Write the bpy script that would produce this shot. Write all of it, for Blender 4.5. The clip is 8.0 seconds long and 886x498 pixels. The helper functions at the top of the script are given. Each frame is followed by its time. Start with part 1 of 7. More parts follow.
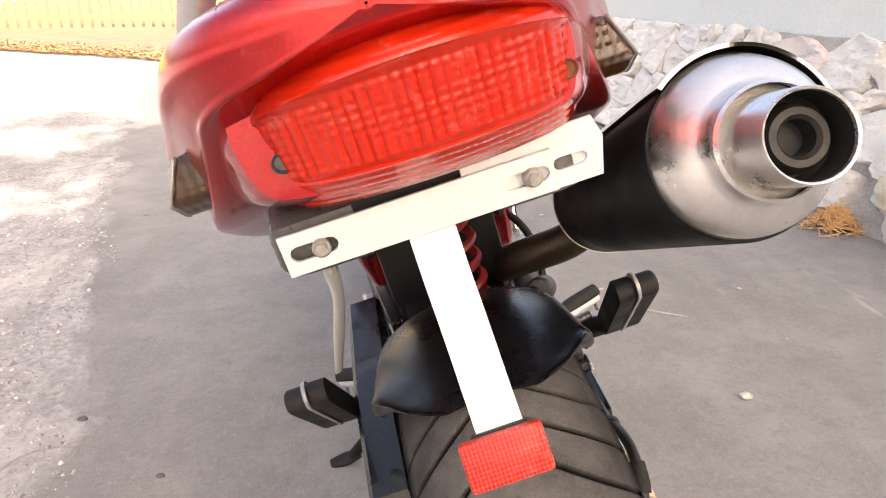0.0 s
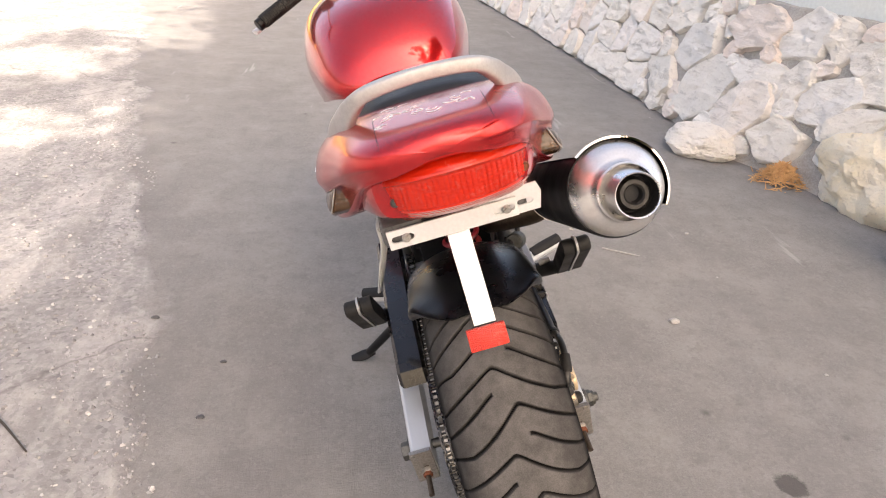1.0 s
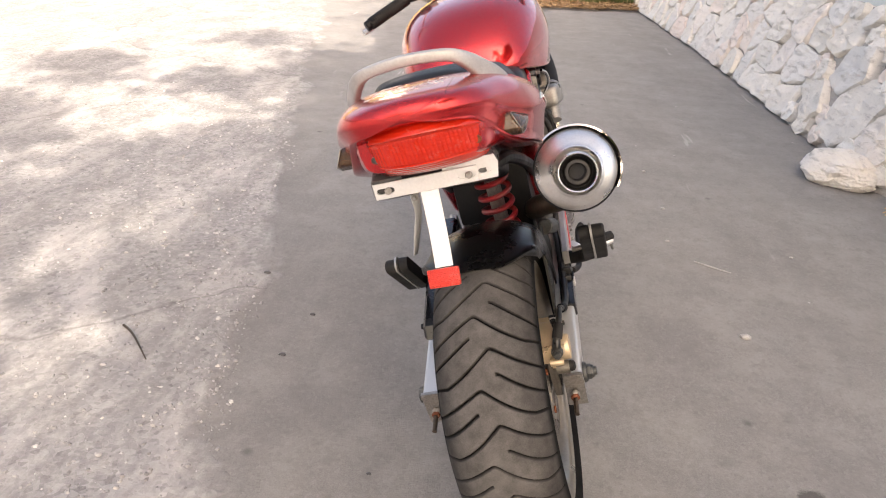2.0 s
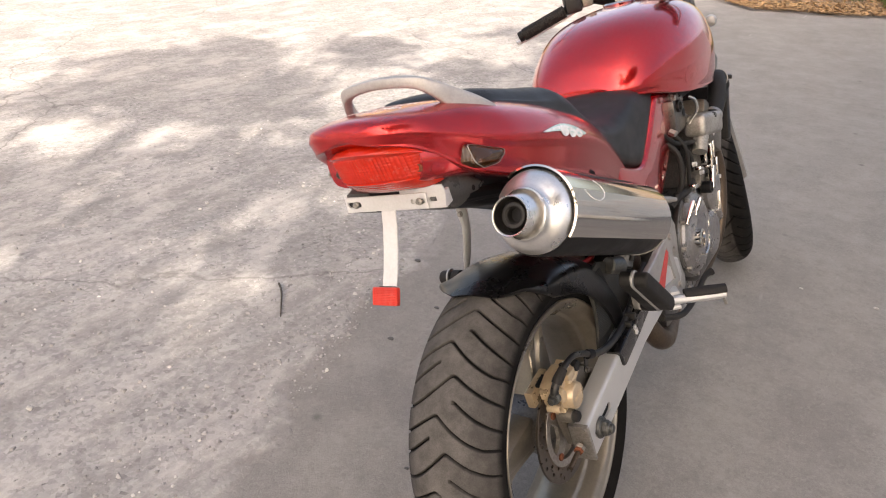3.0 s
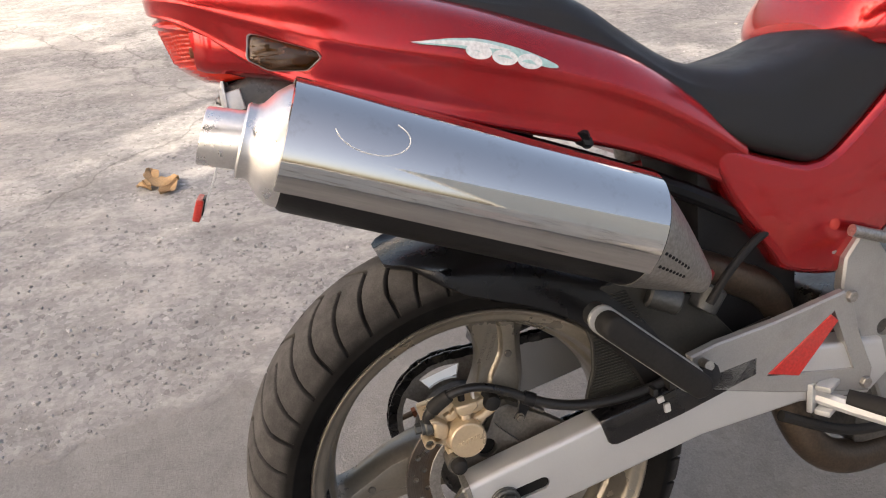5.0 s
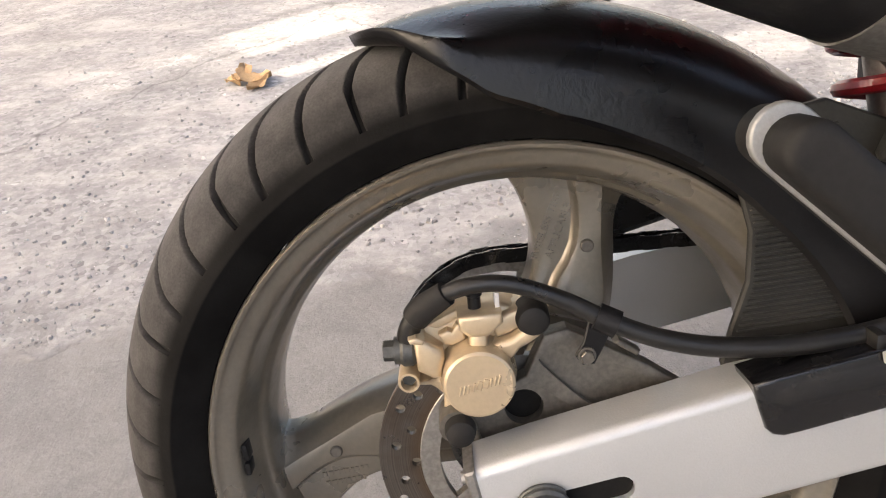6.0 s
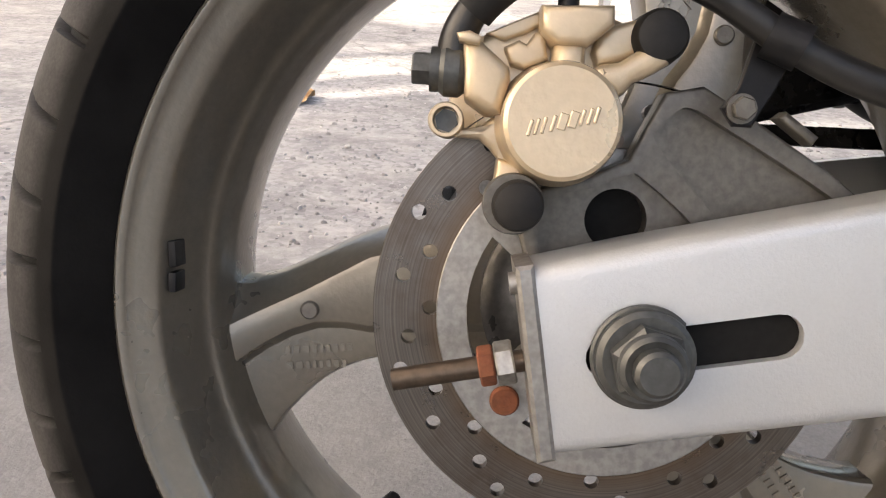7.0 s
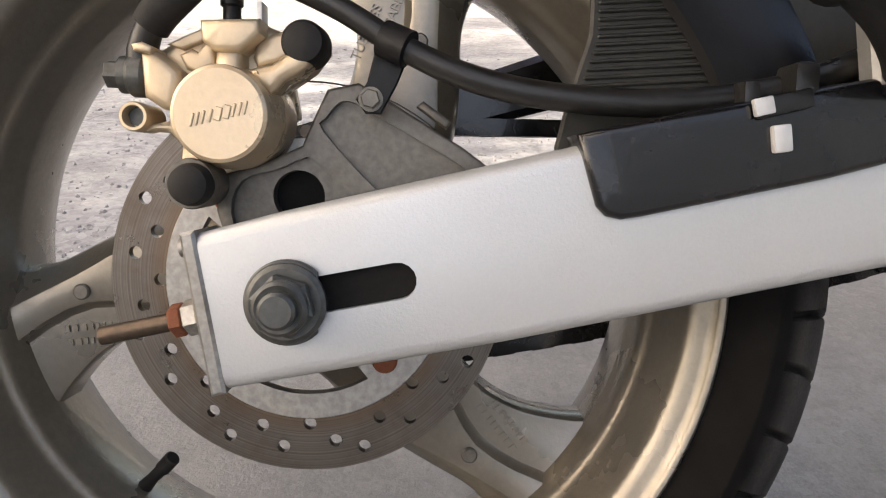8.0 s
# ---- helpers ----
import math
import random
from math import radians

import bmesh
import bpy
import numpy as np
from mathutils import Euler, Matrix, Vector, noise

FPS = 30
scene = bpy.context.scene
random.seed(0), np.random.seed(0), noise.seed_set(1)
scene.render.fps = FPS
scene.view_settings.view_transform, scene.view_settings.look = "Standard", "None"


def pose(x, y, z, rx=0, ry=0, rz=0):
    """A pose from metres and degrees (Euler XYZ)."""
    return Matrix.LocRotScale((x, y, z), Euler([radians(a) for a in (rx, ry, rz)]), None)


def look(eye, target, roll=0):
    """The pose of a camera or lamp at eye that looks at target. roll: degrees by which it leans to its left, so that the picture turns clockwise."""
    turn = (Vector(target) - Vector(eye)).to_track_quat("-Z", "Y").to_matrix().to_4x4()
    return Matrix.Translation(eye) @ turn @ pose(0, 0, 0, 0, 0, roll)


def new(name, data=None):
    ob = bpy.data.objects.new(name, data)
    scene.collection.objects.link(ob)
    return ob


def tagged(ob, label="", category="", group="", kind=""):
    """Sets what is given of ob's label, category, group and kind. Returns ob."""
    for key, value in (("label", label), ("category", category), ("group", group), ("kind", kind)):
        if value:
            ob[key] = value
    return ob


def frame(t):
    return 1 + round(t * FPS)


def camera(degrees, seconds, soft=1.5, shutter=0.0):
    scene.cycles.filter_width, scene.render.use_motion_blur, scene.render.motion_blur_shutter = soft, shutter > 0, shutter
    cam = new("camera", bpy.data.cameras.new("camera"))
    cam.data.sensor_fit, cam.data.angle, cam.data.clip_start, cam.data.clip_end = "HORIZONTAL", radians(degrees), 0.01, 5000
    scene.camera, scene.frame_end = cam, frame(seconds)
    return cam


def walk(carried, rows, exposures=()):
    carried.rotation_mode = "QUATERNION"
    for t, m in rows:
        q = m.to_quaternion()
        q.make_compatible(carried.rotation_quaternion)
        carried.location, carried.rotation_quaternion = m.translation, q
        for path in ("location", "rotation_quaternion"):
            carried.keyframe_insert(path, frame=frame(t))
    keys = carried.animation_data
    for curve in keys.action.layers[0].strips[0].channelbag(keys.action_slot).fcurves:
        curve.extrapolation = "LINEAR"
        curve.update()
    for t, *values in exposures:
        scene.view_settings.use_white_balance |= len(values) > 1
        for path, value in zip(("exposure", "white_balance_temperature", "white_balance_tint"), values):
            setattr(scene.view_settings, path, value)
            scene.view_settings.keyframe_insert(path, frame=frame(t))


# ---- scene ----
cam = camera(64.1, 8.0, 1.1)
PATH = [
    (0, (-0.2016, -0.5998, 0.9015), (0.0372, 1.2682, 0.2280), 1.02),
    (0.5, (-0.2578, -0.7925, 1.0392), (0.0303, 1.0176, 0.2387), 2.56),
    (1, (-0.2898, -0.9579, 1.1157), (-0.0119, 0.8163, 0.2354), 4.18),
    (1.2, (-0.2827, -1.0132, 1.1285), (-0.0464, 0.7515, 0.2174), 4.58),
    (2.3, (0.1002, -1.1741, 1.1580), (-0.3104, 0.5823, 0.2939), 3.12),
    (2.5, (0.2065, -1.1346, 1.1744), (-0.3789, 0.5669, 0.3014), 2.26),
    (3, (0.3798, -0.9965, 1.2141), (-0.5264, 0.5211, 0.2781), 2.59),
    (3.5, (0.5799, -0.7866, 1.2158), (-0.6831, 0.4768, 0.3166), 1.10),
    (4, (0.6611, -0.5752, 1.2317), (-0.8339, 0.4171, 0.3484), 2.89),
    (4.5, (0.6774, -0.3945, 1.1897), (-0.9017, 0.3050, 0.1813), 0.44),
    (4.7, (0.6807, -0.3044, 1.1577), (-0.9235, 0.2692, 0.1100), -0.85),
    (5.8, (0.4598, -0.0547, 0.8385), (-1.1503, -0.0071, -0.3470), -5.12),
    (6, (0.4084, -0.0409, 0.7529), (-1.2267, -0.0713, -0.3985), -5.71),
    (6.5, (0.3633, -0.0677, 0.5642), (-1.3972, -0.1513, -0.3810), -1.80),
    (7, (0.3606, -0.0648, 0.4927), (-1.4428, -0.1420, -0.3686), 2.33),
    (7.5, (0.3824, -0.0123, 0.4922), (-1.4279, -0.0584, -0.3567), 2.46),
    (8, (0.4213, 0.0731, 0.5008), (-1.4053, 0.0831, -0.3138), 1.14),
]
EXPOSURES = [(0, 2.08, 8050, 15), (1, 1.90, 8000, 14), (2.5, 1.66, 7850, 13), (4.5, 1.27, 7750, 12), (6, 2.06, 7750, 11), (8, 1.80, 7550, 10)]
walk(cam, [(t, look(eye, target, roll)) for t, eye, target, roll in PATH], EXPOSURES)

from mathutils.bvhtree import BVHTree

# ---- world, sun, exposure ----
SUN_EL, SUN_AZ = radians(43), (0.38, -0.925)      # towards the sun: over the stone wall and behind
world = bpy.data.worlds.new("sky")
scene.world = world
world.use_nodes = True
wt = world.node_tree
sky = wt.nodes.new("ShaderNodeTexSky")
sky.sky_type = "NISHITA"
sky.sun_disc = False
sky.sun_elevation = SUN_EL
sky.sun_rotation = math.atan2(SUN_AZ[0], SUN_AZ[1])
sky.air_density, sky.dust_density, sky.ozone_density = 0.8, 5.0, 0.4
wt.links.new(sky.outputs[0], wt.nodes["Background"].inputs[0])
wt.nodes["Background"].inputs[1].default_value = 0.15
sun = new("sun", bpy.data.lights.new("sun", "SUN"))
sun.data.energy, sun.data.angle, sun.data.color = 2.4, radians(0.45), (1.0, 0.98, 0.955)
sun.matrix_world = look((0, 0, 20), (-SUN_AZ[0] * math.cos(SUN_EL), -SUN_AZ[1] * math.cos(SUN_EL), 20 - math.sin(SUN_EL)))


# ---- materials ----
class Mat:
    """A principled material with a few node helpers."""

    def __init__(self, name, color=(0.5, 0.5, 0.5), rough=0.5, metal=0.0, coat=0.0):
        self.m = bpy.data.materials.new(name)
        self.m.use_nodes = True
        self.t = self.m.node_tree
        self.p = self.t.nodes["Principled BSDF"]
        self.set("Base Color", (*color, 1)), self.set("Roughness", rough), self.set("Metallic", metal)
        self.set("Coat Weight", coat), self.set("Coat Roughness", 0.06)
        self.co = self.t.nodes.new("ShaderNodeTexCoord").outputs["Object"]

    def set(self, key, v):
        self.p.inputs[key].default_value = v
        return self

    def node(self, kind, **kw):
        n = self.t.nodes.new(kind)
        for k, v in kw.items():
            n.inputs[k].default_value = v
        return n

    def link(self, a, b):
        self.t.links.new(a, b)

    def noise(self, scale, detail=4, rough=0.55, stretch=None, vec=None):
        n = self.node("ShaderNodeTexNoise", Scale=scale, Detail=detail, Roughness=rough)
        v = vec or self.co
        if stretch:
            m = self.node("ShaderNodeMapping", Scale=stretch)
            self.link(v, m.inputs[0])
            v = m.outputs[0]
        self.link(v, n.inputs["Vector"])
        return n.outputs[0]

    def voro(self, scale, feature="F1", out=0):
        n = self.node("ShaderNodeTexVoronoi", Scale=scale)
        n.feature = feature
        self.link(self.co, n.inputs["Vector"])
        return n.outputs[out]

    def ramp(self, fac, *stops):
        r = self.t.nodes.new("ShaderNodeValToRGB")
        e = r.color_ramp.elements
        while len(e) < len(stops):
            e.new(0.5)
        for k, (pos, col) in zip(e, stops):
            k.position, k.color = pos, (*col, 1) if len(col) == 3 else col
        self.link(fac, r.inputs[0])
        return r.outputs[0]

    def grey(self, fac, a, b, lo=0.0, hi=1.0):
        n = self.node("ShaderNodeMapRange")
        n.inputs[1].default_value, n.inputs[2].default_value = a, b
        n.inputs[3].default_value, n.inputs[4].default_value = lo, hi
        self.link(fac, n.inputs[0])
        return n.outputs[0]

    def mix(self, fac, a, b, blend="MIX"):
        n = self.t.nodes.new("ShaderNodeMix")
        n.data_type, n.blend_type = "RGBA", blend
        for sock, v in ((n.inputs[0], fac), (n.inputs[6], a), (n.inputs[7], b)):
            if isinstance(v, (int, float)):
                sock.default_value = v
            elif isinstance(v, tuple):
                sock.default_value = (*v, 1)
            else:
                self.link(v, sock)
        return n.outputs[2]

    def base(self, sock):
        self.link(sock, self.p.inputs["Base Color"])
        return self

    def rough(self, sock):
        self.link(sock, self.p.inputs["Roughness"])
        return self

    def bump(self, height, dist=0.001, strength=0.6, prev=None):
        b = self.node("ShaderNodeBump", Strength=strength, Distance=dist)
        self.link(height, b.inputs["Height"])
        if prev is not None:
            self.link(prev, b.inputs["Normal"])
        self.link(b.outputs[0], self.p.inputs["Normal"])
        return b.outputs[0]


def worn(name, color, rough=0.5, metal=0.0, coat=0.0, spec=0.5, dirt=(0.2, 0.17, 0.14), amount=0.35, scale=14, grain=240, relief=0.0004, spread=0.25):
    """A plain surface with two scales of dirt and grain."""
    m = Mat(name, color, rough, metal, coat)
    m.set("Specular IOR Level", spec)
    big, fine = m.noise(scale, 5, 0.65), m.noise(grain, 2)
    dark = tuple(c * (1 - spread) for c in color)
    col = m.mix(m.grey(fine, 0.35, 0.65), dark, color)
    m.base(m.mix(m.grey(big, 0.48, 0.75, 0, amount), col, dirt))
    m.rough(m.grey(big, 0.3, 0.75, max(rough - 0.1, 0.03), min(rough + 0.2, 1)))
    if relief:
        m.bump(fine, relief, 0.5)
    return m.m


def make_asphalt():
    m = Mat("asphalt", rough=0.9)
    sep = m.node("ShaderNodeSeparateXYZ")
    m.link(m.co, sep.inputs[0])
    wob = m.noise(1.6, 5, 0.6)
    add = m.node("ShaderNodeMath")
    add.operation = "MULTIPLY_ADD"
    m.link(wob, add.inputs[0])
    add.inputs[1].default_value = 0.6
    m.link(sep.outputs[0], add.inputs[2])
    slant = m.node("ShaderNodeMath")
    slant.operation = "MULTIPLY_ADD"
    m.link(sep.outputs[1], slant.inputs[0])
    slant.inputs[1].default_value = 0.24
    m.link(add.outputs[0], slant.inputs[2])
    old = m.grey(slant.outputs[0], -0.335, -0.385)          # the old coarse paving lies beyond this edge
    stone = m.voro(75, out=1)
    fine, big, mid = m.noise(420, 3), m.noise(0.9, 6, 0.65), m.noise(5, 6, 0.65)
    new_c = m.mix(m.grey(m.noise(240, 5, 0.75), 0.36, 0.64), (0.190, 0.182, 0.174), (0.275, 0.263, 0.251))
    new_c = m.mix(m.grey(mid, 0.42, 0.64, 0, 0.6), new_c, (0.31, 0.295, 0.277))
    new_c = m.mix(m.grey(m.noise(2.1, 6, 0.7, (1, 0.5, 1)), 0.48, 0.66, 0, 0.5), new_c, (0.165, 0.156, 0.148))
    new_c = m.mix(m.grey(m.noise(16, 6, 0.75), 0.50, 0.66, 0, 0.5), new_c, (0.18, 0.171, 0.162))
    chip = m.voro(120, out=1)
    new_c = m.mix(m.grey(chip, 0.62, 0.95, 0, 0.16), new_c, (0.42, 0.40, 0.38))
    new_c = m.mix(m.grey(chip, 0.35, 0.05, 0, 0.18), new_c, (0.10, 0.095, 0.09))
    scratch = m.grey(m.noise(9, 3, 0.6, (1, 0.12, 1)), 0.69, 0.73, 0, 0.5)
    new_c = m.mix(scratch, new_c, (0.46, 0.44, 0.42))
    grit = m.ramp(stone, (0.0, (0.125, 0.12, 0.117)), (0.22, (0.255, 0.247, 0.241)), (0.75, (0.375, 0.363, 0.353)), (0.93, (0.42, 0.405, 0.395)), (1.0, (0.66, 0.64, 0.61)))
    old_c = m.mix(m.grey(m.noise(150, 5, 0.8), 0.46, 0.62, 0, 0.30), grit, (0.33, 0.318, 0.305))
    dust = m.grey(m.noise(3.4, 7, 0.72, (1, 0.55, 1)), 0.47, 0.60, 0, 0.6)
    old_c = m.mix(dust, old_c, (0.57, 0.545, 0.51))
    old_c = m.mix(m.grey(m.noise(7, 8, 0.78, (1, 0.45, 1)), 0.47, 0.60, 0, 0.62), old_c, (0.205, 0.195, 0.185))
    old_c = m.mix(m.grey(m.noise(19, 7, 0.8), 0.50, 0.66, 0, 0.45), old_c, (0.56, 0.53, 0.49))
    wav = m.node("ShaderNodeMix")
    wav.data_type = "VECTOR"
    wav.inputs[0].default_value = 0.25
    m.link(m.co, wav.inputs[4])
    nz = m.node("ShaderNodeTexNoise", Scale=3.0, Detail=5)
    m.link(m.co, nz.inputs["Vector"])
    m.link(nz.outputs[1], wav.inputs[5])
    crk = m.node("ShaderNodeTexVoronoi", Scale=0.55)
    crk.feature = "DISTANCE_TO_EDGE"
    m.link(wav.outputs[1], crk.inputs["Vector"])
    crack = m.grey(crk.outputs[0], 0.0, 0.0035, 0.5, 0)
    old_c = m.mix(crack, old_c, (0.07, 0.064, 0.058))
    col = m.mix(old, new_c, old_c)
    col = m.mix(m.grey(big, 0.35, 0.7, 0, 0.3), col, (0.18, 0.17, 0.16))
    spot = m.grey(m.voro(3.1), 0.0, 0.055, 0.75, 0)
    col = m.mix(spot, col, (0.045, 0.042, 0.04))
    # one oil stain with a frayed edge beside the wheel
    near = m.node("ShaderNodeVectorMath")
    near.operation = "DISTANCE"
    m.link(m.co, near.inputs[0])
    near.inputs[1].default_value = (0.70, 0.11, 0.0)
    fray = m.node("ShaderNodeMath")
    fray.operation = "MULTIPLY_ADD"
    m.link(m.noise(45, 5, 0.7), fray.inputs[0])
    fray.inputs[1].default_value = 0.045
    m.link(near.outputs["Value"], fray.inputs[2])
    m.base(m.mix(m.grey(fray.outputs[0], 0.052, 0.062, 0.75, 0), col, (0.05, 0.047, 0.044)))
    b = m.bump(m.noise(170, 4, 0.7), 0.004, 0.5)
    k = m.node("ShaderNodeMath")
    k.operation = "MULTIPLY"
    m.link(stone, k.inputs[0])
    m.link(old, k.inputs[1])
    m.bump(k.outputs[0], 0.013, 0.9, b)
    return m.m


def make_paint(name="candy_red_paint", film=0.06, haze=(0.03, 0.11), coat=1.0):
    m = Mat(name, (0.5, 0.01, 0.02), 0.32, 0.75, coat)
    m.set("Coat IOR", 1.5)
    flake, big = m.noise(900, 1), m.noise(5, 4)
    c = m.mix(m.grey(flake, 0.35, 0.65), (0.40, 0.0018, 0.006), (0.55, 0.005, 0.012))
    dust = m.grey(m.noise(24, 7, 0.75), 0.42, 0.74, film * 0.4, film)
    c = m.mix(dust, c, (0.42, 0.20, 0.17))
    m.base(m.mix(m.grey(m.noise(170, 4, 0.8), 0.64, 0.70, 0, 0.22), c, (0.55, 0.36, 0.33)))
    m.rough(m.grey(big, 0.3, 0.7, 0.19, 0.28))
    m.link(m.grey(m.noise(30, 6, 0.7), 0.45, 0.75, *haze), m.p.inputs["Coat Roughness"])
    return m.m


def make_chrome():
    m = Mat("polished_steel", (0.72, 0.70, 0.67), 0.09, 1.0)
    b = m.noise(9, 5, 0.7)
    m.rough(m.grey(b, 0.3, 0.8, 0.03, 0.12))
    m.base(m.mix(m.grey(m.noise(40, 6, 0.75), 0.55, 0.8, 0, 0.4), (0.60, 0.58, 0.55), (0.32, 0.28, 0.23)))
    m.bump(m.noise(25, 3), 0.0006, 0.15)
    return m.m


def make_tyre():
    m = Mat("tyre_rubber", (0.03, 0.029, 0.028), 0.75)
    m.set("Specular IOR Level", 0.08)
    big, fine = m.noise(22, 5, 0.65), m.noise(600, 2)
    c = m.mix(m.grey(big, 0.35, 0.65), (0.0050, 0.0046, 0.0044), (0.010, 0.0094, 0.0088))
    sep = m.node("ShaderNodeSeparateXYZ")
    m.link(m.co, sep.inputs[0])
    ab = m.node("ShaderNodeMath")
    ab.operation = "ABSOLUTE"
    m.link(sep.outputs[0], ab.inputs[0])
    flat = m.node("ShaderNodeCombineXYZ")
    m.link(sep.outputs[1], flat.inputs[1])
    m.link(sep.outputs[2], flat.inputs[2])
    rad = m.node("ShaderNodeVectorMath")
    rad.operation = "LENGTH"
    m.link(flat.outputs[0], rad.inputs[0])
    both = m.node("ShaderNodeMath")
    both.operation = "MULTIPLY"
    m.link(m.grey(ab.outputs[0], 0.0895, 0.084), both.inputs[0])
    m.link(m.grey(rad.outputs["Value"], 0.262, 0.266), both.inputs[1])
    tread = both.outputs[0]                              # the running surface is scuffed and dusty
    dusty = m.mix(m.grey(big, 0.35, 0.75), (0.036, 0.034, 0.033), (0.080, 0.075, 0.070))
    crown = m.grey(ab.outputs[0], 0.078, 0.050)
    dusty = m.mix(crown, dusty, m.mix(m.grey(big, 0.35, 0.75), (0.075, 0.071, 0.068), (0.150, 0.142, 0.134)))
    run = m.mix(tread, c, m.mix(m.grey(fine, 0.3, 0.7, 0.7, 1), c, dusty))
    # groove shade painted into the colour, by depth of the cut
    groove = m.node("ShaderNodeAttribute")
    groove.attribute_name = "groove_shade"
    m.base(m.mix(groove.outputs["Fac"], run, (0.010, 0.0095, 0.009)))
    m.bump(fine, 0.0003, 0.4)
    return m.m


def make_lens(name, color, period, rough=0.12, band=0.35, relief=0.0016):
    """Moulded lens: upright flutes of that period crossed by fainter level ones."""
    m = Mat(name, color, rough, 0.0, 0.25)
    m.set("Transmission Weight", 0.25).set("IOR", 1.45)
    m.base(m.mix(m.grey(m.noise(55, 6, 0.75), 0.56, 0.75, 0, 0.3), color, (0.60, 0.38, 0.32)))
    up, level = m.node("ShaderNodeTexWave", Scale=0.314 / period), m.node("ShaderNodeTexWave", Scale=0.314 / period)
    level.bands_direction = "Z"
    for w in (up, level):
        m.link(m.co, w.inputs["Vector"])
    m.bump(m.mix(band, up.outputs[0], level.outputs[0]), relief, 0.8)
    return m.m


def make_stone(name="limestone", cream=0.0):
    m = Mat(name, rough=0.9)
    rnd = m.t.nodes.new("ShaderNodeObjectInfo").outputs["Random"]
    tone = m.ramp(rnd, (0, (0.80, 0.775, 0.73)), (0.3, (0.88, 0.85, 0.80)), (0.55, (0.85, 0.80, 0.72)), (0.75, (0.89, 0.855, 0.79)), (0.93, (0.86, 0.73, 0.65)), (1, (0.87, 0.84, 0.79)))
    k = 1.0
    if cream:
        tone = m.mix(m.grey(m.noise(5, 5), 0.35, 0.6, cream * 0.5, cream), tone, (0.93, 0.81, 0.60))
        k = 0.45
    v, fine, bed = m.noise(9, 8, 0.7), m.noise(70, 6, 0.7), m.noise(14, 7, 0.72, (1, 0.4, 1.8))
    c = m.mix(m.grey(v, 0.45, 0.78, 0, 0.4 * k), tone, (0.62, 0.59, 0.54))
    c = m.mix(m.grey(bed, 0.55, 0.66, 0, 0.6 * k), c, (0.42, 0.39, 0.35))
    c = m.mix(m.grey(fine, 0.56, 0.75, 0, 0.45), c, (0.33, 0.31, 0.28))
    m.base(m.mix(m.grey(m.noise(4, 4), 0.62, 0.78, 0, 0.35), c, (0.80, 0.70, 0.52)))
    b = m.bump(bed, 0.025, 0.8)
    m.bump(fine, 0.010, 0.8, b)
    return m.m


def make_disc():
    """Turned steel: fine rings about the axle, brown where the pads don't reach."""
    m = Mat("brake_disc_steel", (0.15, 0.13, 0.11), 0.3, 0.85)
    sep = m.node("ShaderNodeSeparateXYZ")
    m.link(m.co, sep.inputs[0])
    flat = m.node("ShaderNodeCombineXYZ")
    m.link(sep.outputs[1], flat.inputs[1])
    m.link(sep.outputs[2], flat.inputs[2])
    rad = m.node("ShaderNodeVectorMath")
    rad.operation = "LENGTH"
    m.link(flat.outputs[0], rad.inputs[0])
    ring = m.node("ShaderNodeTexNoise", Scale=900.0, Detail=3)
    ring.noise_dimensions = "1D"
    m.link(rad.outputs["Value"], ring.inputs["W"])
    c = m.mix(m.grey(ring.outputs[0], 0.35, 0.65), (0.115, 0.100, 0.087), (0.165, 0.146, 0.127))
    c = m.mix(m.grey(m.noise(14, 6, 0.7), 0.45, 0.68, 0, 0.6), c, (0.075, 0.048, 0.032))
    c = m.mix(m.grey(rad.outputs["Value"], 0.090, 0.080, 0, 0.55), c, (0.15, 0.095, 0.055))
    m.base(c)
    m.rough(m.grey(m.noise(40, 5, 0.7), 0.3, 0.7, 0.24, 0.42))
    m.bump(ring.outputs[0], 0.0002, 0.08)
    return m.m


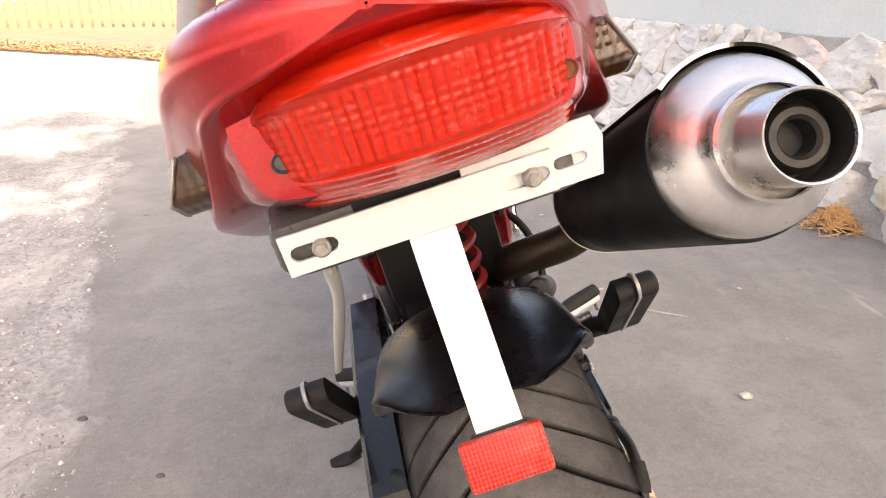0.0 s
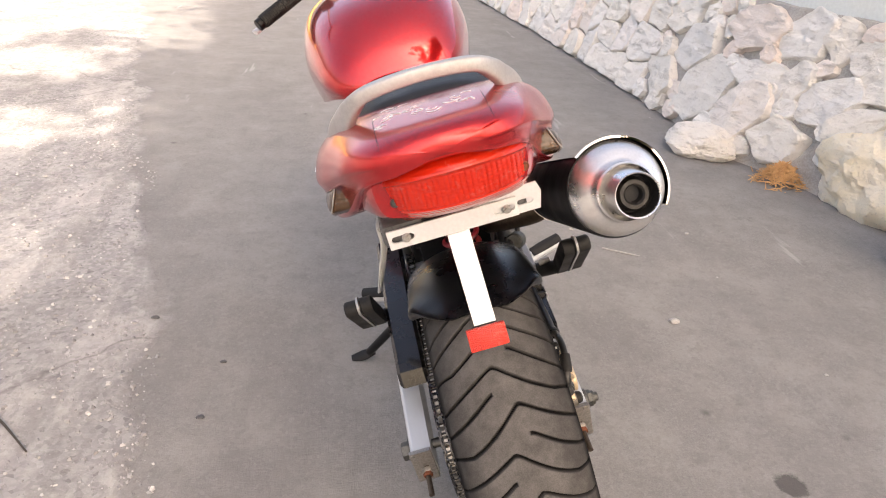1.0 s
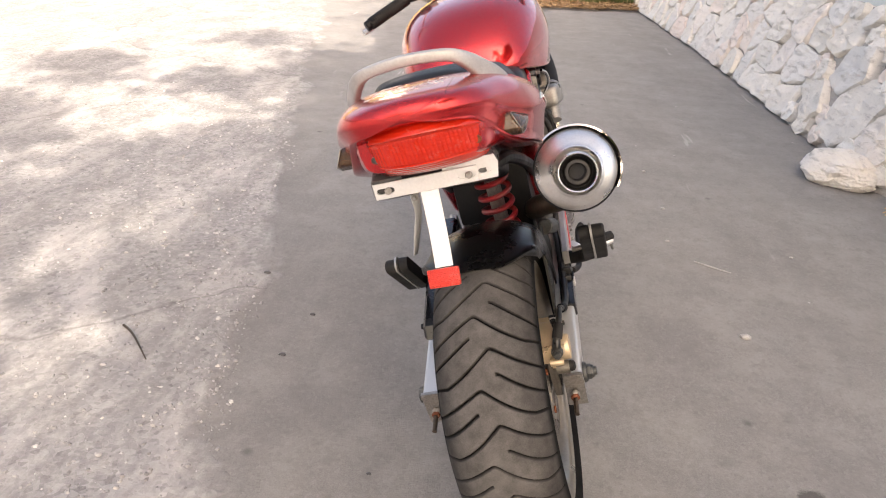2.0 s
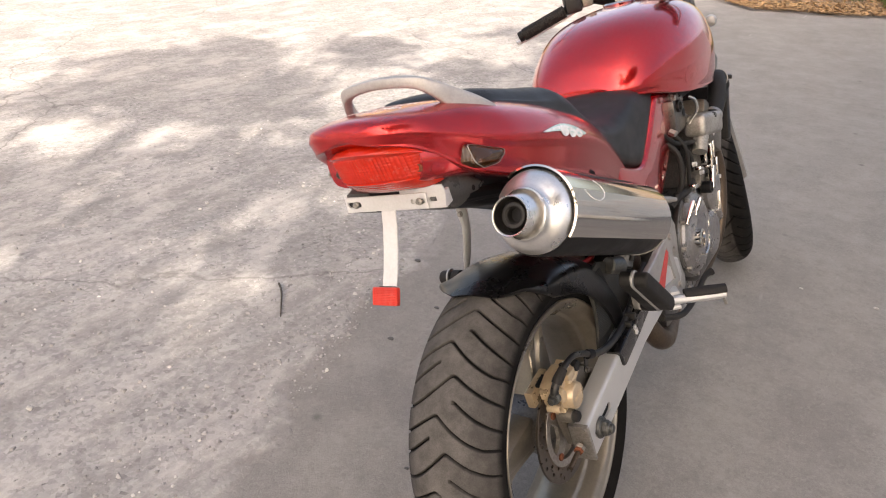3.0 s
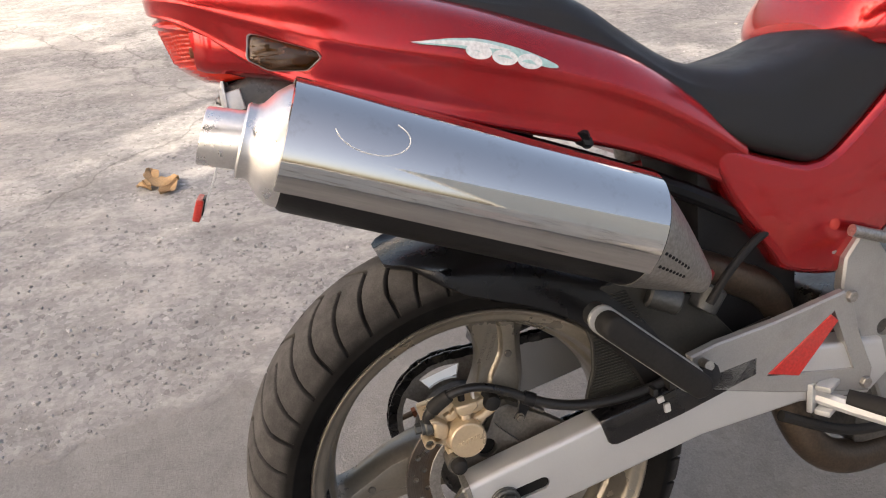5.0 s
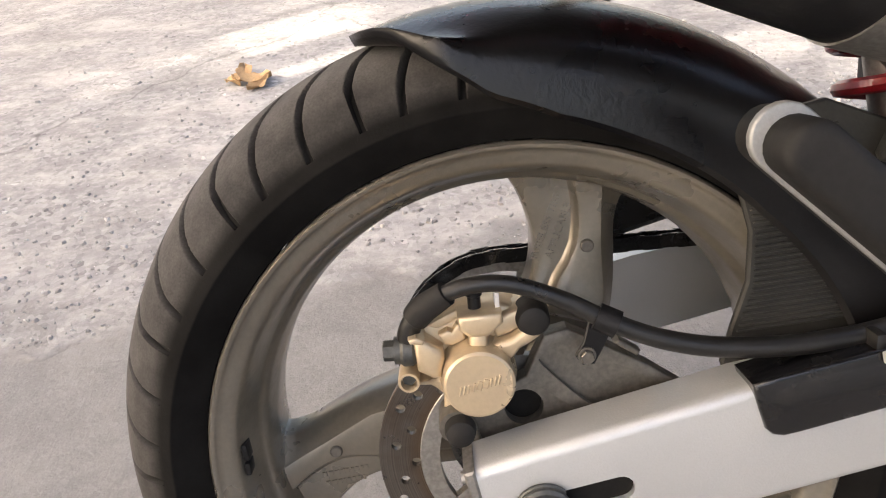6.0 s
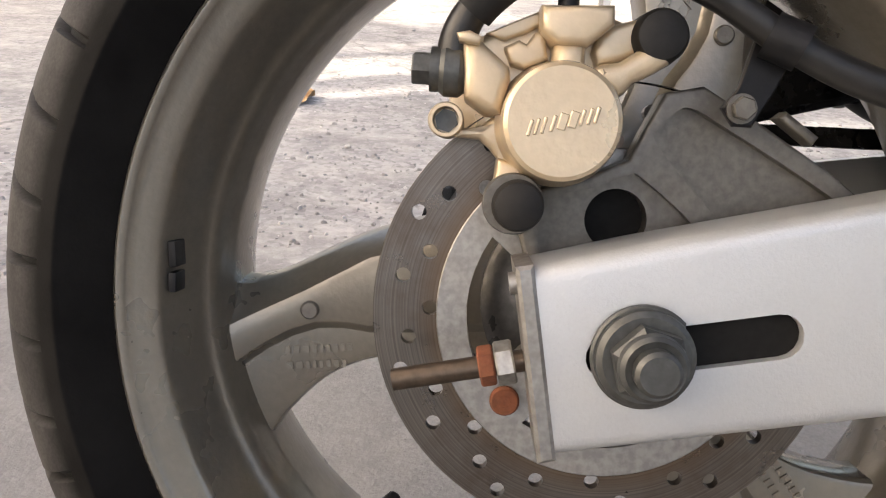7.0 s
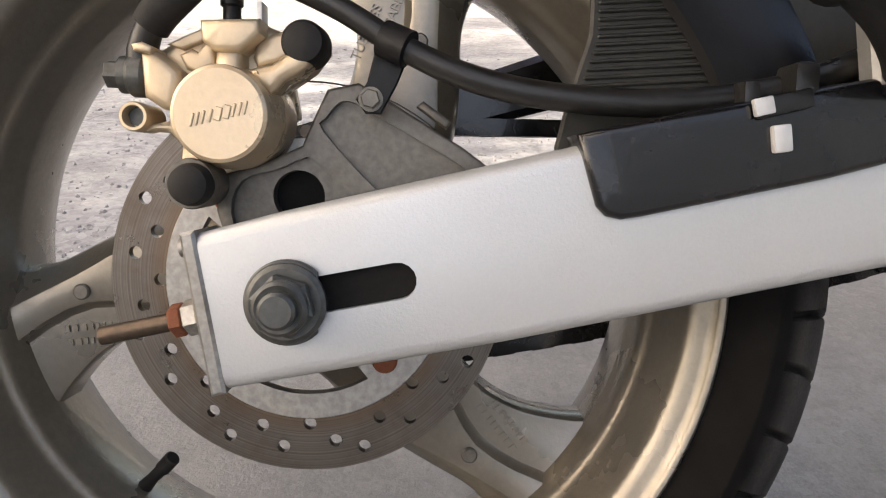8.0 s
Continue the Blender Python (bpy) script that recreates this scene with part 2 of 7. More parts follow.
M = dict(
    asphalt=make_asphalt(), paint=make_paint(), dusty_paint=make_paint("dusty_red_paint", 0.14, (0.10, 0.22), 0.6), chrome=make_chrome(), tyre=make_tyre(), stone=make_stone(), cream_stone=make_stone("cream_limestone", 1.0),
    black=worn("black_plastic", (0.008, 0.008, 0.009), 0.42, spec=0.25, amount=0.14, dirt=(0.05, 0.045, 0.04)),
    faded=worn("faded_black_plastic", (0.026, 0.026, 0.023), 0.48, spec=0.4, amount=0.4, dirt=(0.06, 0.056, 0.048), scale=18),
    gloss_black=worn("gloss_black_paint", (0.006, 0.006, 0.007), 0.22, coat=0.5, spec=0.4, amount=0.2, dirt=(0.05, 0.043, 0.036)),
    # flat black painted in for the shade inside slots and holes
    shade_black=worn("shade_black", (0.010, 0.0095, 0.009), 0.8, spec=0.2, amount=0.1, dirt=(0.02, 0.019, 0.018), relief=0),
    hugger=worn("dusty_black_gloss", (0.005, 0.005, 0.006), 0.24, spec=0.4, amount=0.12, dirt=(0.05, 0.044, 0.038), scale=7),
    satin=worn("satin_stainless", (0.84, 0.825, 0.80), 0.30, 0.95, amount=0.2, dirt=(0.36, 0.33, 0.28), scale=30, grain=300, relief=0.0002, spread=0.06),
    teal=worn("pale_teal_print", (0.40, 0.62, 0.60), 0.3, coat=0.6, amount=0.2),
    rubber=worn("soft_rubber", (0.012, 0.0115, 0.011), 0.62, spec=0.3, amount=0.35, dirt=(0.045, 0.041, 0.038)),
    vinyl=worn("seat_vinyl", (0.014, 0.014, 0.015), 0.5, spec=0.4, amount=0.3, dirt=(0.035, 0.033, 0.031), grain=900, relief=0.0006),
    rim=worn("bronze_grey_wheel_paint", (0.245, 0.221, 0.182), 0.30, 0.6, 0.35, dirt=(0.085, 0.070, 0.054), amount=0.45, scale=7, spread=0.08),
    alloy=worn("satin_silver_paint", (0.56, 0.57, 0.57), 0.36, 0.5, 0.3, dirt=(0.44, 0.435, 0.42), amount=0.2, scale=6, grain=700, spread=0.03),
    # the silver paint darkened to carry the hangers' shade, plus some dirt
    hanger=worn("shaded_silver_paint", (0.36, 0.36, 0.352), 0.42, 0.5, 0.15, dirt=(0.20, 0.185, 0.165), amount=0.4, scale=12, grain=500, spread=0.08),
    rail=worn("grey_cast_handle", (0.42, 0.415, 0.41), 0.42, 0.45, dirt=(0.27, 0.25, 0.22), amount=0.35, spread=0.1),
    cast=worn("dirty_cast_alloy", (0.165, 0.152, 0.132), 0.44, 0.55, dirt=(0.075, 0.062, 0.048), amount=0.35, scale=9),
    engine=worn("engine_grey", (0.125, 0.121, 0.117), 0.32, 0.7, dirt=(0.04, 0.035, 0.029), amount=0.5, scale=18),
    cover=worn("polished_grey_cover", (0.30, 0.292, 0.29), 0.30, 0.7, dirt=(0.10, 0.088, 0.075), amount=0.4, scale=22),
    housing=worn("grey_cast_housing", (0.34, 0.33, 0.31), 0.36, 0.5, dirt=(0.16, 0.145, 0.12), amount=0.4, scale=25),
    gold=worn("champagne_gold_paint", (0.58, 0.460, 0.310), 0.30, 0.5, 0.35, dirt=(0.36, 0.27, 0.17), amount=0.2, scale=16, spread=0.06),
    tray=worn("dark_grey_tray_plastic", (0.075, 0.074, 0.073), 0.30, spec=0.5, amount=0.3, dirt=(0.13, 0.12, 0.105), scale=20),
    hose=worn("smooth_hose_rubber", (0.012, 0.0115, 0.011), 0.34, spec=0.5, amount=0.3, dirt=(0.035, 0.032, 0.029), scale=30),
    steel=worn("dull_steel", (0.40, 0.385, 0.36), 0.4, 0.85, dirt=(0.20, 0.17, 0.14), amount=0.3, scale=20),
    disc=make_disc(),
    soot=worn("sooty_steel", (0.035, 0.033, 0.031), 0.5, 0.5, dirt=(0.02, 0.018, 0.017), amount=0.4, scale=40),
    # near-black colour that stands for the darkness deep in the baffle bore
    void=worn("bore_shade_black", (0.006, 0.006, 0.006), 0.95, dirt=(0.004, 0.004, 0.004), relief=0),
    nut=worn("grey_zinc", (0.105, 0.107, 0.102), 0.44, 0.7, dirt=(0.07, 0.064, 0.058), amount=0.25, scale=40),
    rust=worn("rust", (0.20, 0.062, 0.028), 0.85, 0.1, dirt=(0.12, 0.055, 0.03), amount=0.7, scale=90, relief=0.001),
    bracket=worn("bare_aluminium", (0.64, 0.64, 0.64), 0.38, 0.35, dirt=(0.5, 0.49, 0.47), amount=0.35, scale=25, spread=0.06),
    red_spring=worn("red_enamel", (0.30, 0.016, 0.022), 0.35, coat=0.4, amount=0.3),
    red_insert=worn("red_plastic", (0.55, 0.035, 0.03), 0.4, amount=0.25),
    lens=make_lens("red_lens", (0.64, 0.026, 0.010), 0.0042, band=0.8, relief=0.0005), smoke=make_lens("smoked_amber_lens", (0.060, 0.025, 0.007), 0.006, relief=0.0006),
    reflector=make_lens("red_reflector", (0.80, 0.04, 0.025), 0.0022, 0.3, 0.5),
    white=worn("white_print", (0.78, 0.78, 0.77), 0.35, coat=0.5, amount=0.3, dirt=(0.5, 0.42, 0.4)),
    grey_wall=worn("pale_painted_wall", (0.70, 0.73, 0.70), 0.8, amount=0.3, dirt=(0.55, 0.57, 0.54), scale=1.6, grain=60, relief=0.002, spread=0.08),
    mortar=worn("lime_mortar", (0.47, 0.44, 0.40), 0.95, amount=0.6, dirt=(0.22, 0.2, 0.17), scale=8, grain=120, relief=0.006),
    dial=worn("dial_face", (0.75, 0.75, 0.74), 0.5, amount=0.15, relief=0),
    pipe=worn("heat_stained_pipe", (0.115, 0.085, 0.062), 0.42, 0.8, dirt=(0.07, 0.06, 0.05), amount=0.6, scale=16),
    soil=worn("dry_soil", (0.24, 0.175, 0.115), 0.95, amount=0.6, dirt=(0.13, 0.095, 0.06), scale=2.5, grain=50, relief=0.01),
    needles=worn("dry_needles", (0.74, 0.44, 0.20), 0.8, amount=0.4, dirt=(0.40, 0.18, 0.06), scale=30, relief=0),
    litter=worn("dry_leaf", (0.42, 0.27, 0.14), 0.8, amount=0.6, dirt=(0.22, 0.115, 0.045), scale=18, relief=0),
    grass=worn("grass_blade", (0.085, 0.12, 0.03), 0.7, amount=0.6, dirt=(0.16, 0.15, 0.045), scale=3, relief=0),
    leaf=worn("tree_leaf", (0.06, 0.095, 0.026), 0.6, amount=0.5, dirt=(0.10, 0.12, 0.035), scale=2, relief=0),
    bark=worn("bark", (0.17, 0.13, 0.10), 0.95, amount=0.6, dirt=(0.08, 0.06, 0.045), scale=10, grain=40, relief=0.01),
    ochre=worn("ochre_boards", (0.62, 0.44, 0.13), 0.75, amount=0.5, dirt=(0.36, 0.27, 0.12), scale=3, relief=0.001),
    pebble=worn("pale_pebble", (0.50, 0.48, 0.45), 0.9, amount=0.4, scale=60),
)
mirror_m = Mat("mirror_glass", (0.93, 0.93, 0.93), 0.02, 1.0)
M["mirror"] = mirror_m.m
glass_m = Mat("instrument_glass", (1, 1, 1), 0.03)
glass_m.set("Transmission Weight", 1.0).set("IOR", 1.1)
M["glass"] = glass_m.m


# ---- mesh helpers ----
def part(name, bm, mat, parent=None, label="", sharp=35):
    """Link a bmesh as one smooth-shaded mesh object under its parent."""
    me = bpy.data.meshes.new(name)
    bmesh.ops.recalc_face_normals(bm, faces=bm.faces)
    bm.to_mesh(me)
    bm.free()
    me.materials.append(M[mat] if isinstance(mat, str) else mat)
    me.polygons.foreach_set("use_smooth", [True] * len(me.polygons))
    me.set_sharp_from_angle(angle=radians(sharp))
    ob = new(name, me)
    ob.parent = parent
    if label:
        ob["label"] = label
    return ob


def merge(*bms):
    out = bmesh.new()
    for b in bms:
        tmp = bpy.data.meshes.new("tmp")
        b.to_mesh(tmp)
        b.free()
        out.from_mesh(tmp)
        bpy.data.meshes.remove(tmp)
    return out


def spline(pts, n, closed=False):
    """n steps of Catmull-Rom between each two of the given points (tuples of any length)."""
    P = [np.array(p, float) for p in pts]
    N, out = len(P), []
    for i in range(N if closed else N - 1):
        get = (lambda j: P[j % N]) if closed else (lambda j: P[min(max(j, 0), N - 1)])
        a, b, c, d = get(i - 1), get(i), get(i + 1), get(i + 2)
        for s in np.arange(n) / n:
            out.append(0.5 * (2 * b + (c - a) * s + (2 * a - 5 * b + 4 * c - d) * s * s + (3 * b - a - 3 * c + d) * s**3))
    return out if closed else out + [P[-1]]


def loft(rings, caps=True, closed=False):
    bm = bmesh.new()
    vs = [[bm.verts.new(p) for p in r] for r in rings]
    n, m = len(vs), len(vs[0])
    for i in range(n if closed else n - 1):
        for j in range(m):
            bm.faces.new((vs[i][j], vs[i][(j + 1) % m], vs[(i + 1) % n][(j + 1) % m], vs[(i + 1) % n][j]))
    if caps and not closed:
        bm.faces.new(vs[0][::-1]), bm.faces.new(vs[-1])
    return bm


def axes(d):
    d = Vector(d).normalized()
    u = d.orthogonal().normalized()
    return u, d.cross(u), d


def lathe(profile, origin, d, n=48, arc=None, caps=True):
    """Turn (distance along d, radius) about an axis."""
    u, v, d = axes(d)
    o = Vector(origin)
    rings = [[o + d * a + (u * math.cos(t) + v * math.sin(t)) * max(r, 1e-4) for t in np.arange(n) * 2 * math.pi / n] for a, r in profile]
    return loft(rings, caps)


def cyl(p0, p1, r, n=24, r1=None, bev=0.0):
    p0, p1 = Vector(p0), Vector(p1)
    L, r1 = (p1 - p0).length, r if r1 is None else r1
    prof = [(0, r), (L, r1)] if not bev else [(0, r - bev), (bev, r), (L - bev, r1), (L, r1 - bev)]
    return lathe(prof, p0, p1 - p0, n)


def tube(pts, r, n=12, sub=6, flat=None):
    """Sweep a round (or, with flat, an oval) section along a smooth path; r may be a list."""
    k = len(pts)
    rs = r if isinstance(r, (list, tuple)) else [r] * k
    path = spline([(*p, q) for p, q in zip(pts, rs)], sub)
    P = [Vector(p[:3]) for p in path]
    u = axes(P[1] - P[0])[0]
    rings = []
    for i, p in enumerate(P):
        d = (P[min(i + 1, len(P) - 1)] - P[max(i - 1, 0)]).normalized()
        u = (u - d * u.dot(d)).normalized()
        v = d.cross(u)
        f = flat or 1.0
        rings.append([p + (u * math.cos(t) + v * math.sin(t) * f) * path[i][3] for t in np.arange(n) * 2 * math.pi / n])
    return loft(rings)


def offset_loop(loop, c):
    n = len(loop)
    area = sum(loop[i][0] * loop[(i + 1) % n][1] - loop[(i + 1) % n][0] * loop[i][1] for i in range(n))
    s, out = (1 if area > 0 else -1), []
    for i in range(n):
        a, b, d = (Vector(loop[k % n]) for k in (i - 1, i, i + 1))
        e, f = (b - a).normalized(), (d - b).normalized()
        n1, n2 = Vector((-e.y, e.x)) * s, Vector((-f.y, f.x)) * s
        m = n1 + n2
        m = m / max(m.length_squared, 0.4) * 2
        out.append(tuple(b + m * c))
    return out


def plate(outer, x0, x1, holes=(), c=0.0, at=None):
    """A plate in the (y, z) plane between x0 and x1 with real holes and a chamfer c; at: a function that bends its points."""
    bm = bmesh.new()
    make = lambda loop, x: [bm.verts.new((x, y, z)) for y, z in loop]
    lip = [make(outer, x0 + c), make(outer, x1 - c)] if c else [make(outer, x0), make(outer, x1)]
    inner = [make(offset_loop(outer, c), x0), make(offset_loop(outer, c), x1)] if c else lip
    hs = [(make(h, x0), make(h, x1)) for h in holes]

    def wall(a, b):
        for i in range(len(a)):
            bm.faces.new((a[i], a[(i + 1) % len(a)], b[(i + 1) % len(a)], b[i]))

    wall(*lip)
    for side in (0, 1):
        if c:
            wall(inner[side], lip[side])
        ring = [bm.edges.get(p) or bm.edges.new(p) for loop in (inner[side], *(h[side] for h in hs)) for p in zip(loop, loop[1:] + loop[:1])]
        bmesh.ops.triangle_fill(bm, edges=ring, use_beauty=True)
    for h in hs:
        wall(*h)
    if at:
        for v in bm.verts:
            v.co = at(v.co)
    return bm


def slab(loop, x0, x1, r=0.003, seg=3, holes=(), deep=0.004, keep=(), back=True):
    """A solid in the (y, z) plane from x0 out to x1 with a rounded outer edge; holes sink by deep; keep: corners whose end face stays flat."""
    bm = bmesh.new()
    n = len(loop)

    def ring(c, x):
        pts = offset_loop(loop, c) if c else list(loop)
        for i in keep:
            j = next(k for k in keep if k != i)
            e = (Vector(loop[j]) - Vector(loop[i])).normalized()
            pts[i] = tuple(Vector(loop[i]) + e * (Vector(pts[i]) - Vector(loop[i])).dot(e))
        return [bm.verts.new((x, y, z)) for y, z in pts]

    side = 1 if x1 > x0 else -1
    rings = [ring(0, x0)] + [ring(r * (1 - math.cos(a)), x1 - side * r * (1 - math.sin(a))) for a in np.linspace(0, math.pi / 2, seg + 1)]
    for a, b in zip(rings, rings[1:]):
        for i in range(n):
            bm.faces.new((a[i], a[(i + 1) % n], b[(i + 1) % n], b[i]))
    tops = [[bm.verts.new((x1, y, z)) for y, z in h] for h in holes]
    for h, top in zip(holes, tops):
        low_ = [bm.verts.new((x1 - side * deep, y, z)) for y, z in h]
        for i in range(len(h)):
            bm.faces.new((top[i], top[(i + 1) % len(h)], low_[(i + 1) % len(h)], low_[i]))
    edges = [bm.edges.get(p) or bm.edges.new(p) for loop_ in (rings[-1], *tops) for p in zip(loop_, loop_[1:] + loop_[:1])]
    bmesh.ops.triangle_fill(bm, edges=edges, use_beauty=True)
    if back:
        bmesh.ops.triangle_fill(bm, edges=[bm.edges.get(p) for p in zip(rings[0], rings[0][1:] + rings[0][:1])], use_beauty=True)
    return bm


def circle(y, z, r, n=20, a0=0.0):
    return [(y + r * math.cos(a0 + t), z + r * math.sin(a0 + t)) for t in np.arange(n) * 2 * math.pi / n]


def stadium(p, q, r, n=8):
    """A slot from p to q with rounded ends, in (y, z)."""
    a = math.atan2(q[1] - p[1], q[0] - p[0])
    turn = lambda c, s: [(c[0] + r * math.cos(s + k * math.pi / n), c[1] + r * math.sin(s + k * math.pi / n)) for k in range(n + 1)]
    return turn(q, a - math.pi / 2) + turn(p, a + math.pi / 2)


def block(c, size, bev=0.003, turn=(0, 0, 0), seg=2):
    bm = bmesh.new()
    bmesh.ops.create_cube(bm, size=1.0, matrix=pose(*c, *turn) @ Matrix.Diagonal((*size, 1)))
    if bev:
        bmesh.ops.bevel(bm, geom=bm.edges, offset=bev, segments=seg, profile=0.6, affect="EDGES")
    return bm


def bolt(p, d, r, h, n=6):
    """A hexagon head with a washer face."""
    d = Vector(d).normalized()
    p = Vector(p)
    return merge(cyl(p, p + d * h * 0.25, r * 1.25, 20), cyl(p + d * h * 0.25, p + d * h, r, n, bev=r * 0.12))


def lettering(text, size, m, depth=0.0006):
    """The built-in font as a mesh, laid by the pose m."""
    cu = bpy.data.curves.new("lettering", "FONT")
    cu.body, cu.size, cu.extrude, cu.align_x, cu.align_y = text, size, depth, "CENTER", "CENTER"
    ob = bpy.data.objects.new("lettering", cu)
    me = bpy.data.meshes.new_from_object(ob)
    bpy.data.objects.remove(ob)
    bpy.data.curves.remove(cu)
    bm = bmesh.new()
    bm.from_mesh(me)
    bpy.data.meshes.remove(me)
    bmesh.ops.transform(bm, matrix=m, verts=bm.verts)
    return bm


# ---- the ground ----
def make_ground():
    bm = bmesh.new()
    xs = [-400, -60, -15, -6, -3, -1.5, 0, 1.5, 3, 6, 15, 60, 400]
    grid = [[bm.verts.new((x, y, 0)) for y in xs] for x in xs]
    for i in range(len(xs) - 1):
        for j in range(len(xs) - 1):
            bm.faces.new((grid[i][j], grid[i + 1][j], grid[i + 1][j + 1], grid[i][j + 1]))
    return tagged(part("ground", bm, "asphalt"), "grey asphalt yard, smooth patch beside old coarse dusty paving", "ground", kind="structure")


make_ground()


# ---- the motorcycle: built upright about its rear axle, leaning on its side stand ----
LEAN, AXLE = 18.14, 0.300
bike = tagged(new("motorcycle"), "red naked motorcycle with chrome muffler leaning on its side stand", "motorcycle")
bike.matrix_world = pose(0, 0, AXLE, 0, -LEAN, 0)
bike.empty_display_size = 0.2
X = (1, 0, 0)


def tyre_mesh(R, half, c, n_around, grooves=True, y=0.0, z=0.0):
    """A tyre about the x axis: crown radius R, half width, rim radius c; the tread grooves are cut into it."""
    prof = spline([(-half * 0.86, c), (-half * 0.99, c + 0.018), (-half, R - 0.052), (-half * 0.88, R - 0.030), (-half * 0.62, R - 0.0115), (-half * 0.3, R - 0.0025), (0, R),
                   (half * 0.3, R - 0.0025), (half * 0.62, R - 0.0115), (half * 0.88, R - 0.030), (half, R - 0.052), (half * 0.99, c + 0.018), (half * 0.86, c)], 12)
    rep = round(2 * math.pi * R / 0.1243)
    step = 2 * math.pi * R / rep
    wide = half / 0.0905
    # gull-wing grooves: apex x, start along the tread, slope and curve of the two legs, reach
    cuts = ((0.014, 0.730, (1.10, 4.2), (0.75, 3.0), -1, 1), (-0.008, 0.795, (0.66, 1.2), (0.98, 4.1), -1, 1),
            (-0.016, 0.709, (0.86, 3.2), (9, 0), -1, -0.18), (0.020, 0.7715, (9, 0), (0.86, 3.6), 0.22, 1))

    def depth(x, s):
        """Groove depth at x across and s along the tread."""
        if not grooves or abs(x) > half * 0.995:
            return 0.0
        best = 1.0
        for apex, start, left, right, lo, hi in cuts:
            if not lo < x / half < hi:
                continue
            a = (x / wide - apex)
            slope, curve = left if a < 0 else right
            a = min(abs(a), 0.078)
            line = start + slope * math.sqrt(a * a + 0.00002) - 0.0045 * slope - curve * a * a
            best = min(best, abs((s - line + step / 2) % step - step / 2))
        return 0.0075 * max(0.0, min(1.0, (0.0031 - best) / 0.0014))

    rings = []
    for i in range(n_around):
        t = 2 * math.pi * i / n_around
        ct, st = math.cos(t), math.sin(t)
        rings.append([(p[0], y + (p[1] - (depth(p[0], t * R) if p[1] > R - 0.046 else 0)) * ct, z + (p[1] - (depth(p[0], t * R) if p[1] > R - 0.046 else 0)) * st) for p in prof])
    bm = bmesh.new()
    groove_shade = bm.verts.layers.float.new("groove_shade")        # groove floors coloured dark for their shade; no road dust there either
    vs = [[bm.verts.new(p) for p in r] for r in rings]
    m = len(prof)
    for i in range(n_around):
        a, b = vs[i], vs[(i + 1) % n_around]
        for j in range(m - 1):
            bm.faces.new((a[j], a[j + 1], b[j + 1], b[j]))
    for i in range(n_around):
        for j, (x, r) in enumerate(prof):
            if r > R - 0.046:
                vs[i][j][groove_shade] = depth(x, 2 * math.pi * i / n_around * R) / 0.0075
    return bm


def spoke_mesh(ang, r0, r1):
    """One cast spoke: a sloped flank, a raised flat and, below a curved step, a recessed web; it flares into rim and hub."""
    keys = [(r0, -0.048, 0.030, 0.032), (r0 + 0.03, -0.048, 0.030, 0.028), (r0 + 0.072, -0.0405, 0.031, 0.023), (r0 + 0.102, -0.0300, 0.041, 0.021), (r1 - 0.025, -0.0205, 0.060, 0.021), (r1 - 0.009, -0.0175, 0.079, 0.022), (r1 + 0.001, -0.0185, 0.092, 0.0235), (r1 + 0.010, -0.026, 0.106, 0.025)]
    ca, sa = math.cos(ang), math.sin(ang)
    rings = []
    for r, lo, hi, t in spline(keys, 8):
        w = (hi - lo) / 2
        b = float(np.interp(r - r1, [-0.15, -0.075, -0.061, -0.046, -0.031, -0.016, 0.004, 0.012], [0.012, 0.0115, 0.0085, 0.0078, 0.0115, 0.018, 0.030, 0.038]))
        ridge = float(np.interp(r - r1, [-0.15, -0.079, -0.041, -0.008, 0.012], [-0.040, -0.0275, -0.0107, 0.002, 0.010]))
        d = t - 0.0075 * min(1.0, (hi - b) / 0.02)
        sec = [(-t, lo + 0.1 * w), (-t * 0.7, lo), (-t * 0.1, lo + 0.0005), (t * 0.30, lo + 0.003), (t - 0.003, ridge - 0.002), (t - 0.0007, ridge), (t, ridge + 0.003), (t, b - 0.0025), (t - 0.0008, b - 0.0008), (d + 0.0015, b + 0.0022), (d, b + 0.0045),
               (d, hi - 0.005), (d - 0.0012, hi - 0.0018), (d - 0.004, hi), (-t * 0.7, hi), (-t, hi - 0.1 * w)]
        rings.append([(x, r * ca - q * sa, r * sa + q * ca) for x, q in sec])
    return loft(rings)


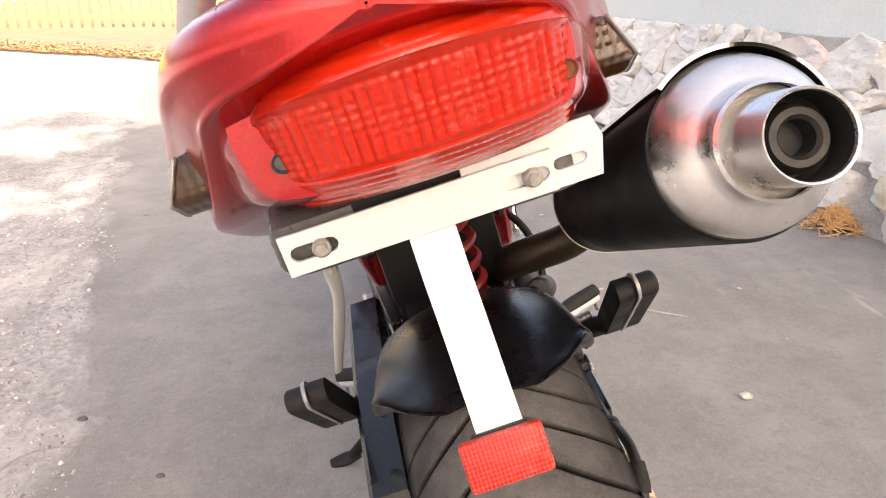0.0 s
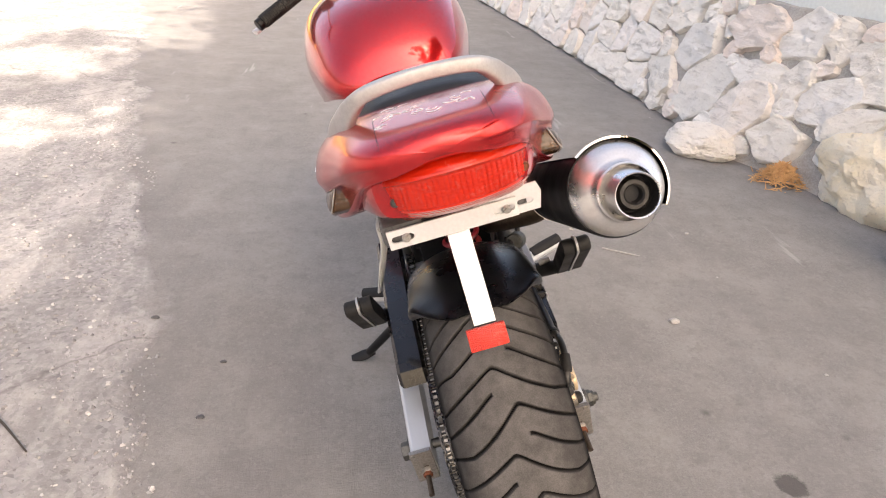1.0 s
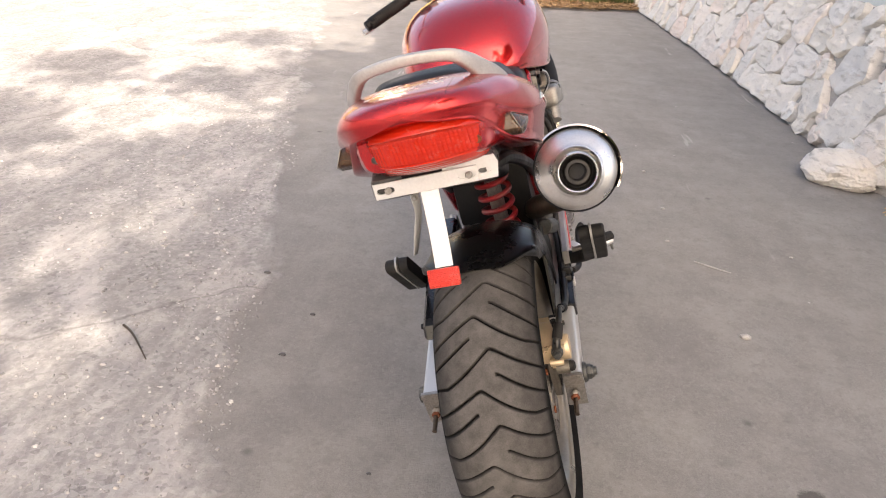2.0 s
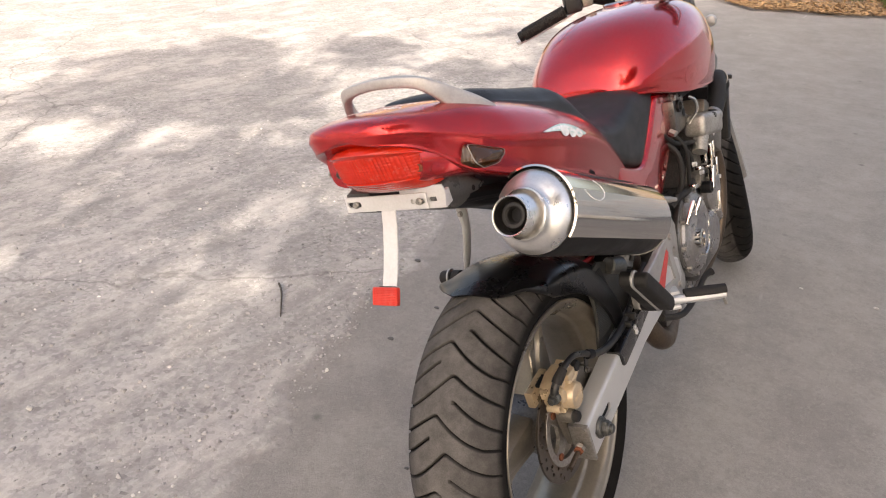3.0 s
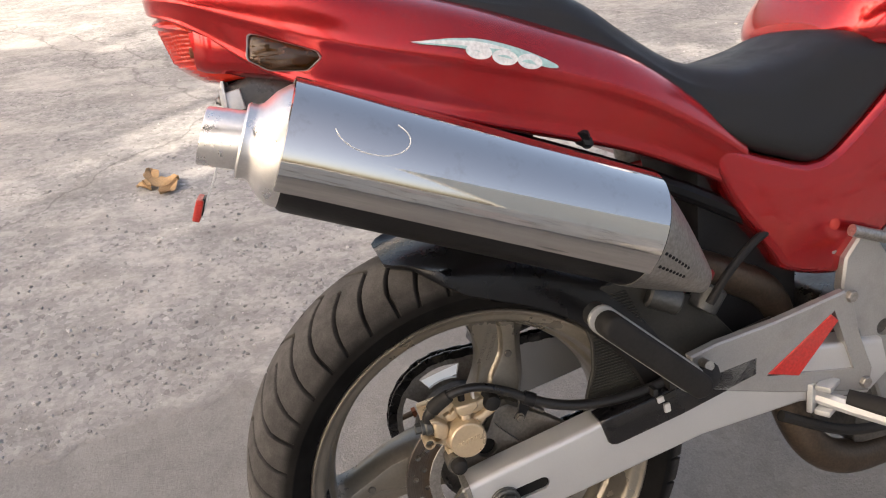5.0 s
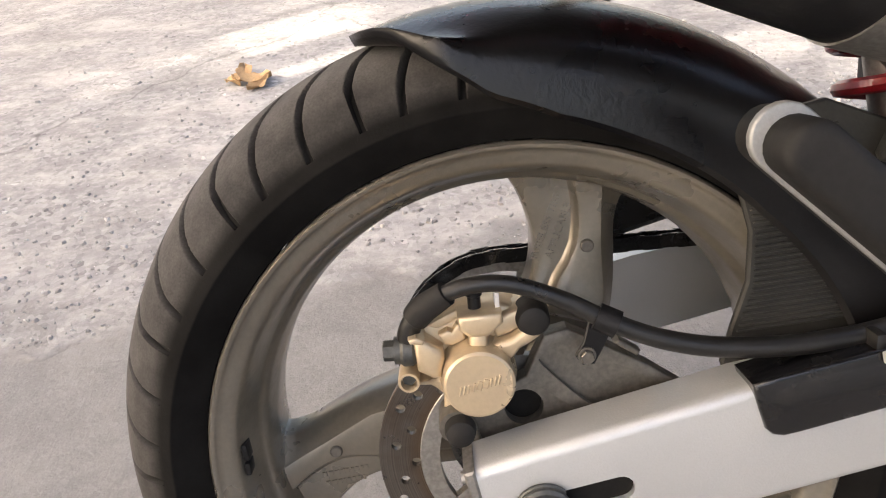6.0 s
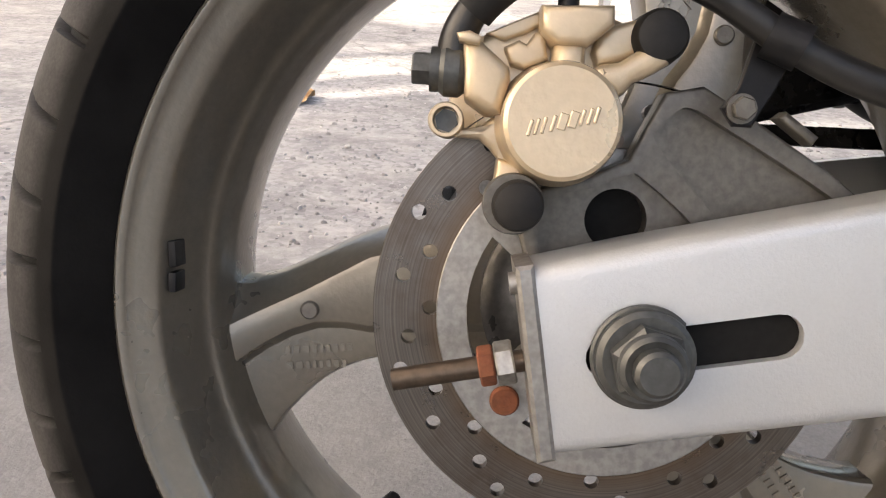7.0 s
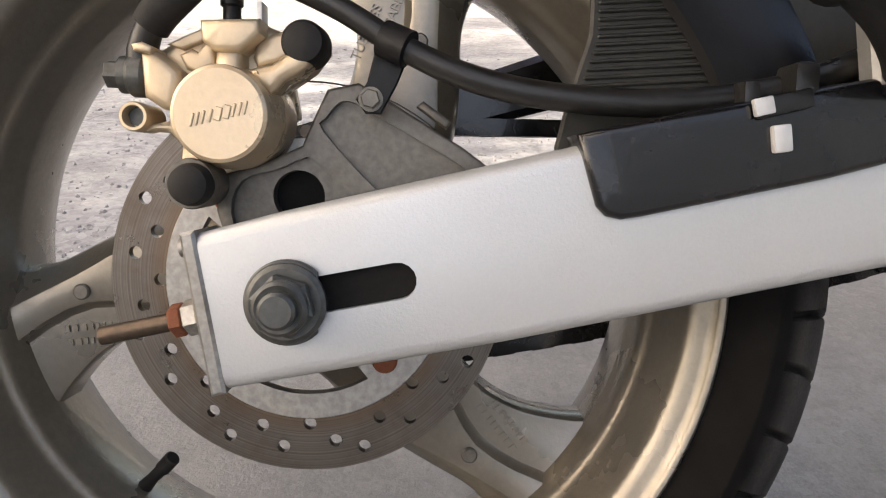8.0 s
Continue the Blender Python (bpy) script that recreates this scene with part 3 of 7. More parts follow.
def make_rear_wheel():
    prof = [(-0.0782, 0.2282), (-0.0790, 0.2308), (-0.0775, 0.2325), (-0.0745, 0.2325), (-0.069, 0.224), (-0.05, 0.2185), (0, 0.209), (0.05, 0.2185), (0.069, 0.224), (0.0745, 0.2325), (0.0775, 0.2332), (0.0800, 0.2325), (0.0812, 0.2308), (0.0808, 0.2290), (0.0793, 0.2276),
            (0.0778, 0.2266), (0.0762, 0.2235), (0.0745, 0.2195), (0.0726, 0.2162), (0.0702, 0.2142), (0.0660, 0.2126), (0.058, 0.2104), (0.050, 0.2084), (0.043, 0.2064), (0.0395, 0.2052), (0.0378, 0.2030), (0.0352, 0.2006), (0.0325, 0.1996), (0.027, 0.1986), (0.022, 0.1980), (0.017, 0.1966), (0.011, 0.1960), (-0.012, 0.1960), (-0.030, 0.1990), (-0.043, 0.2025), (-0.053, 0.2085), (-0.064, 0.2170), (-0.072, 0.2225)]
    n = 128
    rings = [[(x, r * math.cos(t), r * math.sin(t)) for x, r in prof] for t in np.arange(n) * 2 * math.pi / n]
    wheel = part("rear_wheel", loft(rings, closed=True), "rim", bike, "bronze-grey cast three-spoke rear wheel", 40)
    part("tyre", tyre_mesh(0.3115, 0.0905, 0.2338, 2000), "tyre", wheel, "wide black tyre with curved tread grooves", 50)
    angles = [math.radians(a) for a in (186.4, 67.3, -51.6)]
    for a in angles:
        part("spoke", spoke_mesh(a, 0.045, 0.196), "rim", wheel, sharp=32)
    part("hub", merge(lathe([(-0.06, 0.052), (-0.052, 0.058), (0.04, 0.058), (0.046, 0.05), (0.050, 0.034), (0.062, 0.030), (0.062, 0.02)], (0, 0, 0), X, 48), cyl((-0.075, 0, 0), (-0.05, 0, 0), 0.07, 40, bev=0.004)), "engine", wheel)
    for a in angles:
        py, pz = 0.1525 * math.cos(a), 0.1525 * math.sin(a)
        part("spoke_plug", cyl((0.0190, py, pz), (0.0235, py, pz), 0.0052, 20, bev=0.001), "cast", wheel)
    return wheel, angles


rear_wheel, SPOKES = make_rear_wheel()
# cast lettering on the upright spoke, unreadable marks on the others
a = SPOKES[1]
turn = Matrix(((0, 0, 1), (1, 0, 0), (0, 1, 0))).to_4x4()      # text plane onto (y, z)
for text, off, size in (("TUBELESS TIRE", 0.033, 0.0085), ("APPLICABLE", 0.0225, 0.0085)):
    ca, sa = math.cos(a), math.sin(a)
    p = Vector((0.0142, 0.155 * ca - off * sa, 0.155 * sa + off * ca))
    part("cast_lettering", lettering(text, size, Matrix.Translation(p) @ turn @ Matrix.Rotation(a, 4, "Z"), 0.0008), "rim", rear_wheel)
rnd = random.Random(4)
for a, side in ((SPOKES[0], 1), (SPOKES[2], 1)):
    ca, sa = math.cos(a), math.sin(a)
    bars = []
    for row, off in enumerate((0.024, 0.033)):
        r = 0.132 + 0.004 * row
        while r < 0.168:
            w = rnd.uniform(0.0018, 0.004)
            bars.append(block((0.0142, (r + w / 2) * ca - off * sa, (r + w / 2) * sa + off * ca), (0.0012, w, 0.0042), 0, (math.degrees(a), 0, 0)))
            r += w + 0.0018
    tagged(part("casting_mark", merge(*bars), "rim", rear_wheel), kind="stuff")
part("valve_stem", merge(tube([(0.002, -0.1245, -0.1545), (0.006, -0.1165, -0.1455), (0.010, -0.108, -0.137)], [0.0055, 0.0042, 0.0042], 12), cyl((0.010, -0.1085, -0.1375), (0.0135, -0.0995, -0.1275), 0.0052, 14, bev=0.001)), "rubber", rear_wheel, "black rubber valve stem with cap")
part("balance_weight", merge(block((0.062, -0.2095, 0.017), (0.012, 0.004, 0.013), 0.001, (4, 0, 0)), block((0.062, -0.2095, 0.003), (0.012, 0.004, 0.010), 0.001)), "black", rear_wheel)

# brake disc: forty holes, five radii repeated eight times
holes = []
for k in range(8):
    for j, r in enumerate((0.1005, 0.0878, 0.0972, 0.0825, 0.0935)):
        t = radians(198.6 + 45 * k + 9 * j)
        holes.append(circle(r * math.cos(t), r * math.sin(t), 0.0037, 12))
part("brake_disc", plate(circle(0, 0, 0.110, 96), 0.0655, 0.0705, holes + [circle(0, 0, 0.079, 64)], 0.0004), "disc", rear_wheel, "drilled brake disc with brown heat bands", 30)
vents = []
for k in range(4):
    t0 = radians(179.5 + 90 * k)
    vents.append([(r * math.cos(t0 + s), r * math.sin(t0 + s)) for r, s in [(0.034, -0.34), (0.050, -0.52)] + [(0.065, q) for q in np.linspace(-0.56, 0.56, 9)] + [(0.050, 0.52), (0.034, 0.34)]])
part("disc_carrier", plate(circle(0, 0, 0.0795, 80), 0.064, 0.0715, vents + [circle(0, 0, 0.02, 24)], 0.0006), "steel", rear_wheel, sharp=30)
for k in range(4):
    t = radians(224.5 + 90 * k)
    p = Vector((0.0715, 0.062 * math.cos(t), 0.062 * math.sin(t)))
    part("disc_bolt", merge(cyl(p, p + Vector((0.004, 0, 0)), 0.0072, 20, bev=0.001), lathe([(0.0041, 0.0036), (0.0042, 0.003), (0.001, 0.0028)], p, X, 6)), "rust", rear_wheel)

# sprocket on the far side
teeth = []
for k in range(42):
    t0 = 2 * math.pi * k / 42
    teeth += [(r * math.cos(t0 + s), r * math.sin(t0 + s)) for r, s in ((0.094, 0.0), (0.094, 0.05), (0.1015, 0.07), (0.1015, 0.09))]
slots = []
for k in range(5):
    t0 = radians(30 + 72 * k)
    slots.append([(r * math.cos(t0 + s), r * math.sin(t0 + s)) for r, s in [(0.058, q) for q in np.linspace(-0.4, 0.4, 6)] + [(0.082, q) for q in np.linspace(0.42, -0.42, 7)]])
part("sprocket", plate(teeth, -0.112, -0.106, slots), "steel", rear_wheel, sharp=30)


# ---- chain, swing arm, axle ----
def make_chain():
    A, B, ra, rb = Vector((0, 0)), Vector((0.52, 0.062)), 0.098, 0.038
    d = (B - A)
    base = math.atan2(d.y, d.x)
    off = math.asin((ra - rb) / d.length)
    pts = []
    up, dn = base + math.pi / 2 + off * -1 + 2 * off * 0, base - math.pi / 2
    up = base + math.acos((ra - rb) / d.length)
    dn = base - math.acos((ra - rb) / d.length)
    for t in np.linspace(up, dn + 2 * math.pi, 40):
        pts.append(A + ra * Vector((math.cos(t), math.sin(t))))
    p, q = pts[-1], B + rb * Vector((math.cos(dn), math.sin(dn)))
    for s in np.linspace(0.02, 0.98, 40):
        pts.append(p.lerp(q, s) + Vector((0, -0.012 * math.sin(math.pi * s))))
    for t in np.linspace(dn, up, 16):
        pts.append(B + rb * Vector((math.cos(t), math.sin(t))))
    p, q = pts[-1], pts[0]
    for s in np.linspace(0.02, 0.98, 40):
        pts.append(p.lerp(q, s))
    L = [0.0]
    for i in range(len(pts)):
        L.append(L[-1] + (pts[(i + 1) % len(pts)] - pts[i]).length)
    n = int(L[-1] / 0.0159) // 2 * 2
    bits = []
    for k in range(n):
        s = L[-1] * k / n
        i = max(j for j in range(len(pts)) if L[j] <= s)
        p, q = pts[i], pts[(i + 1) % len(pts)]
        c = p.lerp(q, (s - L[i]) / max(L[i + 1] - L[i], 1e-9))
        e = (q - p).normalized()
        w = 0.0075 if k % 2 else 0.005
        loop = stadium(tuple(c - e * 0.008), tuple(c + e * 0.008), 0.0068, 4)
        for x in (-0.109 - w, -0.109 + w):
            bits.append(plate(loop, x - 0.001, x + 0.001))
        bits.append(cyl((-0.109 - 0.009, *(c + e * 0.008)), (-0.109 + 0.009, *(c + e * 0.008)), 0.0035, 8))
    return merge(*bits)


part("drive_chain", make_chain(), "gloss_black", bike, "black oily drive chain", 30)

ARM = [(-0.0415, 0.0305), (0.0, 0.0420), (0.135, 0.0745), (0.30, 0.098), (0.46, 0.112), (0.56, 0.10), (0.575, 0.05), (0.54, 0.02), (0.43, 0.032), (0.282, 0.020), (0.106, -0.0185), (-0.0275, -0.0440)]
SLOT = stadium((-0.0095, -0.002), (0.054, 0.0105), 0.0088)
swing_arm = part("swing_arm", slab(ARM, 0.100, 0.1365, 0.0075, 5, [SLOT], 0.0045, (0, len(ARM) - 1)), "alloy", bike, "silver painted box-section swing arm", 40)
part("left_arm", slab(ARM, -0.1400, -0.1765, 0.0075, 5, [SLOT], 0.0045, (0, len(ARM) - 1)), "alloy", swing_arm, sharp=40)
part("cross_tube", cyl((-0.16, 0.47, 0.07), (0.12, 0.47, 0.07), 0.033, 24), "alloy", swing_arm)
# added black plate: gives the slot its shade by colour
part("slot_lining", plate(stadium((-0.0095, -0.002), (0.054, 0.0105), 0.0120), 0.1300, 0.1316), "shade_black", swing_arm, "dark plate standing for the shade in the slot")
for s in (1, -1.345):
    part("end_plate", plate([(-0.0475, 0.031), (-0.0405, 0.0325), (-0.0265, -0.0445), (-0.0335, -0.0465)], s * 0.119 - 0.019, s * 0.119 + 0.019, (), 0.0015), "steel", swing_arm)
    part("adjuster_bolt", merge(cyl((s * 0.117, -0.040, -0.0105), (s * 0.117, -0.094, -0.0225), 0.0047, 14)), "pipe", swing_arm, "rusty chain adjuster bolt")
    part("adjuster_nut", merge(cyl((s * 0.117, -0.052, -0.013), (s * 0.117, -0.0585, -0.0145), 0.0085, 6, bev=0.0008)), "rust", swing_arm)
    part("lock_nut", merge(cyl((s * 0.117, -0.044, -0.011), (s * 0.117, -0.0515, -0.0129), 0.0092, 6, bev=0.0008)), "steel", swing_arm)
    part("plate_screw", merge(cyl((s * 0.13, -0.046, 0.024), (s * 0.13, -0.049, 0.0235), 0.0045, 12)), "steel", swing_arm)
axle = part("rear_axle", cyl((-0.190, 0, 0), (0.150, 0, 0), 0.0085, 20), "nut", bike)
part("axle_washer", plate([(p[0], p[1]) for p in circle(0.003, 0, 0.0202, 40) if p[0] < 0.0180], 0.1372, 0.141, (), 0.0008), "nut", axle)
part("axle_nut", merge(lathe([(0.1410, 0.0188), (0.1432, 0.0186), (0.1448, 0.0165)], (0, 0.003, 0), X, 40), cyl((0.1440, 0.003, 0), (0.1535, 0.003, 0), 0.0148, 6, bev=0.0020), lathe([(0.1530, 0.0128), (0.1562, 0.0124), (0.1578, 0.0108), (0.1572, 0.0090)], (0, 0.003, 0), X, 32), cyl((0.150, 0.003, 0), (0.1635, 0.003, 0), 0.0084, 24, bev=0.0015)), "nut", axle, "dull grey axle nut")
part("left_axle_nut", merge(cyl((-0.177, 0, 0), (-0.181, 0, 0), 0.021, 30), cyl((-0.181, 0, 0), (-0.195, 0, 0), 0.0162, 6, bev=0.0014)), "nut", axle)

# ---- rear brake caliper and its bracket ----
BRACKET = [(-0.044, 0.040), (-0.040, 0.0585), (-0.020, 0.064), (0.001, 0.074), (0.0065, 0.087), (0.014, 0.103), (0.030, 0.1065), (0.047, 0.097), (0.085, 0.074), (0.115, 0.052), (0.10, 0.0), (0.03, -0.03), (-0.02, -0.03), (-0.032, 0.0)]
POCKET = [tuple(p) for p in spline([(0.0118, 0.0815), (0.0135, 0.0885), (0.0205, 0.0965), (0.0270, 0.0965), (0.0330, 0.0935), (0.068, 0.0742), (0.096, 0.056), (0.090, 0.044), (0.060, 0.040), (0.042, 0.0495)], 3, True)]
HOLLOW = [tuple(p) for p in spline([(-0.030, 0.0555), (-0.012, 0.0615), (0.0015, 0.0675), (0.008, 0.0660), (0.034, 0.0440), (0.044, 0.020), (0.024, -0.015), (-0.012, -0.018), (-0.026, 0.010), (-0.036, 0.038)], 3, True)]
bracket = part("caliper_bracket", merge(plate(BRACKET, 0.078, 0.0875, [circle(-0.0016, 0.0476, 0.0137, 28)], 0.001), slab(BRACKET, 0.0870, 0.0930, 0.0018, 3, [POCKET, HOLLOW], 0.0060, back=False)), "cast", bike, "dirty cast caliper bracket", 35)
part("bracket_tab", slab([(0.0600, 0.0945), (0.0635, 0.0975), (0.0780, 0.0875), (0.0755, 0.0835)], 0.088, 0.0975, 0.0022), "cast", bracket)
# dark disc added behind the open hole, in place of its shade
part("bracket_hollow", cyl((0.0755, -0.0016, 0.0476), (0.0775, -0.0016, 0.0476), 0.0175, 20), "shade_black", bracket)
cy, cz = -0.0322, 0.0868
caliper = part("brake_caliper", lathe([(0.070, 0.0262), (0.106, 0.0258), (0.1095, 0.0240), (0.1215, 0.0236), (0.1238, 0.0229), (0.125, 0.0212)], (0, cy, cz), X, 64), "gold", bike, "champagne gold single-piston rear brake caliper", 28)
BODY = [(-0.0705, 0.0955), (-0.0740, 0.1165), (-0.0640, 0.1225), (-0.0425, 0.1320), (-0.0144, 0.1325), (-0.0040, 0.1285), (0.0060, 0.1320), (0.0140, 0.1230), (0.0060, 0.1125), (-0.0098, 0.1015), (-0.0088, 0.0870), (-0.0160, 0.0700), (-0.0320, 0.0635), (-0.0435, 0.0655), (-0.0555, 0.0702), (-0.0564, 0.0891)]
for name, loop, x0, x1, r in (("caliper_body", BODY, 0.074, 0.1010, 0.004),
                              ("banjo_boss", [(-0.0725, 0.1165), (-0.0651, 0.1173), (-0.0536, 0.1079), (-0.0528, 0.1025), (-0.0560, 0.0891), (-0.0620, 0.0893), (-0.0710, 0.0950)], 0.085, 0.1165, 0.0045),
                              ("boss_tab", [(-0.0752, 0.1195), (-0.0700, 0.1205), (-0.0645, 0.1182), (-0.0660, 0.1150), (-0.0740, 0.1162)], 0.092, 0.1190, 0.0015),
                              ("bleeder_boss", [(-0.0428, 0.1317), (-0.0144, 0.1328), (-0.0138, 0.1253), (-0.0239, 0.1166), (-0.0363, 0.1169), (-0.0421, 0.1219)], 0.085, 0.1185, 0.0032),
                              ("bleeder_neck", [(-0.0365, 0.1190), (-0.0238, 0.1190), (-0.0236, 0.1030), (-0.0372, 0.1030)], 0.090, 0.1165, 0.0055),
                              ("web", [(-0.0560, 0.1165), (-0.0500, 0.1195), (-0.0470, 0.1180), (-0.0440, 0.1225), (-0.0398, 0.1240), (-0.0380, 0.1120), (-0.0475, 0.1080), (-0.0530, 0.1095)], 0.090, 0.1085, 0.0022),
                              ("web", [(-0.0637, 0.1221), (-0.0425, 0.1318), (-0.0410, 0.1262), (-0.0480, 0.1225), (-0.0560, 0.1195)], 0.090, 0.1045, 0.0016),
                              ("slider_arm", [(-0.0185, 0.1230), (-0.0050, 0.1295), (0.0035, 0.1290), (0.0030, 0.1190), (-0.0182, 0.1105)], 0.085, 0.1075, 0.003),
                              ("slider_arm", [(-0.0215, 0.1090), (-0.0100, 0.1120), (0.0035, 0.1205), (0.0095, 0.1120), (-0.0040, 0.1040), (-0.0105, 0.0975)], 0.095, 0.1145, 0.004),
                              ("pin_arm", [(-0.0770, 0.0795), (-0.0715, 0.0835), (-0.0640, 0.0840), (-0.0555, 0.0895), (-0.0525, 0.0690), (-0.0560, 0.0715), (-0.0640, 0.0790)], 0.090, 0.1050, 0.0028),
                              ("pin_lug", [(-0.0560, 0.0720), (-0.0440, 0.0690), (-0.0400, 0.0600), (-0.0570, 0.0590)], 0.088, 0.1080, 0.003)):
    part(name, slab([tuple(p) for p in spline(loop, 2, True)] if name in ("slider_arm", "pin_arm") else loop, x0, x1, r), "gold", caliper, sharp=32)
part("outer_jaw", block((0.054, -0.044, 0.100), (0.016, 0.07, 0.034), 0.004, (10, 0, 0)), "gold", caliper)
part("pad_slot", block((0.0685, -0.048, 0.118), (0.014, 0.03, 0.006), 0.001, (10, 0, 0)), "black", caliper)
part("slide_boot", merge(lathe([(0.094, 0.0112), (0.098, 0.0118), (0.106, 0.0112), (0.112, 0.0108), (0.1145, 0.0094), (0.116, 0.005)], (0, 0.0055, 0.1228), X, 32)), "rubber", caliper, "black rubber boot")
part("pin_boot", merge(lathe([(0.112, 0.0106), (0.1215, 0.0104), (0.1265, 0.0092), (0.129, 0.0050)], (0, -0.0470, 0.0533), X, 32)), "rubber", caliper, "black rubber cap")
part("pin_boss", lathe([(0.094, 0.0122), (0.1155, 0.0126), (0.118, 0.0120), (0.118, 0.0104)], (0, -0.0487, 0.0537), X, 32), "cast", caliper)
part("bleed_pin", merge(lathe([(0.088, 0.0072), (0.1105, 0.0074), (0.112, 0.0068), (0.112, 0.0054), (0.104, 0.0050)], (0, -0.0779, 0.0860), X, 24)), "gold", caliper)
part("pin_socket", cyl((0.1035, -0.0779, 0.0860), (0.1055, -0.0779, 0.0860), 0.0050, 6), "nut", caliper)
part("banjo_bolt", merge(lathe([(0.0, 0.0085), (0.003, 0.0108), (0.009, 0.0108), (0.0115, 0.0088)], (0.104, -0.0705, 0.1062), (0, -1, 0.03), 24), cyl((0.104, -0.0815, 0.1066), (0.104, -0.0855, 0.1067), 0.0092, 20), cyl((0.104, -0.0850, 0.1067), (0.104, -0.0930, 0.1069), 0.0070, 6, bev=0.0006)), "nut", caliper, "dark banjo bolt")
part("bleed_nipple", merge(cyl((0.104, -0.031, 0.131), (0.104, -0.031, 0.144), 0.0044, 12), cyl((0.104, -0.031, 0.140), (0.104, -0.031, 0.147), 0.0056, 12, bev=0.001)), "black", caliper)
part("bleed_plate", block((0.1030, -0.0165, 0.1365), (0.012, 0.003, 0.012), 0.0006), "bracket", caliper)
# raised maker's mark on the piston cap, as plain slanted bars
for k, w in ((-2.6, 0.0018), (-2.05, 0.0016), (-1.5, 0.0018), (-0.75, 0.0018), (0.0, 0.0044), (0.85, 0.0044), (1.55, 0.0018), (2.15, 0.0018), (2.7, 0.0018)):
    u = k * 0.0049
    part("raised_mark", block((0.1252, cy + u * 0.972, cz + u * 0.235), (0.0012, w * 0.8, 0.0066), 0.0004, (-14, 0, 0), 1), "gold", caliper)
hose = part("brake_hose", tube([(0.104, -0.0755, 0.107), (0.105, -0.0748, 0.119), (0.108, -0.069, 0.1305), (0.113, -0.055, 0.1435), (0.116, -0.034, 0.1515), (0.117, -0.008, 0.1505), (0.118, 0.024, 0.1375), (0.119, 0.052, 0.121), (0.121, 0.085, 0.1065), (0.123, 0.125, 0.098), (0.123, 0.18, 0.096), (0.122, 0.24, 0.105), (0.118, 0.32, 0.135), (0.112, 0.40, 0.15)],
                 [0.0078, 0.0076, 0.0068, 0.0058, 0.0056, 0.0056, 0.0058, 0.0062, 0.0066, 0.0068, 0.0068, 0.0068, 0.0068, 0.0068], 14, 8), "hose", bike, "black rubber brake hose")
part("hose_sleeve", tube([(0.108, -0.0695, 0.1300), (0.1105, -0.063, 0.1370), (0.1145, -0.048, 0.1475)], [0.0092, 0.0094, 0.0082], 14, 6), "rubber", hose)
part("hose_clamp", merge(plate([(0.031, 0.0960), (0.0365, 0.1040), (0.0415, 0.1240), (0.0470, 0.1290), (0.0590, 0.1225), (0.0510, 0.1030), (0.0435, 0.0890), (0.0360, 0.0890)], 0.1105, 0.1135, (), 0.0008), lathe([(-0.007, 0.0075), (-0.007, 0.0090), (0.007, 0.0090), (0.007, 0.0075)], (0.1190, 0.0510, 0.1215), (0.01, 0.033, -0.015), 24)), "black", hose, "black steel hose clamp")
part("clamp_bolt", bolt((0.1135, 0.0385, 0.0960), X, 0.0048, 0.005), "cast", hose)


# ---- hugger mudguard over the rear tyre ----
def hugger():
    rings = []
    for k in range(61):
        s = k / 60
        t = radians(107.5 - 97.5 * s)                     # from behind the crown forward and down
        R = 0.3210 + 0.001 * s
        w = 0.050 + 0.056 * min(1, (s / 0.10)) ** 0.55
        drop = float(np.interp(s, [0, 0.03, 0.055, 0.096, 0.157, 0.25, 0.36, 0.6, 1], [0.003, 0.005, 0.012, 0.031, 0.055, 0.069, 0.076, 0.085, 0.085]))
        sec = [(-w, -drop), (-w * 0.985, -drop * 0.55), (-w * 0.84, -0.016 - 0.05 * drop), (-w * 0.45, -0.003), (0, 0.002), (w * 0.45, -0.003), (w * 0.84, -0.016 - 0.05 * drop), (w * 0.985, -drop * 0.55), (w, -drop)]
        if s < 0.07:
            sec = [(x, h * (0.25 + 10.7 * s)) for x, h in sec]
        outer = [p for p in spline(sec, 3)]
        ring = [(x, (R + h) * math.cos(t), (R + h) * math.sin(t)) for x, h in outer]
        ring += [(x * 0.965, (R + h - 0.0035) * math.cos(t), (R + h - 0.0035) * math.sin(t)) for x, h in outer[::-1]]
        rings.append(ring)
    return loft(rings)


mudguard = part("rear_mudguard", hugger(), "hugger", bike, "dusty black rear hugger mudguard", 40)
part("side_skirt", plate([(0.118, 0.232), (0.19, 0.245), (0.30, 0.20), (0.36, 0.13), (0.36, 0.098), (0.165, 0.036), (0.160, 0.030), (0.142, 0.040), (0.131, 0.075), (0.137, 0.100), (0.1465, 0.131), (0.147, 0.165), (0.140, 0.190), (0.131, 0.211)], 0.094, 0.100, (), 0.0015), "faded", mudguard, "black ribbed plastic skirt")
part("skirt_flange", slab([(0.1345, 0.0795), (0.150, 0.0835), (0.250, 0.1040), (0.36, 0.122), (0.36, 0.092), (0.250, 0.0615), (0.165, 0.0425), (0.156, 0.0410), (0.149, 0.0425), (0.1445, 0.0470), (0.1405, 0.0600)], 0.1120, 0.1410, 0.0035, 4), "gloss_black", mudguard, "glossy black chain slider flange", 50)
ribs = []
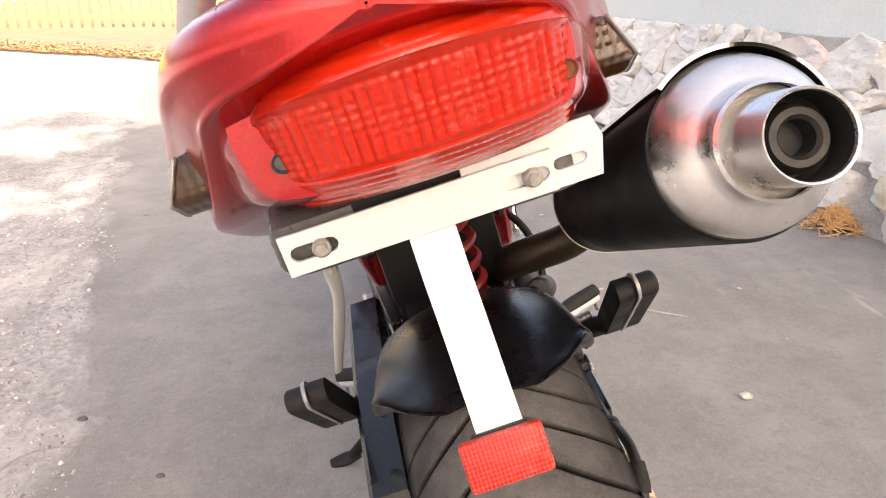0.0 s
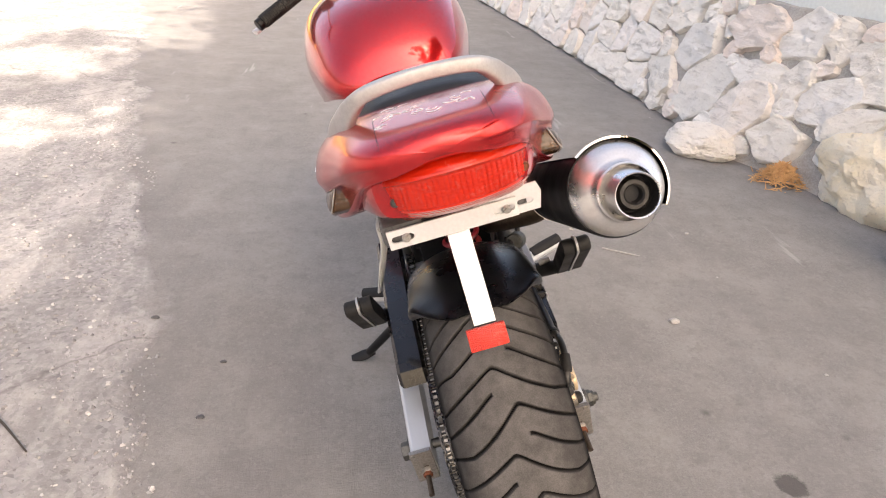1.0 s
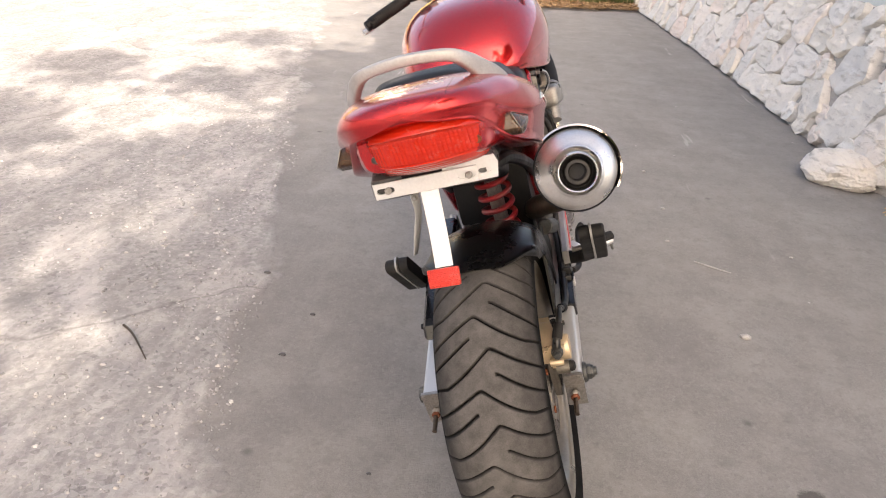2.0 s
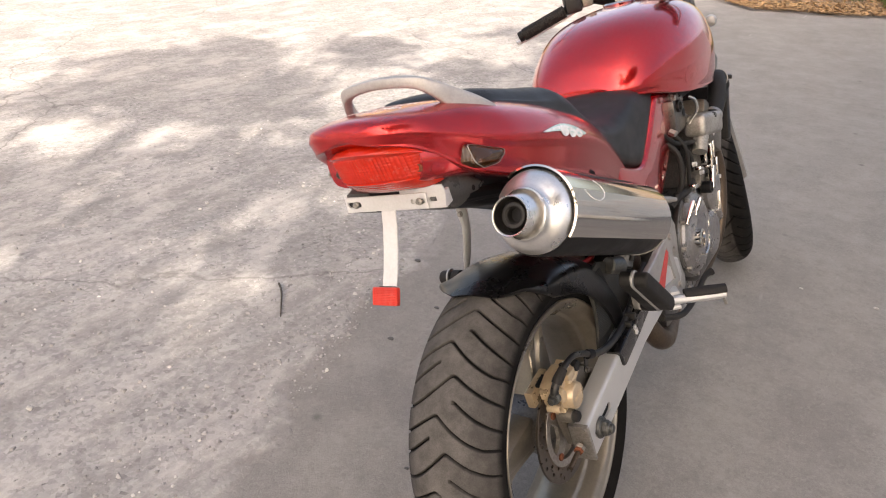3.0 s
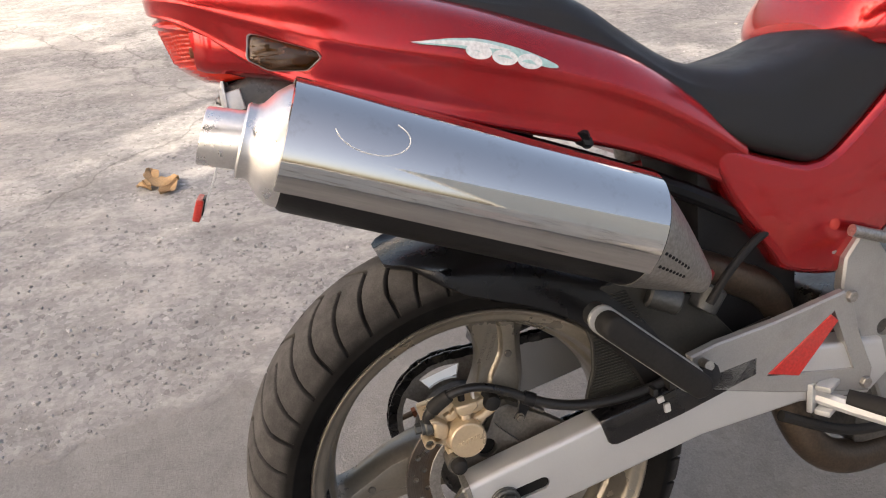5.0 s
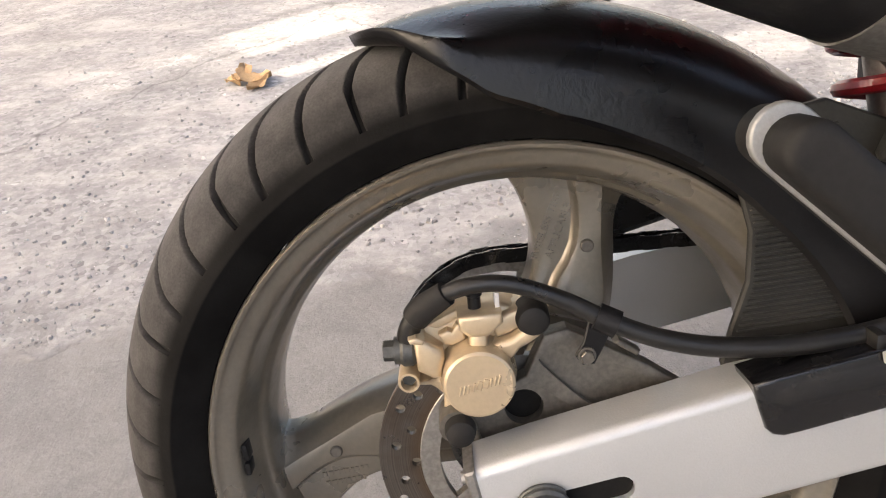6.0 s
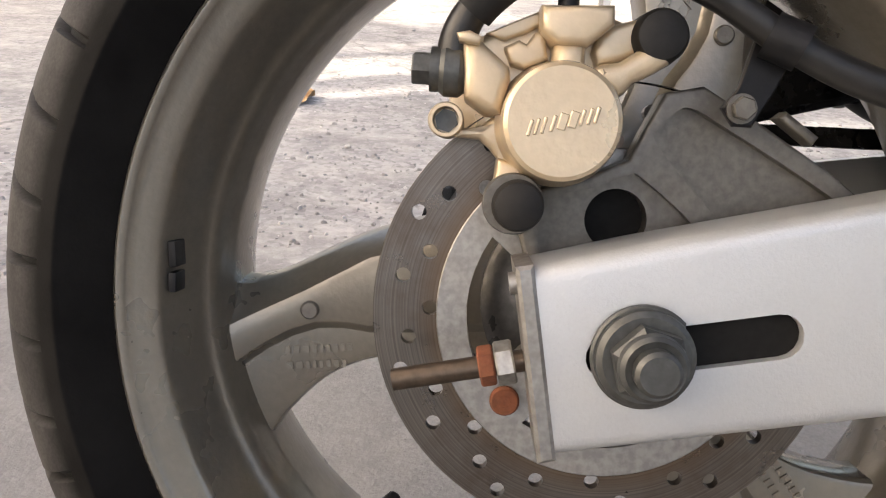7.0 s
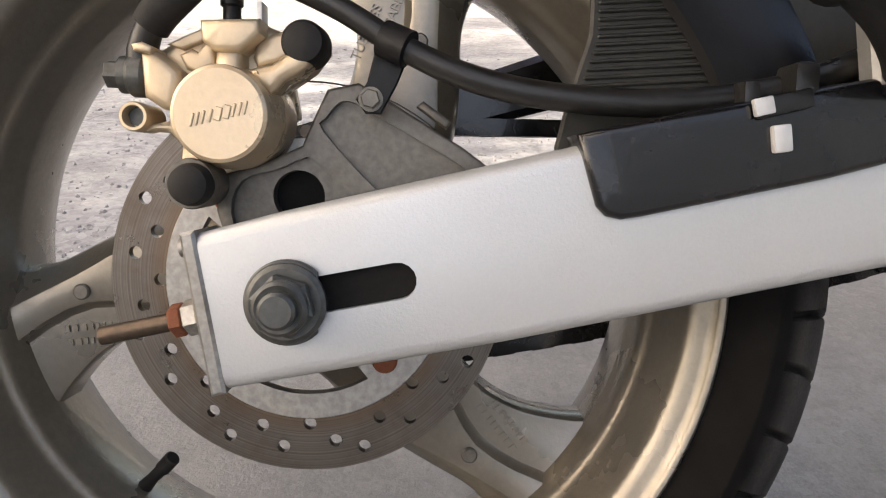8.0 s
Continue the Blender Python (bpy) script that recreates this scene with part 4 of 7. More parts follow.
for k in range(32):
    z = 0.100 + 0.0041 * k
    y0 = float(np.interp(z, [0.10, 0.131, 0.165, 0.19, 0.232], [0.139, 0.149, 0.149, 0.143, 0.122])) + 0.001
    y1 = y0 + 0.072
    ribs.append(block((0.1005, (y0 + y1) / 2, z), (0.0026, y1 - y0, 0.0021), 0.0007, (4, 0, 0), 1))
part("skirt_rib", merge(*ribs), "faded", mudguard, "ribbed grip panel")
clip = part("hose_clip", merge(block((0.130, 0.237, 0.104), (0.022, 0.012, 0.020), 0.004), block((0.130, 0.213, 0.098), (0.019, 0.008, 0.015), 0.003), block((0.1425, 0.226, 0.0945), (0.004, 0.026, 0.009), 0.002, (14, 0, 0))), "hose", mudguard, "dark hose clips")
part("clip_bolt", merge(block((0.1428, 0.2255, 0.0790), (0.005, 0.0085, 0.0125), 0.0015, (8, 0, 0)), block((0.1440, 0.2160, 0.0930), (0.004, 0.009, 0.008), 0.001, (14, 0, 0))), "bracket", clip, "small bright clip end")
part("chain_guard", plate([(0.045, 0.098), (0.055, 0.125), (0.20, 0.175), (0.42, 0.205), (0.43, 0.175), (0.22, 0.13), (0.06, 0.088)], -0.166, -0.114, (), 0.006), "gloss_black", bike, "black chain guard")


# ---- tail: cowl, lamp, plate bracket, grab rail, indicators ----
def shell(keys, shape, n=5, around=6, cx=0.0):
    """Loft rings along y; shape(key) gives the right half of a section as (x, z) from top middle to bottom middle."""
    rings = []
    for k in spline(keys, n):
        half = shape(k)
        loop = half + [(-x, z) for x, z in half[-2:0:-1]]
        rings.append([(cx + p[0], k[0], p[1]) for p in spline(loop, around, True)])
    return loft(rings)


def tail_section(k):
    y, w, zt, ze, zb, wb = k
    return [(0, zt), (w * 0.42, zt - 0.002), (w * 0.70, zt - 0.12 * (zt - ze) - 0.003), (w * 0.90, zt - 0.48 * (zt - ze)), (w, ze), (w * 0.97, ze - 0.3 * (ze - zb)), ((w + wb) / 2 * 0.98, zb + 0.25 * (ze - zb)), (wb, zb), (wb * 0.6, zb + 0.004), (0, zb + 0.006)]


TAIL = [(-0.3080, 0.0008, 0.6304, 0.6300, 0.6296, 0.0006), (-0.3075, 0.021, 0.6370, 0.6305, 0.6235, 0.018), (-0.3055, 0.040, 0.6430, 0.6305, 0.6185, 0.035), (-0.3005, 0.058, 0.6480, 0.6300, 0.6140, 0.051), (-0.291, 0.075, 0.6510, 0.6285, 0.6100, 0.066), (-0.271, 0.093, 0.6525, 0.624, 0.6010, 0.084), (-0.245, 0.108, 0.6520, 0.616, 0.584, 0.094), (-0.20, 0.125, 0.6500, 0.600, 0.549, 0.113), (-0.15, 0.144, 0.6440, 0.582, 0.524, 0.130), (-0.10, 0.156, 0.632, 0.567, 0.506, 0.140),
        (0.0, 0.164, 0.606, 0.543, 0.470, 0.146), (0.10, 0.160, 0.574, 0.515, 0.440, 0.142), (0.20, 0.148, 0.536, 0.478, 0.408, 0.132), (0.29, 0.132, 0.480, 0.430, 0.368, 0.118), (0.36, 0.118, 0.425, 0.385, 0.332, 0.104)]


tail = part("tail_cowl", shell(TAIL, tail_section), "dusty_paint", bike, "candy red tail cowl with dusty film", 60)
skin = BVHTree.FromPolygons([tuple(v.co) for v in tail.data.vertices], [tuple(p.vertices) for p in tail.data.polygons])
# scuffed pale print across the cowl behind the seat
rnd = random.Random(11)
scuffs = []
for k in range(20):
    x, y = rnd.uniform(-0.062, 0.050), rnd.uniform(-0.245, -0.175)
    if rnd.random() < 0.35:
        scuffs.append(tube([(x, y, 0), (x + rnd.uniform(0.006, 0.012), y + rnd.uniform(-0.006, 0.01), 0), (x + rnd.uniform(0.012, 0.022), y + rnd.uniform(-0.004, 0.012), 0)], 0.0013, 6, 4))
    else:
        t = rnd.uniform(0, 3)
        scuffs.append(tube([(x + 0.006 * math.cos(t + q), y + 0.004 * math.sin(t + q), 0) for q in np.linspace(0, rnd.uniform(2.5, 5.5), 6)], 0.0008, 6, 3))
bm = merge(*scuffs)
for v in bm.verts:
    v.co.z = skin.ray_cast(Vector((v.co.x, v.co.y, 1.0)), Vector((0, 0, -1)))[0].z + v.co.z * 0.4 + 0.0002
part("worn_print", bm, "white", tail, "worn white print")
for s in (1, -1):
    seam = tube([(s * (0.0585 + 0.03 * k), -0.298 + k, 0) for k in np.linspace(0, 0.095, 9)], 0.0004, 6, 2)
    for v in seam.verts:
        v.co.z = skin.ray_cast(Vector((v.co.x, v.co.y, 1.0)), Vector((0, 0, -1)))[0].z + v.co.z * 0.3
    part("cowl_seam", seam, "black", tail)
for s in (1, -1):
    # a swept wing emblem: a tapering blade over three rounded lobes, edged in teal
    shapes = [("teal_emblem", "teal", 0.0006, [(-0.050, 0.5575), (-0.006, 0.5480), (0.040, 0.5335), (0.092, 0.5165), (0.100, 0.5190), (0.060, 0.5400), (0.010, 0.5555)]),
              ("white_emblem", "white", 0.0012, [(-0.052, 0.5585), (-0.010, 0.5510), (0.026, 0.5440), (0.052, 0.5385), (0.012, 0.5525)])]
    shapes += [("white_emblem", "white", 0.0012, [(y + 0.013 * math.cos(t) + 0.004 * math.sin(t), z + 0.0066 * math.sin(t) - 0.0045 * math.cos(t)) for t in np.arange(14) * 2 * math.pi / 14]) for y, z in ((0.016, 0.5415), (0.043, 0.5325), (0.070, 0.5255))]
    for name, mat, lift, loop in shapes:
        bm = plate([tuple(p) for p in spline(loop, 3, True)], 0.160, 0.161)
        for v in bm.verts:
            hit = skin.ray_cast(Vector((s * 0.4, v.co.y, v.co.z)), Vector((-s, 0, 0)))[0]
            v.co.x = hit.x + s * (lift + 1.0 * (v.co.x - 0.16))
        part(name, bm, mat, tail, "pale wing emblem shape")


def lens_section(k):
    y, w, zt, zb = k
    zm = (zt + zb) / 2
    return [(0, zt), (w * 0.6, zt - 0.001), (w * 0.93, zt - 0.006), (w, zm + 0.008), (w * 0.985, zm - 0.012), (w * 0.90, zb + 0.006), (w * 0.6, zb), (0, zb - 0.001)]


LENS_X, LENS_W = 0.0105, 0.086


def lens_mesh():
    """The lens, swept across x: a smooth hood, a fluted main face and a plain lower band below a crease."""
    rings, n = [], 148
    for k in range(n + 1):
        u = -1 + 2 * k / n
        d = u * LENS_W
        end = (1 - abs(u) ** 14) ** (1 / 2.4) if abs(u) < 1 else 0.0
        zt, zb = 0.6175 - 1.9 * d * d, 0.5385 + 0.3 * d * d
        zm = (zt + zb) / 2
        zt, zb = zm + (zt - zm) * max(end, 0.06), zm + (zb - zm) * max(end, 0.06)
        H = zt - zb
        y = -0.3050 + 4.6 * d * d + 9e6 * d ** 8 + 0.010 * (1 - end)
        rib = 0.0022 * abs(math.sin(math.pi * d / 0.0056)) * (abs(u) < 0.9) * min(1, end)
        face = [(0.0070 + 0.0100 * f - rib * (0.62 + 0.38 * abs(math.sin(math.pi * 7 * f))), zt - (0.22 + 0.45 * f) * H) for f in np.linspace(0, 1, 25)]
        sec = [(0.090, zt - 0.004), (0.024, zt), (0.0095, zt - 0.04 * H), (0.002, zt - 0.09 * H), (0.0, zt - 0.14 * H), (0.0055, zt - 0.20 * H), *face, (0.0190, zt - 0.70 * H),
               (0.0175, zt - 0.72 * H), (0.0300, zt - 0.84 * H), (0.0450, zb + 0.04 * H), (0.058, zb), (0.090, zb + 0.003)]
        rake = 1 - 0.62 * min(1.0, u * u)                      # the undercut fades towards the ends
        rings.append([(LENS_X + d, y + (a if a > 0.08 else min(a, 0.019) + max(0.0, a - 0.019) * rake) * max(end, 0.3), z) for a, z in sec])
    return loft(rings)


part("lamp_surround", shell([(-0.262, 0.084, 0.618, 0.552), (-0.245, 0.094, 0.616, 0.546), (-0.20, 0.110, 0.604, 0.538), (-0.15, 0.122, 0.585, 0.525), (-0.08, 0.126, 0.56, 0.50)], lens_section, 4, 5, cx=0.004), "paint", bike, "red moulding behind the tail light", 50)
lamp = part("tail_lamp", lens_mesh(), "lens", bike, "wide red ribbed tail light lens", 50)
for s in (1, -1):
    x = LENS_X + s * 0.0715
    part("lens_screw", lathe([(0.0, 0.0052), (-0.004, 0.0052), (-0.0045, 0.0046), (-0.0025, 0.0035), (-0.0025, 0.001)], (x, -0.2610, 0.5730), (0, 1, 0), 18), "rust" if s > 0 else "nut", lamp)
# licence bracket: slotted cross plate and a bent strip with a reflector
cross = [(-0.082, 0.002), (0.068, 0.002), (0.068, 0.025), (-0.082, 0.025)]
bend = lambda co: Vector((co.y, -0.2455 + co.x, 0.5080 + co.z))
bar = part("plate_bracket", plate(cross, 0.0, 0.003, [stadium((-0.074, 0.0135), (-0.056, 0.0135), 0.0042, 5), stadium((0.044, 0.0135), (0.061, 0.0135), 0.0042, 5)], 0.0003, at=bend), "bracket", bike, "bare aluminium licence plate bracket", 30)
part("back_plate", plate([(0.02, 0.001), (0.094, 0.001), (0.098, 0.022), (0.094, 0.034), (0.02, 0.034)], 0.0045, 0.0075, [stadium((0.072, 0.014), (0.084, 0.014), 0.0035, 5)], 0.0003, at=bend), "bracket", bar)
for s in (-0.061, 0.0555):
    part("bracket_screw", merge(cyl((s, -0.2440, 0.5215), (s, -0.2490, 0.5215), 0.0052, 16, bev=0.001), cyl((s, -0.2490, 0.5215), (s, -0.2515, 0.5215), 0.0035, 6)), "steel", bar)
strip = []
for z, y, x in ((0.5100, -0.2470, -0.0035), (0.488, -0.2525, -0.0035), (0.46, -0.263, -0.003), (0.43, -0.276, -0.0028), (0.405, -0.290, -0.0025), (0.394, -0.2945, -0.0025)):
    strip.append([(x - 0.0128, y, z), (x + 0.0128, y, z), (x + 0.0128, y + 0.0022, z + 0.0004), (x - 0.0128, y + 0.0022, z + 0.0004)])
part("plate_strip", loft(strip), "bracket", bar, "bent aluminium strip")
reflector = part("reflector", block((-0.004, -0.298, 0.399), (0.0455, 0.009, 0.0265), 0.0025, (-22, 0, 0)), "reflector", bar, "small red reflector")
part("reflector_mount", block((-0.004, -0.2925, 0.4015), (0.030, 0.004, 0.02), 0.001, (-22, 0, 0)), "black", bar)
# tail underside
part("under_tray", shell([(-0.236, 0.055, 0.545, 0.520), (-0.20, 0.075, 0.548, 0.505), (-0.12, 0.085, 0.53, 0.470), (0.0, 0.08, 0.50, 0.43), (0.10, 0.075, 0.46, 0.39)], lens_section, 4, 5), "black", bike, "black plastic tail tray", 50)
for s in (1, -1):
    ear = part("tray_bracket", slab([(-0.2390, 0.5100), (-0.2380, 0.5360), (-0.2071, 0.5460), (-0.1500, 0.5280), (-0.1146, 0.5083), (-0.1421, 0.4965), (-0.2015, 0.4935), (-0.2287, 0.5039)], s * 0.040, s * 0.0885, 0.010, 4), "tray", bike, "smooth dark grey tail bracket", 45)
    # small hole drawn as a dark disc, its shade being the colour
    part("bracket_plug", cyl((s * 0.0870, -0.157, 0.5105), (s * 0.0890, -0.157, 0.5105), 0.0042, 14), "shade_black", ear)
    if s > 0:
        part("light_clip", slab([(-0.2400, 0.5300), (-0.2230, 0.5330), (-0.2200, 0.5120), (-0.2370, 0.5080)], s * 0.080, s * 0.0935, 0.0015), "bracket", ear)
for s in (1, -1):
    corners = [(-0.2040, 0.5850), (-0.1430, 0.5605), (-0.1395, 0.5535), (-0.1540, 0.5430), (-0.1903, 0.5470), (-0.2095, 0.5600)]
    loop = [tuple(p) for p in spline([tuple(Vector(p).lerp(Vector(q), f)) for p, q in zip(corners, corners[1:] + corners[:1]) for f in (0.12, 0.5, 0.88)], 2, True)]
    my, mz = -0.174, 0.562
    skin_x = lambda y, z: float(np.interp(z, [0.540, 0.559, 0.585], [0.1315, 0.1365, 0.1240])) + 0.10 * (y + 0.2)
    rings = []
    for f, lift in ((1.02, -0.045), (1.02, -0.003), (0.97, 0.0), (0.80, 0.0025), (0.45, 0.004), (0.10, 0.0045)):
        rings.append([(s * (skin_x(my + (y - my) * f, mz + (z - mz) * f) + lift), my + (y - my) * f, mz + (z - mz) * f) for y, z in loop])
    ind = part("turn_signal", loft(rings), "smoke", bike, "smoked amber rear turn signal", 40)
    part("signal_rim", loft([[(s * (skin_x(y, z) + 0.0006 + 0.0010 * math.cos(t)), my + (y - my) * (1.01 + 0.028 * math.sin(t)), mz + (z - mz) * (1.01 + 0.028 * math.sin(t))) for t in np.arange(8) * math.pi / 4] for y, z in loop], closed=True), "housing", ind, "thin pale rim")

# grab rail: two broad blades joined by a round hoop
hoop = []
half_rail = ((0.1240, -0.090, 0.594, 0.0032, 0.0040), (0.1195, -0.112, 0.606, 0.0042, 0.0130), (0.1090, -0.139, 0.623, 0.0048, 0.0165), (0.0950, -0.164, 0.6425, 0.0058, 0.0150), (0.080, -0.186, 0.663, 0.0070, 0.0110), (0.057, -0.2015, 0.678, 0.0076, 0.0085))
for x, y, z, a_, b_ in (*half_rail, (0.0, -0.2075, 0.684, 0.0076, 0.0080), *((-q[0], *q[1:]) for q in half_rail[::-1])):
    hoop.append((x, y, z, a_, b_))
path = spline(hoop, 6)
rings = []
for i, p in enumerate(path):
    d = Vector(path[min(i + 1, len(path) - 1)][:3]) - Vector(path[max(i - 1, 0)][:3])
    d.normalize()
    side = d.cross(Vector((0, 0, 1))).normalized()
    up = side.cross(d)
    square = lambda v: math.copysign(abs(v) ** 0.5, v)
    rings.append([Vector(p[:3]) + side * p[3] * square(math.cos(t)) + up * p[4] * square(math.sin(t)) for t in np.arange(20) * 2 * math.pi / 20])
rail = part("grab_rail", loft(rings), "rail", bike, "grey cast passenger grab rail", 60)
for s in (1, -1):
    part("rail_pad", tube([(s * 0.117, -0.096, 0.590), (s * 0.111, -0.122, 0.603), (s * 0.098, -0.152, 0.624)], [0.006, 0.009, 0.006], 10), "black", rail)


# ---- seat, tank, side covers ----
def seat_section(k):
    y, w, zt, zb = k
    return [(0, zt), (w * 0.5, zt - 0.002), (w * 0.80, zt - 0.009), (w * 0.95, zt - 0.026), (w, zt - 0.5 * (zt - zb)), (w * 1.01, zb), (w * 0.5, zb - 0.002), (0, zb - 0.002)]


part("seat", shell([(-0.150, 0.040, 0.638, 0.620), (-0.144, 0.066, 0.645, 0.614), (-0.125, 0.082, 0.649, 0.608), (-0.06, 0.102, 0.643, 0.585), (0.05, 0.114, 0.618, 0.548), (0.115, 0.117, 0.607, 0.521), (0.165, 0.119, 0.585, 0.497), (0.215, 0.118, 0.549, 0.471), (0.285, 0.117, 0.506, 0.431), (0.36, 0.117, 0.489, 0.393), (0.41, 0.1165, 0.491, 0.375), (0.465, 0.115, 0.502, 0.362), (0.515, 0.111, 0.516, 0.392), (0.58, 0.106, 0.514, 0.445), (0.63, 0.100, 0.50, 0.468)], seat_section, 5, 5), "vinyl", bike, "black stepped vinyl dual seat", 50)


def tank_section(k):
    y, w, zt, zb, ze = k
    return [(0, zt), (w * 0.35, zt - min(0.004, 0.06 * (zt - ze))), (w * 0.66, zt - min(0.022, 0.25 * (zt - ze))), (w * 0.88, zt - min(0.058, 0.58 * (zt - ze))), (w, ze), (w * 0.985, ze - 0.55 * (ze - zb)), (w * 0.945, zb + min(0.008, 0.22 * (ze - zb))), (w * 0.92, zb), (w * 0.70, zb + 0.004), (0, zb + 0.01)]


tank = part("fuel_tank", shell([(k[0] + 0.027 * max(0.0, (0.80 - k[0]) / 0.308), *k[1:]) for k in ((0.492, 0.070, 0.524, 0.500, 0.513), (0.497, 0.090, 0.537, 0.498, 0.515), (0.507, 0.111, 0.557, 0.495, 0.518), (0.523, 0.130, 0.581, 0.492, 0.522), (0.568, 0.154, 0.619, 0.486, 0.533), (0.642, 0.174, 0.655, 0.470, 0.543), (0.75, 0.196, 0.674, 0.452, 0.550), (0.88, 0.202, 0.680, 0.440, 0.548), (0.99, 0.190, 0.671, 0.434, 0.540), (1.07, 0.160, 0.648, 0.438, 0.528), (1.12, 0.110, 0.615, 0.460, 0.52), (1.135, 0.06, 0.59, 0.48, 0.52))], tank_section, 6, 6, cx=-0.025), "paint", bike, "rounded candy red fuel tank", 60)
bm = bmesh.new()
bm.from_mesh(tank.data)
for _ in range(14):
    bmesh.ops.smooth_vert(bm, verts=[v for v in bm.verts if v.co.z > 0.47], factor=0.5, use_axis_x=True, use_axis_y=True, use_axis_z=True)
bm.to_mesh(tank.data)
bm.free()
part("frame_cradle", merge(block((-0.02, 0.83, 0.432), (0.22, 0.50, 0.05), 0.012), block((-0.01, 0.60, 0.42), (0.15, 0.16, 0.10), 0.012)), "black", bike, "black frame under the tank")
part("filler_cap", merge(lathe([(0, 0.04), (0.006, 0.042), (0.010, 0.038), (0.011, 0.012)], (-0.025, 0.86, 0.676), (0, 0.02, 1), 40), block((-0.025, 0.875, 0.690), (0.02, 0.03, 0.006), 0.002)), "chrome", tank, "chrome filler cap")
for s in (1, -1):
    loop = [(0.296, 0.418), (0.335, 0.330), (0.40, 0.245), (0.425, 0.215), (0.50, 0.196), (0.532, 0.208), (0.565, 0.235), (0.735, 0.375), (0.775, 0.455), (0.70, 0.462), (0.622, 0.478), (0.59, 0.455), (0.535, 0.405), (0.468, 0.358), (0.40, 0.371), (0.34, 0.395)]
    bow = lambda co, s=s: Vector((s * (co.x - 0.10 * (co.y - 0.42) ** 2 - 0.35 * max(0, 0.36 - co.z) ** 2), co.y, co.z))
    bm = slab([tuple(p) for p in spline(loop, 3, True)], 0.070, 0.121, 0.012, 5)
    for v in bm.verts:
        v.co = bow(v.co)
    cover = part("side_cover", bm, "paint", bike, "candy red side cover", 50)
    part("cover_bolt", bolt((s * 0.109, 0.494, 0.231), (s, 0, 0), 0.0045, 0.005), "steel", cover)

# ---- muffler ----
A = Vector((0.1965, -0.186, 0.4785))
D = Vector((0.009, 1.0, -0.405)).normalized()
MU = D.cross(Vector((1, 0, 0))).normalized() * -1
if MU.z < 0:
    MU = -MU
MS = D.cross(MU).normalized()
if MS.x < 0:
    MS = -MS


def about(profile, a0=0.0, a1=360.0, n=64, caps=True):
    """Turn (distance along the muffler, radius) through angles from the outer side (0) to the top (90)."""
    full = a1 - a0 >= 360
    ts = [radians(a0 + (a1 - a0) * k / (n if full else n - 1)) for k in range(n)]
    # behind the canister the outlet turns a little down and out
    ring = lambda a, r: [A + D * a + (MU * 0.112 - MS * 0.055) * min(a, 0) + (MS * math.cos(t) + MU * math.sin(t)) * r for t in ts]
    if full:
        return loft([ring(a, max(r, 1e-4)) for a, r in profile], caps)
    bm = bmesh.new()
    vs = [[bm.verts.new(p) for p in ring(a, r)] for a, r in profile]
    for i in range(len(vs)):
        for j in range(n - 1):
            q = vs[(i + 1) % len(vs)]
            bm.faces.new((vs[i][j], vs[i][j + 1], q[j + 1], q[j]))
    bm.faces.new([v[0] for v in vs]), bm.faces.new([v[-1] for v in vs][::-1])
    return bm


muffler = part("muffler", about([(0.0, 0.059), (0.004, 0.0612), (0.376, 0.0612), (0.378, 0.056), (0.380, 0.03)]), "black", bike, "black canister muffler with polished cover", 40)
part("cover_sleeve", about([(a, 0.0618) for a in np.linspace(-0.007, 0.375, 15)] + [(a, 0.0646) for a in np.linspace(0.373, -0.006, 15)], -33, 128, 60), "chrome", muffler, "polished stainless heat cover", 40)
def cone_ring(a, n=48):
    """The front cone drops and narrows towards the link pipe while its lower edge runs straight on."""
    q = (a - 0.370) / 0.110
    r = 0.0625 - 0.046 * q ** 1.15
    c = A + D * a - MU * (0.0625 - r) * 0.80 - MS * (0.0625 - r) * 0.15
    return [c + (MS * math.cos(t) + MU * math.sin(t)) * r for t in np.arange(n) * 2 * math.pi / n]


part("front_cone", loft([cone_ring(a) for a in np.linspace(0.370, 0.480, 14)]), "steel", muffler, "perforated tapering front cone", 40)
part("end_cap", about([(0.006, 0.0580), (-0.004, 0.0580), (-0.010, 0.0562), (-0.020, 0.0485), (-0.026, 0.0400), (-0.029, 0.0365), (-0.034, 0.0345), (-0.040, 0.0355), (-0.042, 0.0335)], caps=False), "satin", muffler, "polished domed end cap", 40)
part("outlet", about([(-0.030, 0.0350), (-0.036, 0.0300), (-0.042, 0.0275), (-0.074, 0.0268), (-0.0755, 0.0260), (-0.0745, 0.0246), (-0.072, 0.0244)], caps=False), "satin", muffler, "polished outlet pipe")
part("outlet_lining", about([(-0.0722, 0.02445), (-0.052, 0.0243), (-0.047, 0.020)], caps=False), "soot", muffler, "sooty inside of the outlet pipe")
part("outlet_recess", about([(-0.049, 0.0243), (-0.047, 0.0243)], n=40), "black", muffler)
part("baffle_pipe", about([(-0.047, 0.0205), (-0.057, 0.0200), (-0.064, 0.0165), (-0.0645, 0.0125), (-0.062, 0.0104), (-0.030, 0.0100), (-0.028, 0.001)], n=40, caps=False), "soot", muffler, "dull inner baffle pipe")
part("baffle_hole", about([(-0.034, 0.0099), (-0.032, 0.0099)], n=30), "void", muffler)
pts = [A + D * (0.066 + 0.034 * math.cos(t)) + (MS * math.cos(0.55 + 0.30 * math.sin(t)) + MU * math.sin(0.55 + 0.30 * math.sin(t))) * 0.0648 for t in np.linspace(-2.9, 0.9, 14)]
part("scratch", tube(pts, 0.0006, 6, 4), "white", muffler, "curved pale scratch")
